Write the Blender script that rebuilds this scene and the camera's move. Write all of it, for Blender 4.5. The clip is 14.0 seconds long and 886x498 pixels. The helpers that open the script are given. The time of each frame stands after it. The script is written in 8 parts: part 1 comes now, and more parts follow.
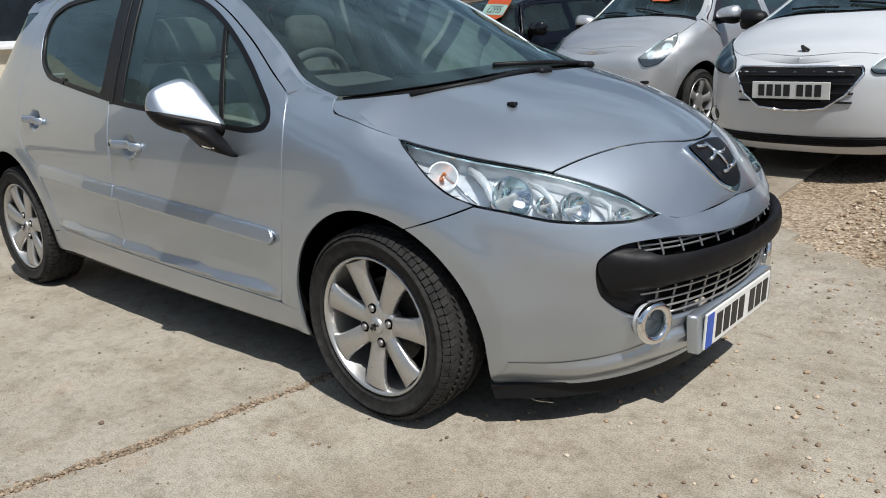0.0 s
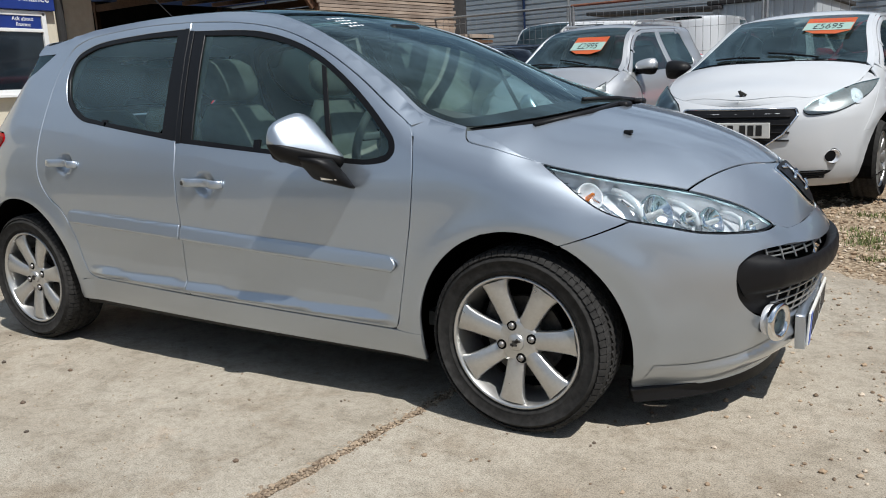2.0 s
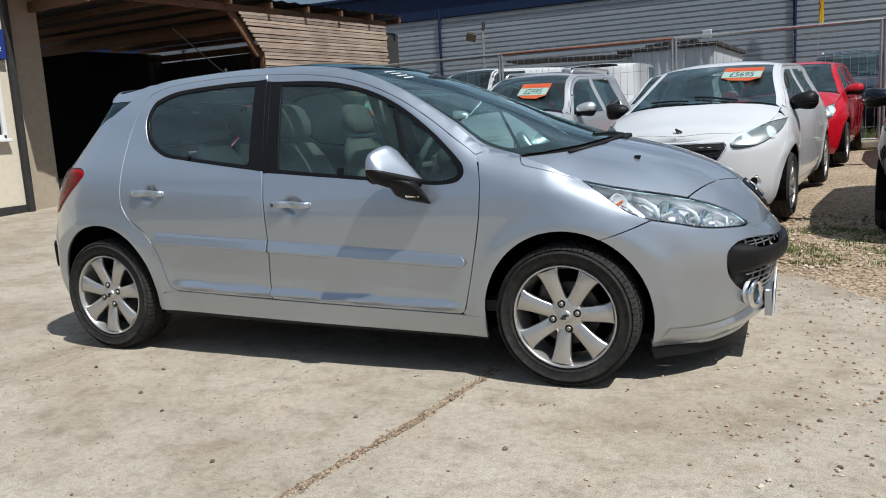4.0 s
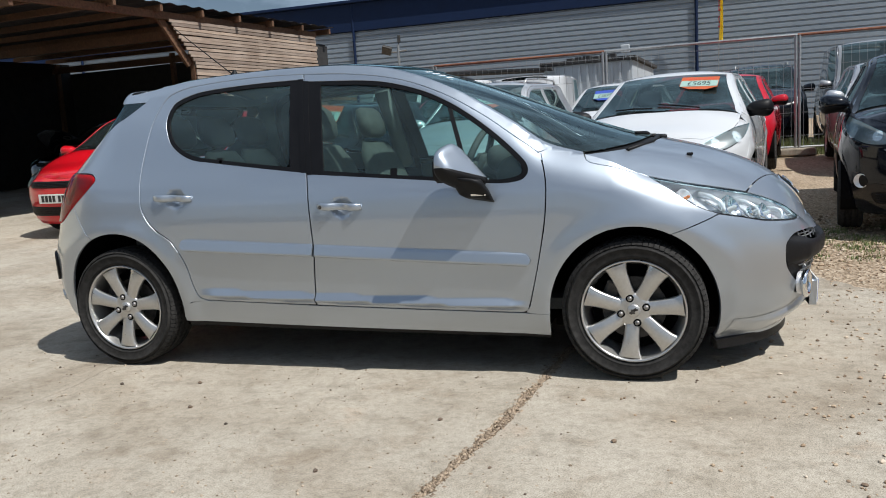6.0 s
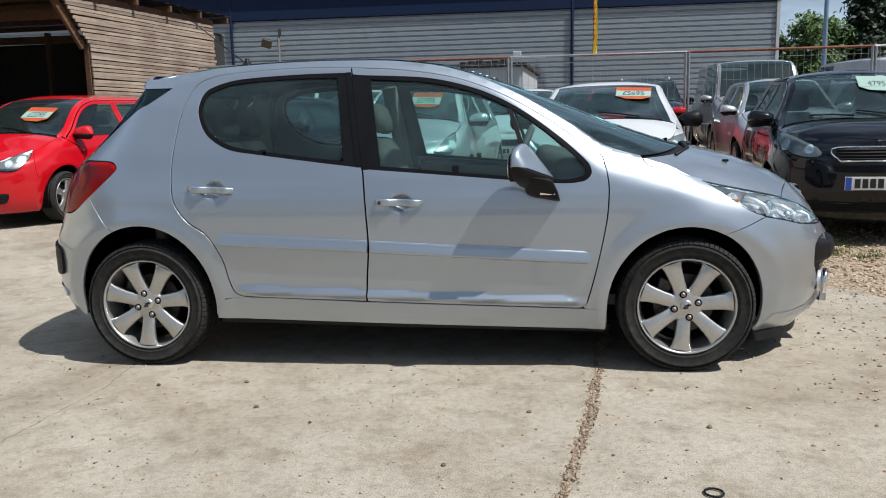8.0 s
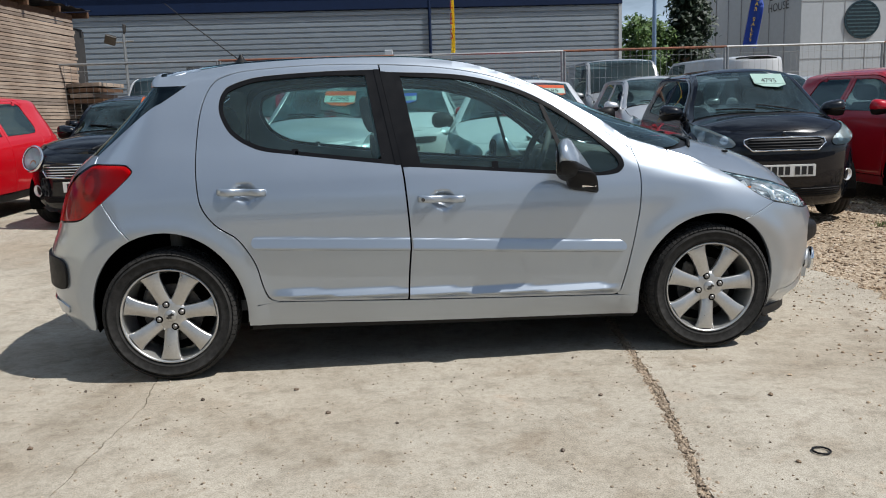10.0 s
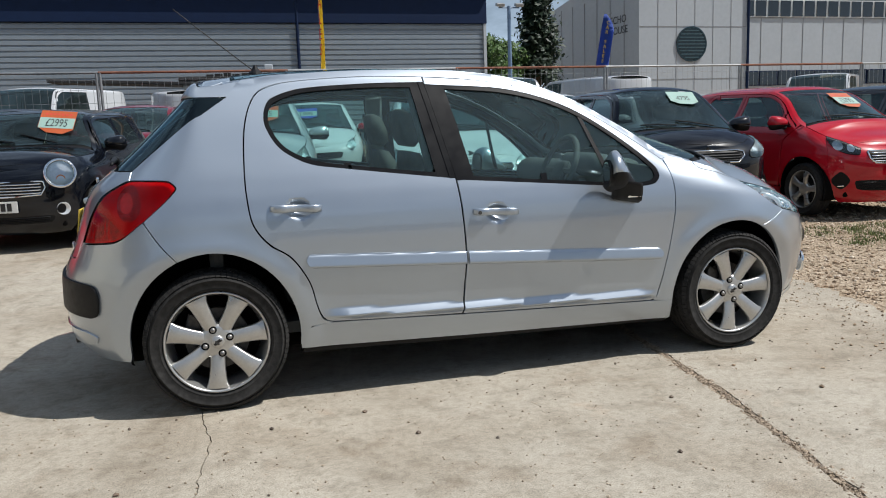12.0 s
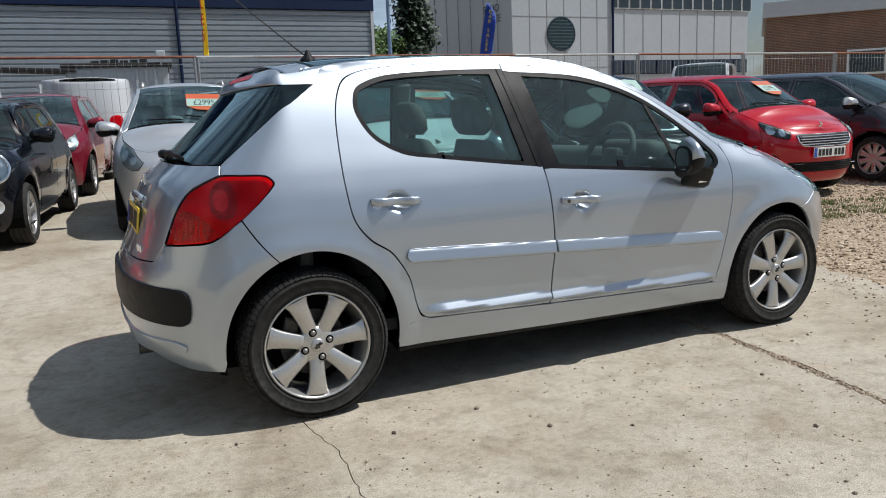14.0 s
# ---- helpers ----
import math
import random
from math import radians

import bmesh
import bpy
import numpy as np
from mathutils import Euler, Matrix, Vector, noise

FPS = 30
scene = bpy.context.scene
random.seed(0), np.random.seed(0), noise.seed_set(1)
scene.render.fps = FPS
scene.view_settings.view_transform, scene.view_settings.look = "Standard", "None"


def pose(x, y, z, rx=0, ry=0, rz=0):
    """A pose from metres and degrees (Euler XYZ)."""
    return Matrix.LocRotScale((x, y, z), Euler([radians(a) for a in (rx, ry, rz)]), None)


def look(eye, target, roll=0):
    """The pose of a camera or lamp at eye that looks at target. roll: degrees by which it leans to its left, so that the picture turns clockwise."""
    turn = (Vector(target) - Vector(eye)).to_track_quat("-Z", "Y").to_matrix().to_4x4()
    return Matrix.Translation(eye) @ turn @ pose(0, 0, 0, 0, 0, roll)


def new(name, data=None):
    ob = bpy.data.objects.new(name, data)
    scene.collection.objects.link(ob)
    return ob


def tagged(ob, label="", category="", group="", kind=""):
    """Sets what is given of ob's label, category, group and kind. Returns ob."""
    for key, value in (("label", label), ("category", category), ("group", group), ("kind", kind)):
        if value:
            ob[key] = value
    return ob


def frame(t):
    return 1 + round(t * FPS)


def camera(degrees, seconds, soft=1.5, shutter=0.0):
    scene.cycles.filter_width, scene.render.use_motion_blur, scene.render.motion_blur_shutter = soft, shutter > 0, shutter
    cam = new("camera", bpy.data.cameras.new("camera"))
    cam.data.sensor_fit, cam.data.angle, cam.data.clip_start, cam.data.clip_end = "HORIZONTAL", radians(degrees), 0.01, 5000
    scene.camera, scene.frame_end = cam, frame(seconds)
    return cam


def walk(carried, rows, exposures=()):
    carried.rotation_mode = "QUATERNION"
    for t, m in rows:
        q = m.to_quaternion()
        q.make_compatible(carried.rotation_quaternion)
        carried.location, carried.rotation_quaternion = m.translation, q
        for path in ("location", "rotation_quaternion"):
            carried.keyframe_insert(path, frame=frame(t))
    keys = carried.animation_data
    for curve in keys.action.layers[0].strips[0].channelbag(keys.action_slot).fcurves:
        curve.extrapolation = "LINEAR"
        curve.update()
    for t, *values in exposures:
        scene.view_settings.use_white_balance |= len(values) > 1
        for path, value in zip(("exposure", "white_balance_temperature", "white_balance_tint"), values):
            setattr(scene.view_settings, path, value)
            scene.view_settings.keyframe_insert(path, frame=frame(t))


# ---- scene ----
cam = camera(59.0, 14.0, 1.0)
PATH = [
    (0, (4.172, -2.332, 1.138), (2.892, -0.888, 0.611), -2.8),
    (0.5, (3.971, -2.353, 1.111), (2.762, -0.852, 0.576), -3.3),
    (1, (3.781, -2.458, 1.105), (2.654, -0.887, 0.591), -4.1),
    (1.5, (3.581, -2.715, 1.114), (2.537, -1.072, 0.653), -3.5),
    (2, (3.571, -2.951, 1.11), (2.564, -1.273, 0.7), -2.8),
    (2.5, (3.588, -3.191, 1.128), (2.602, -1.494, 0.743), -2.9),
    (3, (3.523, -3.447, 1.122), (2.597, -1.712, 0.759), -2.9),
    (3.2, (3.508, -3.565, 1.122), (2.6, -1.818, 0.773), -3.0),
    (5.3, (3.01, -4.039, 1.089), (2.35, -2.174, 0.793), -3.9),
    (5.5, (2.939, -4.04, 1.084), (2.29, -2.172, 0.782), -4.1),
    (6, (2.732, -4.111, 1.089), (2.152, -2.219, 0.796), -3.5),
    (6.5, (2.485, -4.254, 1.097), (2.021, -2.328, 0.819), -2.5),
    (7, (2.284, -4.275, 1.104), (1.892, -2.336, 0.805), -2.1),
    (9.5, (1.163, -4.441, 1.138), (1.239, -2.467, 0.826), -1.3),
    (10, (0.957, -4.385, 1.136), (1.122, -2.418, 0.813), -2.0),
    (10.5, (0.77, -4.344, 1.142), (1.018, -2.387, 0.815), -2.4),
    (11, (0.518, -4.37, 1.133), (0.871, -2.428, 0.812), -2.1),
    (11.5, (0.279, -4.302, 1.13), (0.732, -2.379, 0.819), -2.0),
    (12, (0.057, -4.196, 1.151), (0.593, -2.292, 0.856), -2.0),
    (12.5, (-0.195, -4.125, 1.162), (0.446, -2.255, 0.857), -1.7),
    (13, (-0.366, -4.03, 1.164), (0.354, -2.195, 0.828), -2.0),
    (13.5, (-0.539, -3.865, 1.175), (0.225, -2.05, 0.822), -2.3),
    (14, (-0.822, -3.775, 1.187), (0.017, -1.991, 0.851), -2.4),
]
walk(cam, [(t, look(eye, target, roll)) for t, eye, target, roll in PATH], [(0, -0.06), (3, 0.05), (7, 0.10), (10, 0.06), (14, 0.03)])

# ---- light ----
world = bpy.data.worlds.new("sky")
scene.world = world
world.use_nodes = True
SUN = Vector((0.60, -0.25, 1.0)).normalized()


def sky_nodes():
    nt = world.node_tree
    n, l = nt.nodes, nt.links
    bg = n["Background"]
    sky = n.new("ShaderNodeTexSky")
    sky.sky_type, sky.sun_disc = "NISHITA", False
    sky.sun_elevation = math.asin(SUN.z)
    sky.sun_rotation = math.atan2(SUN.x, SUN.y)
    sky.dust_density, sky.ozone_density = 1.2, 1.5
    co = n.new("ShaderNodeTexCoord")
    mp = n.new("ShaderNodeMapping")
    mp.inputs["Scale"].default_value = (1.0, 1.0, 2.6)
    no = n.new("ShaderNodeTexNoise")
    no.inputs["Scale"].default_value, no.inputs["Detail"].default_value = 2.1, 7.0
    no.inputs["Roughness"].default_value = 0.62
    ra = n.new("ShaderNodeValToRGB")
    ra.color_ramp.elements[0].position, ra.color_ramp.elements[1].position = 0.42, 0.66
    mix = n.new("ShaderNodeMix")
    mix.data_type = "RGBA"
    mix.inputs["B"].default_value = (9.2, 11.7, 15.0, 1)
    l.new(co.outputs["Generated"], mp.inputs["Vector"])
    l.new(mp.outputs["Vector"], no.inputs["Vector"])
    l.new(no.outputs["Fac"], ra.inputs["Fac"])
    l.new(ra.outputs["Color"], mix.inputs["Factor"])
    l.new(sky.outputs["Color"], mix.inputs["A"])
    l.new(mix.outputs["Result"], bg.inputs["Color"])
    bg.inputs["Strength"].default_value = 0.055


sky_nodes()
sun_data = bpy.data.lights.new("sun", "SUN")
sun_data.energy, sun_data.angle, sun_data.color = 5.0, radians(0.55), (1.0, 0.985, 0.955)
sun = new("sun", sun_data)
sun.matrix_world = look(SUN * 50, (0, 0, 0))

# ---- materials ----
def nodes_of(name):
    m = bpy.data.materials.new(name)
    m.use_nodes = True
    nt = m.node_tree
    return m, nt, nt.nodes["Principled BSDF"]


def noise_node(nt, scale, detail=4.0, rough=0.55, coords="Object", stretch=None):
    co = nt.nodes.new("ShaderNodeTexCoord")
    no = nt.nodes.new("ShaderNodeTexNoise")
    no.inputs["Scale"].default_value, no.inputs["Detail"].default_value, no.inputs["Roughness"].default_value = scale, detail, rough
    if stretch:
        mp = nt.nodes.new("ShaderNodeMapping")
        mp.inputs["Scale"].default_value = stretch
        nt.links.new(co.outputs[coords], mp.inputs["Vector"])
        nt.links.new(mp.outputs["Vector"], no.inputs["Vector"])
    else:
        nt.links.new(co.outputs[coords], no.inputs["Vector"])
    return no


def ramp(nt, src, stops):
    r = nt.nodes.new("ShaderNodeValToRGB")
    el = r.color_ramp.elements
    while len(el) < len(stops):
        el.new(0.5)
    for e, (p, c) in zip(el, stops):
        e.position, e.color = p, (*c, 1) if len(c) == 3 else c
    nt.links.new(src, r.inputs["Fac"])
    return r


def mixed(nt, fac, a, b, blend="MIX"):
    m = nt.nodes.new("ShaderNodeMix")
    m.data_type, m.blend_type = "RGBA", blend
    for key, v in (("Factor", fac), ("A", a), ("B", b)):
        if isinstance(v, (int, float)):
            m.inputs[key].default_value = v
        elif isinstance(v, tuple):
            m.inputs[key].default_value = (*v, 1)
        else:
            nt.links.new(v, m.inputs[key])
    return m.outputs["Result"]


def bump(nt, bsdf, height, strength=0.3, distance=0.01):
    b = nt.nodes.new("ShaderNodeBump")
    b.inputs["Strength"].default_value, b.inputs["Distance"].default_value = strength, distance
    nt.links.new(height, b.inputs["Height"])
    nt.links.new(b.outputs["Normal"], bsdf.inputs["Normal"])


def rgb(c, k):
    return tuple(min(1.0, v * k) for v in c)


def plain(name, color, rough=0.5, metal=0.0, grain=30.0, vary=0.12, relief=0.0, coat=0.0):
    """A surface with fine grain and broad, slight variation."""
    m, nt, b = nodes_of(name)
    n1, n2 = noise_node(nt, grain), noise_node(nt, grain / 14, 3)
    r1 = ramp(nt, n1.outputs["Fac"], [(0.3, rgb(color, 1 - vary)), (0.7, rgb(color, 1 + vary))])
    r2 = ramp(nt, n2.outputs["Fac"], [(0.35, (1 - vary,) * 3), (0.65, (1.0, 1.0, 1.0))])
    nt.links.new(mixed(nt, 1.0, r1.outputs["Color"], r2.outputs["Color"], "MULTIPLY"), b.inputs["Base Color"])
    rr = ramp(nt, n2.outputs["Fac"], [(0.3, (max(0.02, rough - 0.06),) * 3), (0.7, (min(1, rough + 0.06),) * 3)])
    nt.links.new(rr.outputs["Color"], b.inputs["Roughness"])
    b.inputs["Metallic"].default_value, b.inputs["Coat Weight"].default_value = metal, coat
    b.inputs["Coat Roughness"].default_value = 0.04
    if relief:
        bump(nt, b, n1.outputs["Fac"], relief, 0.004)
    return m


def car_paint(name, color, metal=0.0, rough=0.4, dust_most=0.06, coat_ior=1.5):
    """Lacquered paint: flakes, a little dust and a clear coat."""
    m, nt, b = nodes_of(name)
    flake = noise_node(nt, 900.0, 2)
    dust = noise_node(nt, 5.0, 6, 0.65)
    r1 = ramp(nt, flake.outputs["Fac"], [(0.35, rgb(color, 0.98)), (0.65, rgb(color, 1.02))])
    rd = ramp(nt, dust.outputs["Fac"], [(0.45, (0, 0, 0)), (0.8, (dust_most,) * 3)])
    nt.links.new(mixed(nt, rd.outputs["Color"], r1.outputs["Color"], (0.42, 0.39, 0.34)), b.inputs["Base Color"])
    rr = ramp(nt, dust.outputs["Fac"], [(0.35, (rough,) * 3), (0.75, (rough + 0.03,) * 3)])
    nt.links.new(rr.outputs["Color"], b.inputs["Roughness"])
    b.inputs["Metallic"].default_value = metal
    b.inputs["Coat Weight"].default_value, b.inputs["Coat Roughness"].default_value = 1.0, 0.02
    b.inputs["Coat IOR"].default_value = coat_ior
    b.inputs["Specular IOR Level"].default_value = 0.5 if metal > 0.3 else 0.1
    return m


def glass(name, tint, shine=1.5, rough=0.0, dust=0.0):
    """Thin glazing: tinted straight through, shiny at a slant, with a thin film of dust."""
    m, nt, b = nodes_of(name)
    nt.nodes.remove(b)
    tr, gl = nt.nodes.new("ShaderNodeBsdfTransparent"), nt.nodes.new("ShaderNodeBsdfGlossy")
    fr, mx = nt.nodes.new("ShaderNodeFresnel"), nt.nodes.new("ShaderNodeMixShader")
    tr.inputs["Color"].default_value, gl.inputs["Roughness"].default_value = (*tint, 1), rough
    gl.inputs["Color"].default_value = (0.72, 0.93, 0.95, 1)
    fr.inputs["IOR"].default_value = shine
    nt.links.new(fr.outputs["Fac"], mx.inputs["Fac"])
    nt.links.new(tr.outputs["BSDF"], mx.inputs[1])
    nt.links.new(gl.outputs["BSDF"], mx.inputs[2])
    out = mx.outputs["Shader"]
    if dust:
        df, md = nt.nodes.new("ShaderNodeBsdfDiffuse"), nt.nodes.new("ShaderNodeMixShader")
        df.inputs["Color"].default_value = (0.38, 0.52, 0.52, 1)
        film = ramp(nt, noise_node(nt, 7.0, 6, 0.7).outputs["Fac"], [(0.3, (dust * 0.6,) * 3), (0.75, (dust * 1.5,) * 3)])
        nt.links.new(film.outputs["Color"], md.inputs["Fac"])
        nt.links.new(out, md.inputs[1])
        nt.links.new(df.outputs["BSDF"], md.inputs[2])
        out = md.outputs["Shader"]
    nt.links.new(out, nt.nodes["Material Output"].inputs["Surface"])
    return m


SILVER = car_paint("silver_paint", (0.402, 0.448, 0.503), 0.83, 0.365, 0.012, 1.6)
BLACK_PLASTIC = plain("black_plastic", (0.008, 0.008, 0.009), 0.5, grain=400, relief=0.08)
BLACK_PLASTIC.node_tree.nodes["Principled BSDF"].inputs["Specular IOR Level"].default_value = 0.2
BLACK_GLOSS = plain("black_gloss_trim", (0.007, 0.007, 0.008), 0.35, grain=200)
BLACK_GLOSS.node_tree.nodes["Principled BSDF"].inputs["Specular IOR Level"].default_value = 0.16
RUBBER = plain("tyre_rubber", (0.033, 0.0318, 0.0305), 0.85, grain=45, vary=0.40, relief=0.15)
RUBBER.node_tree.nodes["Principled BSDF"].inputs["Specular IOR Level"].default_value = 0.2
# Near-black liners; also the sheets that put shade behind panel gaps.
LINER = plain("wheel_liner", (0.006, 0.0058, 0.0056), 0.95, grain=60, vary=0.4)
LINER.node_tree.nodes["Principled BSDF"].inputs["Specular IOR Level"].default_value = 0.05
ALLOY = plain("alloy_wheel", (0.53, 0.525, 0.51), 0.33, 0.8, grain=90, vary=0.05)
DARK_METAL = plain("dark_metal", (0.10, 0.095, 0.09), 0.5, 0.8, grain=60, vary=0.3)
CHROME = plain("chrome", (0.82, 0.83, 0.84), 0.08, 1.0, grain=20, vary=0.02)
GLASS_SIDE = glass("side_glass", (0.60, 0.81, 0.78), 1.62, 0.0, 0.036)
GLASS_SCREEN = glass("screen_glass", (0.74, 0.84, 0.83), 1.6, 0.0, 0.03)
GLASS_DARK = glass("dark_glass", (0.36, 0.45, 0.44), 1.62, 0.0, 0.03)
GLASS_REAR = glass("rear_glass", (0.42, 0.50, 0.48), 1.7)
GLASS_ROOF = glass("roof_glass", (0.30, 0.36, 0.37), 1.6)
LENS = glass("lamp_lens", (0.93, 0.95, 0.96), 1.5)
RED_LENS = plain("red_lens", (0.95, 0.006, 0.016), 0.35, 0.45, grain=14, vary=0.25)
RED_LENS.node_tree.nodes["Principled BSDF"].inputs["Specular IOR Level"].default_value = 0.15
AMBER = plain("amber_bulb", (0.75, 0.20, 0.03), 0.2, grain=40, coat=0.6)
REFLECTOR = plain("lamp_reflector", (0.80, 0.82, 0.85), 0.2, 0.4, grain=30, vary=0.12)
PLATE_WHITE = plain("plate_white", (0.72, 0.72, 0.69), 0.4, grain=50, vary=0.05)
PLATE_YELLOW = plain("plate_yellow", (0.72, 0.50, 0.06), 0.4, grain=50, vary=0.05)
PLATE_BLUE = plain("plate_blue", (0.02, 0.08, 0.42), 0.4, grain=50, vary=0.05)
INK = plain("black_ink", (0.015, 0.015, 0.016), 0.5, grain=50)
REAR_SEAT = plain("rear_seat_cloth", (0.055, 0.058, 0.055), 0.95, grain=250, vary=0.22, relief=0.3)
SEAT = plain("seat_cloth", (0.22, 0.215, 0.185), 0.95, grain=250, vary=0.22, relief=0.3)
CABIN = plain("cabin_plastic", (0.085, 0.088, 0.085), 0.75, grain=180, vary=0.15, relief=0.1)
CABIN_PALE = plain("cabin_headliner", (0.42, 0.42, 0.39), 0.9, grain=120)
# ---- car body surfaces ----
def curve(*pts):
    """A monotone cubic through (a, b) pairs, flat beyond the ends."""
    a = np.array([p[0] for p in pts], float)
    b = np.array([p[1] for p in pts], float)
    h, d = np.diff(a), np.diff(b) / np.diff(a)
    m = np.zeros(len(a))
    m[0], m[-1] = d[0], d[-1]
    for i in range(1, len(a) - 1):
        if d[i - 1] * d[i] > 0:
            w1, w2 = 2 * h[i] + h[i - 1], h[i] + 2 * h[i - 1]
            m[i] = (w1 + w2) / (w1 / d[i - 1] + w2 / d[i])

    def f(v):
        v = np.clip(np.asarray(v, float), a[0], a[-1])
        i = np.clip(np.searchsorted(a, v) - 1, 0, len(a) - 2)
        t = (v - a[i]) / h[i]
        return (b[i] * (1 + 2 * t) * (1 - t) ** 2 + m[i] * h[i] * t * (1 - t) ** 2
                + b[i + 1] * t * t * (3 - 2 * t) + m[i + 1] * h[i] * t * t * (t - 1))
    return f


class Body:
    """A car's skin: wrap(s, z) goes round the right half from the tail (s low) past the flank (s = x) to the nose (s high);
    deck(x, e) lies between the two rails, e = 0 on the middle line, 1 on the right rail."""

    def __init__(self, p):
        self.p = p
        self.xa, self.xb = p["xa"], p["xb"]
        self.lf, self.lr = p.get("lf", 1.3), p.get("lr", 1.15)
        self.nf, self.nr = p.get("nf", 2.4), p.get("nr", 2.8)
        self.front, self.rear, self.wide = curve(*p["front"]), curve(*p["rear"]), curve(*p["wide"])
        self.rail, self.roll, self.rise = curve(*p["rail"]), curve(*p["roll"]), curve(*p["rise"])
        self.top, self.bow = curve(*p["top"]), curve(*p["bow"])
        self.tuck = curve(*p.get("tuck", ((0, 0), (2, 0))))
        self.arches, self.dents = p.get("arches", ()), p.get("dents", ())
        self.smin, self.smax = self.xb - self.lr, self.xa + self.lf
        s = np.concatenate([np.linspace(self.smin, self.xb, 500)[:-1], np.linspace(self.xb, self.xa, 1600)[:-1], np.linspace(self.xa, self.smax, 900)])
        e = self.wrap(s, self.rail(s))
        keep = np.concatenate([[True], np.diff(np.maximum.accumulate(e[:, 0])) > 1e-6])
        self.ex, self.ey, self.ez, self.es = e[keep, 0], e[keep, 1], e[keep, 2], s[keep]

    def wrap(self, s, z):
        s, z = np.broadcast_arrays(np.asarray(s, float), np.asarray(z, float))
        top, roll, rise = self.rail(s), self.roll(s), self.rise(s)
        d = np.clip((z - top + rise) / rise, 0, 1.0)
        inset = roll * d ** 2.4
        w = self.wide(z) - inset
        mid, half = (self.xa + self.xb) / 2, (self.xa - self.xb) / 2
        q = np.clip(np.abs(s - mid) / half, 0, 1)
        w = w * (1 - self.p.get("barrel", 0.022) * q * q * (3 - 2 * q))
        fl = 0.0
        for cx, cz, r in self.arches:
            rr = np.hypot(s - cx, z - cz)
            fl = fl + 0.012 * np.exp(-((rr - r) / 0.055) ** 2) * (z > cz - 0.2)
        for cx, cz, rx, rz, depth in self.dents:
            fl = fl - depth * np.clip(1 - ((s - cx) / rx) ** 2 - ((z - cz) / rz) ** 2, 0, 1) ** 1.4
        if self.p.get("crease"):
            foot = 0.360 - 0.0335 * (s - 0.2)
            up = np.where(z > foot + 0.020, np.clip((foot + 0.054 - z) / 0.034, 0, 1), np.clip((z - foot - 0.002) / 0.018, 0, 1))
            fl = fl + self.p["crease"] * up * np.clip((s - 0.44) / 0.12, 0, 1) * np.clip((2.12 - s) / 0.10, 0, 1)
        x, y = s.copy(), w + fl
        uf = np.clip((s - self.xa) / self.lf, 0, 1) * np.pi / 2
        ur = np.clip((self.xb - s) / self.lr, 0, 1) * np.pi / 2
        f, r = s > self.xa, s < self.xb
        xf = self.front(z) - inset * 0.6
        xr = self.rear(z) + inset * 0.6 + self.tuck(z)
        x = np.where(f, self.xa + (xf - self.xa) * np.sin(uf) ** (2 / self.nf), x)
        y = np.where(f, w * np.cos(uf) ** (2 / self.nf) + fl * np.cos(uf), y)
        x = np.where(r, self.xb + (xr - self.xb) * np.sin(ur) ** (2 / self.nr), x)
        y = np.where(r, w * np.cos(ur) ** (2 / self.nr) + fl * np.cos(ur), y)
        return np.stack([x, -y, z + 0 * x], -1)

    def deck(self, x, e):
        x, e = np.broadcast_arrays(np.asarray(x, float), np.asarray(e, float))
        ye, ze = -np.interp(x, self.ex, self.ey), np.interp(x, self.ex, self.ez)
        zc = self.top(x)
        k = np.abs(e) ** self.bow(x)
        return np.stack([x, -e * ye, zc + (ze - zc) * k], -1)

    def at_x(self, x, z):
        """s where the wrap at height z stands at x (flank or corners)."""
        if self.xb <= x <= self.xa:
            return x
        lo, hi = (self.xa, self.smax) if x > self.xa else (self.smin, self.xb)
        for _ in range(40):
            m = (lo + hi) / 2
            lo, hi = (m, hi) if self.wrap(m, z)[0] < x else (lo, m)
        return (lo + hi) / 2

    def at_y(self, y, z, front=True):
        """s where the wrap at height z stands at half-width y, on the nose or on the tail."""
        lo, hi = (self.xa, self.smax) if front else (self.smin, self.xb)
        for _ in range(40):
            m = (lo + hi) / 2
            big = -self.wrap(m, z)[1] > y
            lo, hi = (m, hi) if big == front else (lo, m)
        return (lo + hi) / 2


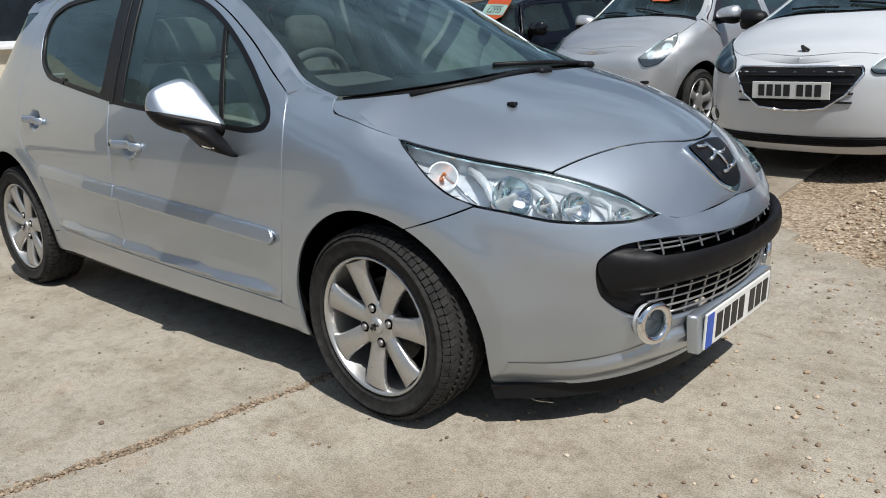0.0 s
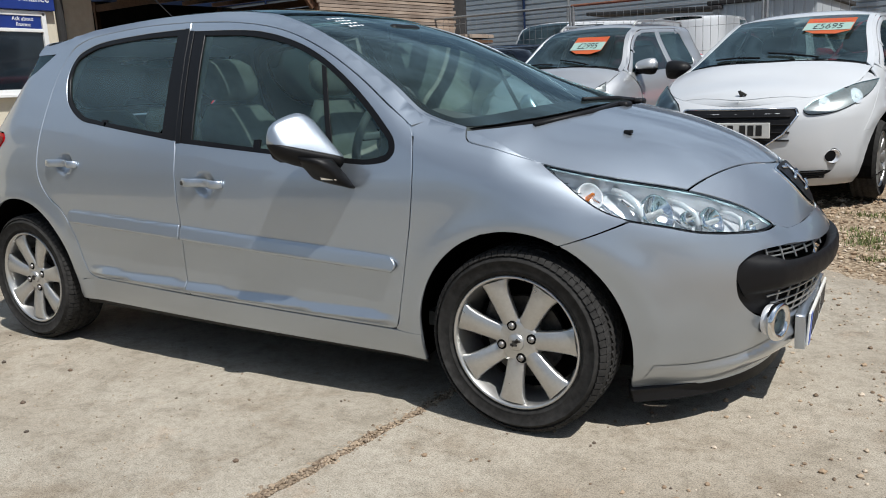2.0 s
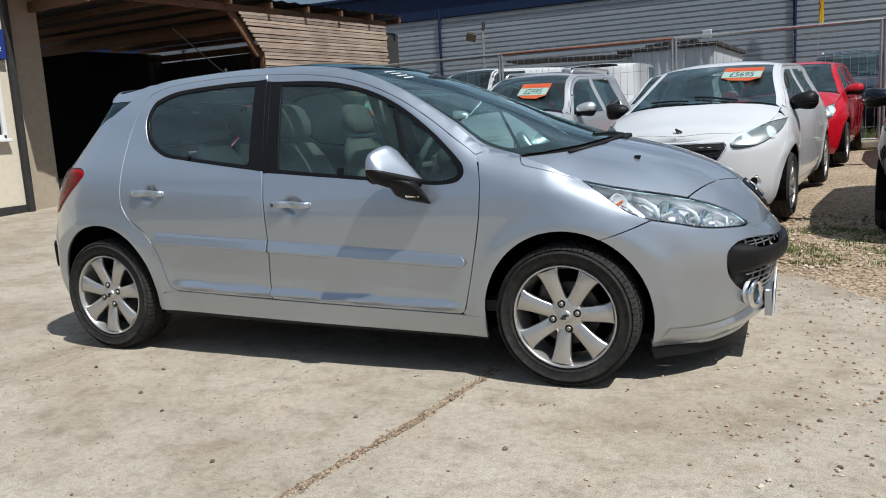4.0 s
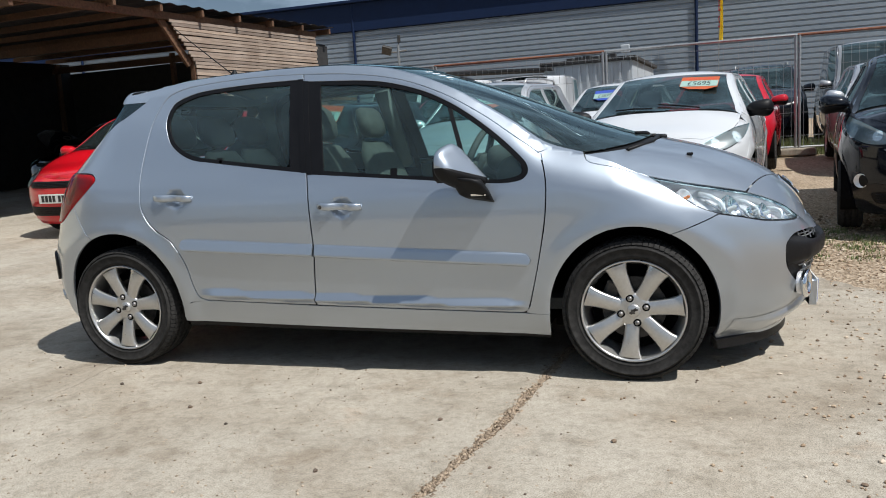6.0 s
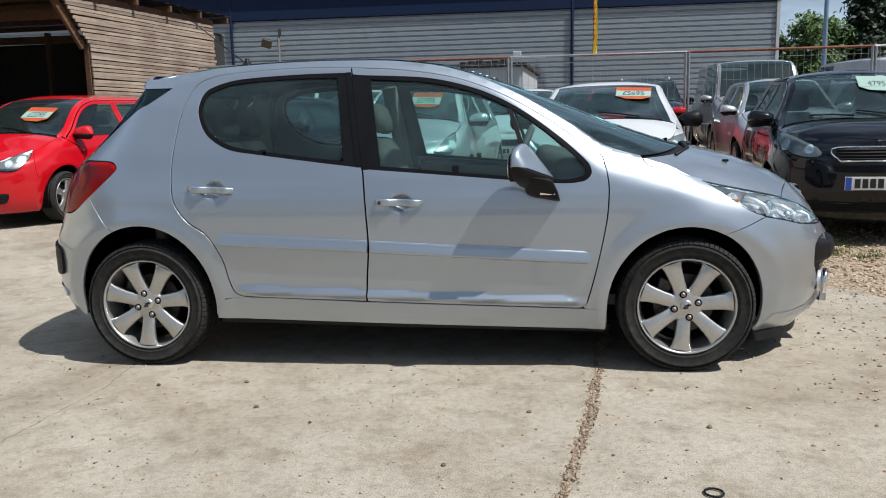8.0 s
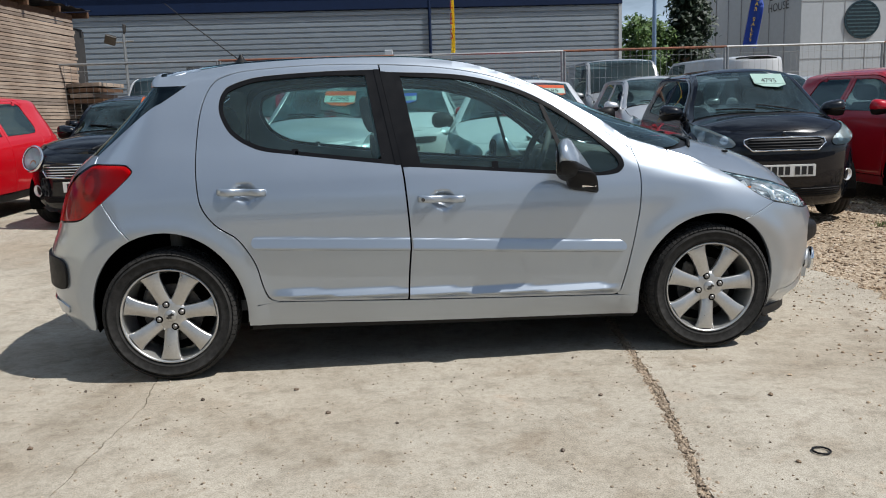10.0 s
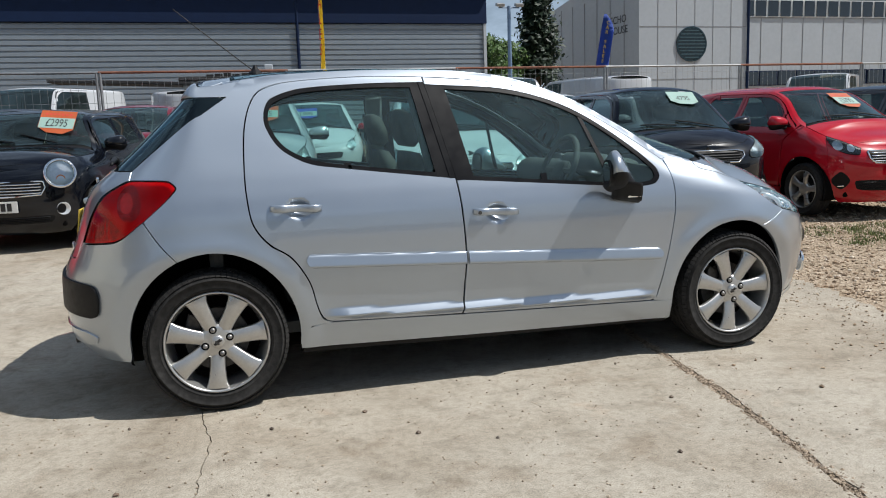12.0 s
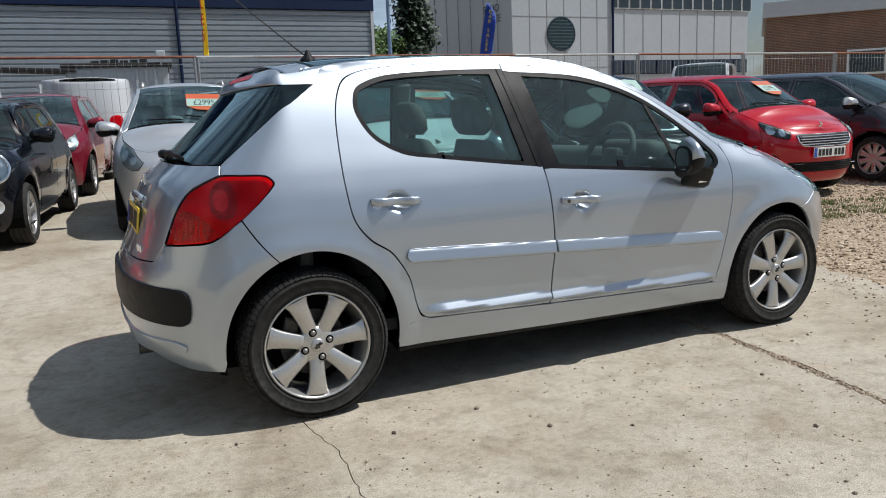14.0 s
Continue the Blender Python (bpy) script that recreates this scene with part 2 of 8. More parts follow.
HATCH = dict(
    xa=2.45, xb=0.0, nf=2.3, nr=3.0, lf=1.3, lr=1.15,
    front=[(0.16, 3.20), (0.24, 3.29), (0.34, 3.33), (0.50, 3.36), (0.62, 3.33), (0.70, 3.28), (0.80, 3.14), (0.9, 2.9), (1.5, 2.9)],
    rear=[(0.20, -0.58), (0.30, -0.645), (0.42, -0.67), (0.56, -0.665), (0.70, -0.62), (0.95, -0.57), (1.03, -0.53), (1.2, -0.38), (1.38, -0.2), (1.5, -0.1)],
    wide=[(0.15, 0.77), (0.20, 0.80), (0.27, 0.822), (0.312, 0.829), (0.34, 0.834), (0.37, 0.839), (0.46, 0.847), (0.58, 0.856), (0.70, 0.857),
          (0.80, 0.850), (0.88, 0.832), (0.97, 0.80), (1.10, 0.742), (1.25, 0.670), (1.40, 0.590), (1.50, 0.54)],
    rail=[(-1.15, 1.412), (-0.6, 1.406), (-0.25, 1.394), (0.0, 1.381), (0.15, 1.40), (0.35, 1.43), (0.83, 1.447), (1.1, 1.442), (1.375, 1.414), (1.563, 1.362), (1.774, 1.272), (1.905, 1.197), (2.04, 1.113), (2.19, 1.01), (2.36, 0.96), (2.68, 0.862), (2.9, 0.815), (3.14, 0.766), (3.30, 0.705), (3.39, 0.643), (3.47, 0.616), (3.60, 0.618), (3.75, 0.628)],
    roll=[(-1.15, 0.02), (1.6, 0.02), (2.0, 0.04), (2.6, 0.06), (3.2, 0.05), (3.75, 0.04)],
    rise=[(-1.15, 0.05), (1.6, 0.05), (2.0, 0.12), (2.6, 0.2), (3.2, 0.12), (3.75, 0.08)],
    top=[(-0.3, 1.395), (-0.1, 1.425), (0.3, 1.468), (0.7, 1.48), (1.1, 1.474), (1.4, 1.44), (1.7, 1.355), (2.0, 1.24), (2.35, 1.10), (2.58, 1.025), (2.66, 1.005), (2.85, 0.955), (3.0, 0.90), (3.12, 0.84), (3.2, 0.778), (3.255, 0.718), (3.285, 0.668), (3.303, 0.632)],
    bow=[(-0.3, 2.2), (1.0, 2.2), (2.0, 2.6), (2.6, 2.4), (3.3, 2.0)],
    tuck=[(0.62, 0.0), (0.75, 0.015), (0.95, 0.055), (1.04, 0.11), (1.12, 0.135), (1.22, 0.147), (1.335, 0.155), (1.5, 0.155)],
    dents=[(1.262, 0.783, 0.058, 0.049, 0.026), (0.372, 0.850, 0.060, 0.049, 0.026)],
    arches=[(0.0, 0.305, 0.385), (2.54, 0.29, 0.38)], crease=0.024,
)


# ---- mesh building ----
def part(name, bm, material, parent, label="", smooth=False):
    me = bpy.data.meshes.new(name)
    bm.to_mesh(me)
    bm.free()
    me.materials.append(material)
    if smooth:
        for p in me.polygons:
            p.use_smooth = True
    ob = new(name, me)
    ob.parent = parent
    if label:
        tagged(ob, label)
    return ob


def skin(name, pieces, material, parent, label=""):
    """One mesh from (verts, faces, normals) pieces, shaded by those normals."""
    V, F, N, k = [], [], [], 0
    for v, f, n in pieces:
        V += [tuple(p) for p in v]
        N += [tuple(p) for p in n]
        F += [tuple(i + k for i in q) for q in f]
        k += len(v)
    me = bpy.data.meshes.new(name)
    me.from_pydata(V, [], F)
    for p in me.polygons:
        p.use_smooth = True
    me.normals_split_custom_set_from_vertices(N)
    me.materials.append(material)
    ob = new(name, me)
    ob.parent = parent
    if label:
        tagged(ob, label)
    return ob


def mirrored(piece):
    v, f, n = piece
    s = np.array([1, -1, 1.0])
    return np.asarray(v) * s, [tuple(reversed(q)) for q in f], np.asarray(n) * s


def outline(pts, fine=6):
    """A closed line through points, smooth but at those with a third value."""
    n, out = len(pts), []
    for i in range(n):
        p0, p1, p2, p3 = pts[i - 1], pts[i], pts[(i + 1) % n], pts[(i + 2) % n]
        a, b = np.array(p1[:2]), np.array(p2[:2])
        ta = (b - a) if len(p1) > 2 else (b - np.array(p0[:2])) / 2
        tb = (b - a) if len(p2) > 2 else (np.array(p3[:2]) - a) / 2
        la = np.linalg.norm(b - a)
        for t in (ta, tb):
            q = np.linalg.norm(t)
            if q > la:
                t *= la / q
        m = 1 if (len(p1) > 2 and len(p2) > 2) else fine
        for j in range(m):
            t = j / m
            out.append((1 + 2 * t) * (1 - t) ** 2 * a + t * (1 - t) ** 2 * ta + t * t * (3 - 2 * t) * b + t * t * (t - 1) * tb)
    return np.array(out)


def grown(poly, d):
    """A closed line moved outwards by d (inwards if negative)."""
    a = poly - np.roll(poly, 1, 0)
    b = np.roll(poly, -1, 0) - poly
    area = np.sum(poly[:, 0] * np.roll(poly[:, 1], -1) - np.roll(poly[:, 0], -1) * poly[:, 1])
    out = []
    for u, v, p in zip(a, b, poly):
        u, v = u / (np.linalg.norm(u) + 1e-9), v / (np.linalg.norm(v) + 1e-9)
        n = np.array([u[1] + v[1], -u[0] - v[0]])
        q = np.linalg.norm(n)
        n = n / (q + 1e-9)
        c = max(0.5, math.sqrt(max(0.0, (1 + u @ v) / 2)))
        out.append(p + n * d / c * np.sign(area))
    return np.array(out)


def with_hole(poly, hole):
    """One closed line round poly with hole cut out, by way of a slit."""
    area = lambda p: np.sum(p[:, 0] * np.roll(p[:, 1], -1) - np.roll(p[:, 0], -1) * p[:, 1])
    if area(poly) * area(hole) > 0:
        hole = hole[::-1]
    d = ((poly[:, None] - hole[None]) ** 2).sum(-1)
    i, j = np.unravel_index(np.argmin(d), d.shape)
    return np.concatenate([poly[:i + 1], hole[j:], hole[:j + 1], poly[i:]])


def clip_half(p, axis, v, keep_low):
    out, n = [], len(p)
    for i in range(n):
        a, b = p[i - 1], p[i]
        da, db = (a[axis] - v, b[axis] - v) if keep_low else (v - a[axis], v - b[axis])
        if (da > 0) != (db > 0):
            t = da / (da - db)
            q = [a[0] + t * (b[0] - a[0]), a[1] + t * (b[1] - a[1])]
            q[axis] = v
            out.append(tuple(q))
        if db <= 0:
            out.append(b)
    return out


def trimmed(p):
    """A closed line without repeats and spikes."""
    p = list(p)
    i = 0
    while i < len(p) and len(p) > 2:
        a, b, c = p[i - 1], p[i], p[(i + 1) % len(p)]
        ux, uy, vx, vy = b[0] - a[0], b[1] - a[1], c[0] - b[0], c[1] - b[1]
        if abs(ux) + abs(uy) < 1e-7 or (abs(ux * vy - uy * vx) < 1e-9 and ux * vx + uy * vy < 0):
            del p[i]
            i = max(0, i - 2)
        else:
            i += 1
    return p


def panel(surf, poly, step, sign=1, lift=0.0, thick=0.012, open_at=(), steps=None):
    """The part of a surface inside a closed line, with turned-in edges."""
    poly = [tuple(map(float, p)) for p in poly]
    A = np.array(poly)
    sa, sb = steps or (step, step)
    lo, hi = A.min(0), A.max(0)
    na, nb = max(1, int(math.ceil((hi[0] - lo[0]) / sa))), max(1, int(math.ceil((hi[1] - lo[1]) / sb)))
    ga, gb = np.linspace(lo[0], hi[0], na + 1), np.linspace(lo[1], hi[1], nb + 1)
    index, pts, faces = {}, [], []

    def vert(p):
        k = (round(p[0], 5), round(p[1], 5))
        if k not in index:
            index[k] = len(pts)
            pts.append(p)
        return index[k]

    for i in range(na):
        strip = clip_half(clip_half(poly, 0, ga[i + 1], True), 0, ga[i], False)
        if len(strip) < 3:
            continue
        for j in range(nb):
            cell = clip_half(clip_half(strip, 1, gb[j + 1], True), 1, gb[j], False)
            cell = trimmed(cell)
            if len(cell) < 3:
                continue
            ar = sum(cell[k - 1][0] * cell[k][1] - cell[k][0] * cell[k - 1][1] for k in range(len(cell))) / 2
            if abs(ar) < 1e-8:
                continue
            f = []
            for p in cell:
                v = vert(p)
                if v not in f:
                    f.append(v)
            if len(f) > 2:
                faces.append(tuple(f) if ar > 0 else tuple(reversed(f)))
    P = np.array(pts)
    h = 1e-3
    pos = surf(P[:, 0], P[:, 1])
    du = surf(P[:, 0] + h, P[:, 1]) - surf(P[:, 0] - h, P[:, 1])
    dv = surf(P[:, 0], P[:, 1] + h) - surf(P[:, 0], P[:, 1] - h)
    nor = np.cross(du, dv) * sign
    nor /= np.linalg.norm(nor, axis=1)[:, None] + 1e-12
    pos = pos + nor * lift
    if sign < 0:
        faces = [tuple(reversed(f)) for f in faces]
    V, N = list(pos), list(nor)
    if thick:
        count = {}
        for f in faces:
            for a, b in zip(f, f[1:] + f[:1]):
                count[(min(a, b), max(a, b))] = count.get((min(a, b), max(a, b)), 0) + 1
        extra = []
        for f in faces:
            for a, b in zip(f, f[1:] + f[:1]):
                if count[(min(a, b), max(a, b))] == 1:
                    if any(abs(P[a][0] - o) < 1e-4 and abs(P[b][0] - o) < 1e-4 for o in open_at):
                        continue
                    e = np.cross(pos[b] - pos[a], nor[a])
                    e /= np.linalg.norm(e) + 1e-12
                    k = len(V)
                    na_ = (nor[a] + e) / 1.414
                    V += [pos[b], pos[a], pos[a] - nor[a] * thick, pos[b] - nor[b] * thick]
                    N += [na_, na_, e, e]
                    extra.append((k, k + 1, k + 2, k + 3))
        faces = faces + extra
    return np.array(V), faces, np.array(N)


def revolve(bm, profile, seg=32, axis="Y", centre=(0, 0, 0), close=False):
    """Turns (radius, offset) pairs about an axis through centre."""
    rings = []
    for r, o in profile:
        ring = []
        for i in range(seg):
            a = 2 * math.pi * i / seg
            c, s = r * math.cos(a), r * math.sin(a)
            p = {"Y": (c, o, s), "X": (o, c, s), "Z": (c, s, o)}[axis]
            ring.append(bm.verts.new([p[k] + centre[k] for k in range(3)]))
        rings.append(ring)
    if close:
        rings.append(rings[0])
    for ra, rb in zip(rings, rings[1:]):
        for i in range(seg):
            j = (i + 1) % seg
            bm.faces.new((ra[i], ra[j], rb[j], rb[i]))
    return rings


def block(bm, size, at=(0, 0, 0), bevel=0.0, turn=None, segments=2):
    """A box with rounded edges."""
    made = bmesh.ops.create_cube(bm, size=1.0)
    vs = made["verts"]
    bmesh.ops.scale(bm, vec=size, verts=vs)
    if bevel:
        es = list({e for v in vs for e in v.link_edges})
        r = bmesh.ops.bevel(bm, geom=es, offset=bevel, segments=segments, affect="EDGES", profile=0.5)
        vs = list({v for f in r["faces"] for v in f.verts} | {v for v in vs if v.is_valid})
    if turn is not None:
        bmesh.ops.transform(bm, matrix=turn, verts=vs)
    bmesh.ops.translate(bm, vec=at, verts=vs)
    return vs


def tube(bm, pts, radius, seg=8, taper=None, cap=True):
    """A round bar along points."""
    rings = []
    pts = [Vector(p) for p in pts]
    for i, p in enumerate(pts):
        d = (pts[min(i + 1, len(pts) - 1)] - pts[max(i - 1, 0)]).normalized()
        u = d.cross(Vector((0, 0, 1)))
        if u.length < 0.05:
            u = d.cross(Vector((1, 0, 0)))
        u.normalize()
        w = d.cross(u)
        r = radius if taper is None else radius + (taper - radius) * i / (len(pts) - 1)
        rings.append([bm.verts.new(p + (u * math.cos(2 * math.pi * k / seg) + w * math.sin(2 * math.pi * k / seg)) * r) for k in range(seg)])
    for a, b in zip(rings, rings[1:]):
        for k in range(seg):
            bm.faces.new((a[k], a[(k + 1) % seg], b[(k + 1) % seg], b[k]))
    if cap:
        bm.faces.new(list(reversed(rings[0])))
        bm.faces.new(rings[-1])


def fixed(bm):
    bmesh.ops.recalc_face_normals(bm, faces=bm.faces)
    return bm


def box_part(name, size, at, material, parent, bevel=0.0, turn=None, label=""):
    bm = bmesh.new()
    block(bm, size, at, bevel, turn)
    return part(name, bm, material, parent, label)


def words(name, text, height, material, parent, at, turn, label="", depth=0.001):
    """Lettering as a mesh, centred, its letters that high."""
    cu = bpy.data.curves.new(name, "FONT")
    cu.body, cu.align_x, cu.align_y, cu.size, cu.extrude = text, "CENTER", "CENTER", height / 0.69, depth
    ob = bpy.data.objects.new(name, cu)
    scene.collection.objects.link(ob)
    me = bpy.data.meshes.new_from_object(ob.evaluated_get(bpy.context.evaluated_depsgraph_get()))
    bpy.data.objects.remove(ob)
    bpy.data.curves.remove(cu)
    me.materials.append(material)
    ob = new(name, me)
    ob.parent = parent
    ob.matrix_basis = Matrix.Translation(at) @ turn
    if label:
        tagged(ob, label)
    return ob


# ---- parts of cars ----
PALE_BOLT = plain("steel_bolt", (0.32, 0.31, 0.30), 0.4, 0.8, grain=60, vary=0.2)


def wheel_parts(parent, R=0.31, rim=0.222, width=0.2, spokes=7, finish=None, simple=False):
    """A wheel about the Y axis, its face towards -Y, as parts of parent."""
    finish = finish or ALLOY
    h = width / 2
    seg = 40 if simple else 72
    bm = bmesh.new()
    prof = [(rim - 0.004, -h + 0.022), (rim + 0.004, -h + 0.008), (rim + 0.012, -h + 0.002), (rim + 0.014, -h - 0.001), (rim + 0.016, -h - 0.001), (rim + 0.018, -h + 0.0), (R - 0.052, -h - 0.006),
            (R - 0.036, -h - 0.006), (R - 0.034, -h - 0.009), (R - 0.031, -h - 0.009), (R - 0.029, -h - 0.005), (R - 0.018, -h + 0.010), (R - 0.008, -h + 0.026)]
    g = 0.008
    for y in (-0.045, 0.0, 0.045):
        prof += [(R - 0.005, y - 0.008), (R - 0.005 - g, y - 0.006), (R - 0.005 - g, y + 0.006), (R - 0.005, y + 0.008)]
    prof += [(R - 0.003, h - 0.026), (R - 0.014, h - 0.010), (R - 0.05, h), (rim, h - 0.01)]
    revolve(bm, prof, seg)
    if not simple:
        tread = bmesh.new()
        for i in range(80):
            a = 2 * math.pi * i / 80
            m = Matrix.Rotation(-a, 4, "Y")
            for y, skew, dr, tip in ((-0.0895, 0.12, -0.0120, -0.80), (-0.066, 0.25, -0.0035, -0.12), (-0.022, 0.5, -0.0015, 0), (0.022, -0.5, -0.0015, 0), (0.066, -0.25, -0.0035, 0.12)):
                vs = block(tread, (0.0045, 0.020 if y < -0.08 else 0.030 if abs(y) > 0.05 else 0.026, 0.0198), (R + dr, y, 0), turn=Matrix.Rotation(tip, 4, "Z") @ Matrix.Rotation(skew, 4, "X"))
                bmesh.ops.transform(tread, matrix=m, verts=vs)
    tyre = part("tyre", fixed(bm), RUBBER, parent, "worn black rubber tyre", True)
    if not simple:
        tagged(part("tread", fixed(tread), RUBBER, tyre), kind="stuff")
    bm = bmesh.new()
    revolve(bm, [(rim + 0.001, -h + 0.022), (rim + 0.001, -h + 0.006), (rim - 0.004, -h + 0.002), (rim - 0.009, -h + 0.010), (rim - 0.016, -h + 0.035),
                 (rim - 0.03, 0.0), (rim - 0.03, h - 0.02), (rim, h - 0.005)], seg)
    for i in range(spokes):
        m = Matrix.Rotation(2 * math.pi * i / spokes + 0.2, 4, "Y")
        rings = []
        for r, w, y, d in ((0.030, 0.028, -h + 0.032, 0.03), (0.068, 0.031, -h + 0.026, 0.03), (0.11, 0.032, -h + 0.018, 0.028), (0.155, 0.036, -h + 0.013, 0.026),
                           (0.185, 0.041, -h + 0.012, 0.026), (rim - 0.012, 0.051, -h + 0.015, 0.03)):
            ring = []
            for x, yy in ((-1, 0.7), (-0.97, 0.2), (-0.8, 0.0), (0.0, -0.12), (0.8, 0.0), (0.97, 0.2), (1, 0.7), (0.6, 1), (-0.6, 1)):
                ring.append(bm.verts.new(m @ Vector((x * w, y + yy * d, r * rim / 0.222))))
            rings.append(ring)
        for a, b in zip(rings, rings[1:]):
            for k in range(9):
                bm.faces.new((a[k], a[(k + 1) % 9], b[(k + 1) % 9], b[k]))
    revolve(bm, [(0.001, -h + 0.022), (0.055, -h + 0.024), (0.074, -h + 0.028), (0.080, -h + 0.06), (0.04, 0.0)], 32)
    part("rim", fixed(bm), finish, parent, "", True)
    if not simple:
        bm = bmesh.new()
        revolve(bm, [(0.001, -h + 0.012), (0.024, -h + 0.013), (0.028, -h + 0.017), (0.028, -h + 0.03)], 28)
        part("hub_cap", fixed(bm), ALLOY, parent, "", True)
        bm = bmesh.new()
        block(bm, (0.012, 0.004, 0.034), (0, -h + 0.011, 0), 0.002, Matrix.Rotation(0.5, 4, "Y"))
        block(bm, (0.03, 0.004, 0.009), (0.003, -h + 0.011, 0.006), 0.002, Matrix.Rotation(-0.5, 4, "Y"))
        block(bm, (0.024, 0.004, 0.008), (-0.002, -h + 0.011, -0.009), 0.002, Matrix.Rotation(-0.3, 4, "Y"))
        part("cap_emblem", bm, DARK_METAL, parent)
        for i in range(4):
            a = math.pi / 2 * i + 0.62
            bm = bmesh.new()
            revolve(bm, [(0.001, -0.012), (0.008, -0.011), (0.0105, -0.006), (0.0105, 0.01)], 12)
            bmesh.ops.translate(bm, verts=bm.verts, vec=(0.054 * math.cos(a), -h + 0.026, 0.054 * math.sin(a)))
            bolt = part("wheel_bolt", fixed(bm), PALE_BOLT, parent, "", True)
            bm = bmesh.new()
            revolve(bm, [(0.001, -0.004), (0.0165, -0.0035), (0.0175, 0.001), (0.0175, 0.008)], 18)
            bmesh.ops.translate(bm, verts=bm.verts, vec=(0.054 * math.cos(a), -h + 0.026, 0.054 * math.sin(a)))
            part("bolt_hole", fixed(bm), LINER, bolt, "", True)
    bm = bmesh.new()
    revolve(bm, [(0.04, -0.01), (0.135, -0.01), (0.135, 0.012), (0.04, 0.012)], 36)
    block(bm, (0.07, 0.09, 0.11), (-0.11, 0.005, 0.03), 0.012)
    part("brake_disc", fixed(bm), DARK_METAL, parent)
    bm = bmesh.new()
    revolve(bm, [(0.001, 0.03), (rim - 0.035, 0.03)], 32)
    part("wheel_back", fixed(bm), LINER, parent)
    return tyre


def arch(B, cx, cz, rx, rz, a0, a1, n=18):
    """Points on a wheel arch, from angle a0 to a1 in degrees, as (s, z)."""
    out = []
    for i in range(n + 1):
        a = radians(a0 + (a1 - a0) * i / n)
        x, z = cx + rx * math.cos(a), cz + rz * math.sin(a)
        out.append((float(B.at_x(x, z)), z, 1) if i in (0, n) else (float(B.at_x(x, z)), z))
    return out


def railed(B, s0, s1, d, n=14):
    return [(s, float(B.rail(s)) - d) for s in np.linspace(s0, s1, n)]


def plate(parent, at, turn, yellow=False, chars="bbbb bbb", band=True, w=0.52, h=0.111):
    """A number plate whose writing is plain bars. Faces -Y before it is turned."""
    m = Matrix.Translation(at) @ turn
    face = PLATE_YELLOW if yellow else PLATE_WHITE
    bm = bmesh.new()
    block(bm, (w, 0.008, h), (0, 0, 0), 0.003)
    bmesh.ops.transform(bm, matrix=m, verts=bm.verts)
    p = part("number_plate", bm, face, parent, "yellow number plate with dark bars" if yellow else "white number plate with dark bars")
    x = -w / 2 + (0.075 if band else 0.045)
    for c in chars:
        if c == "b":
            bm = bmesh.new()
            block(bm, (0.043, 0.003, 0.076), (x + 0.021, -0.0045, 0))
            bmesh.ops.transform(bm, matrix=m, verts=bm.verts)
            part("plate_bar", bm, INK, p)
            x += 0.058
        else:
            x += 0.03
    if band:
        bm = bmesh.new()
        block(bm, (0.046, 0.003, h - 0.006), (-w / 2 + 0.028, -0.0042, 0))
        bmesh.ops.transform(bm, matrix=m, verts=bm.verts)
        part("plate_band", bm, PLATE_BLUE, p)
    return p


def seat_parts(parent, x, y, cloth, width=0.5, recline=0.28):
    def shaped(name, rows, label=""):
        bm = bmesh.new()
        rings = []
        for cx, cz, w, d, a in rows:
            ring = []
            for k in range(16):
                t = 2 * math.pi * k / 16
                c, s = math.cos(t), math.sin(t)
                yy = w * math.copysign(abs(c) ** 0.5, c)
                dd = d * math.copysign(abs(s) ** 0.6, s) * (1 + 0.25 * (abs(c) > 0.8))
                ring.append(bm.verts.new((x + cx + dd * math.cos(a), y + yy, cz + dd * math.sin(a))))
            rings.append(ring)
        for a, b in zip(rings, rings[1:]):
            for k in range(16):
                bm.faces.new((a[k], a[(k + 1) % 16], b[(k + 1) % 16], b[k]))
        bm.faces.new(rings[0])
        bm.faces.new(rings[-1])
        part(name, fixed(bm), cloth, parent, label, True)
    w = width / 2
    shaped("seat_back", [(-0.02, 0.50, w * 0.8, 0.05, -0.25), (-0.06, 0.60, w, 0.075, -0.25), (-0.12, 0.80, w, 0.07, -0.25), (-0.18, 0.98, w * 0.85, 0.06, -0.25), (-0.205, 1.06, w * 0.6, 0.035, -0.25)])
    shaped("headrest", [(-0.215, 1.09, 0.10, 0.03, -0.2), (-0.215, 1.12, 0.135, 0.05, -0.2), (-0.225, 1.18, 0.14, 0.055, -0.2), (-0.24, 1.245, 0.12, 0.045, -0.2), (-0.245, 1.265, 0.08, 0.02, -0.2)])
    bm = bmesh.new()
    block(bm, (0.50, width, 0.16), (0.22, 0, 0.47), 0.06, Matrix.Rotation(-0.1, 4, "Y"), 3)
    bmesh.ops.translate(bm, verts=bm.verts, vec=(x, y, 0))
    part("seat_cushion", bm, cloth, parent, "", True)


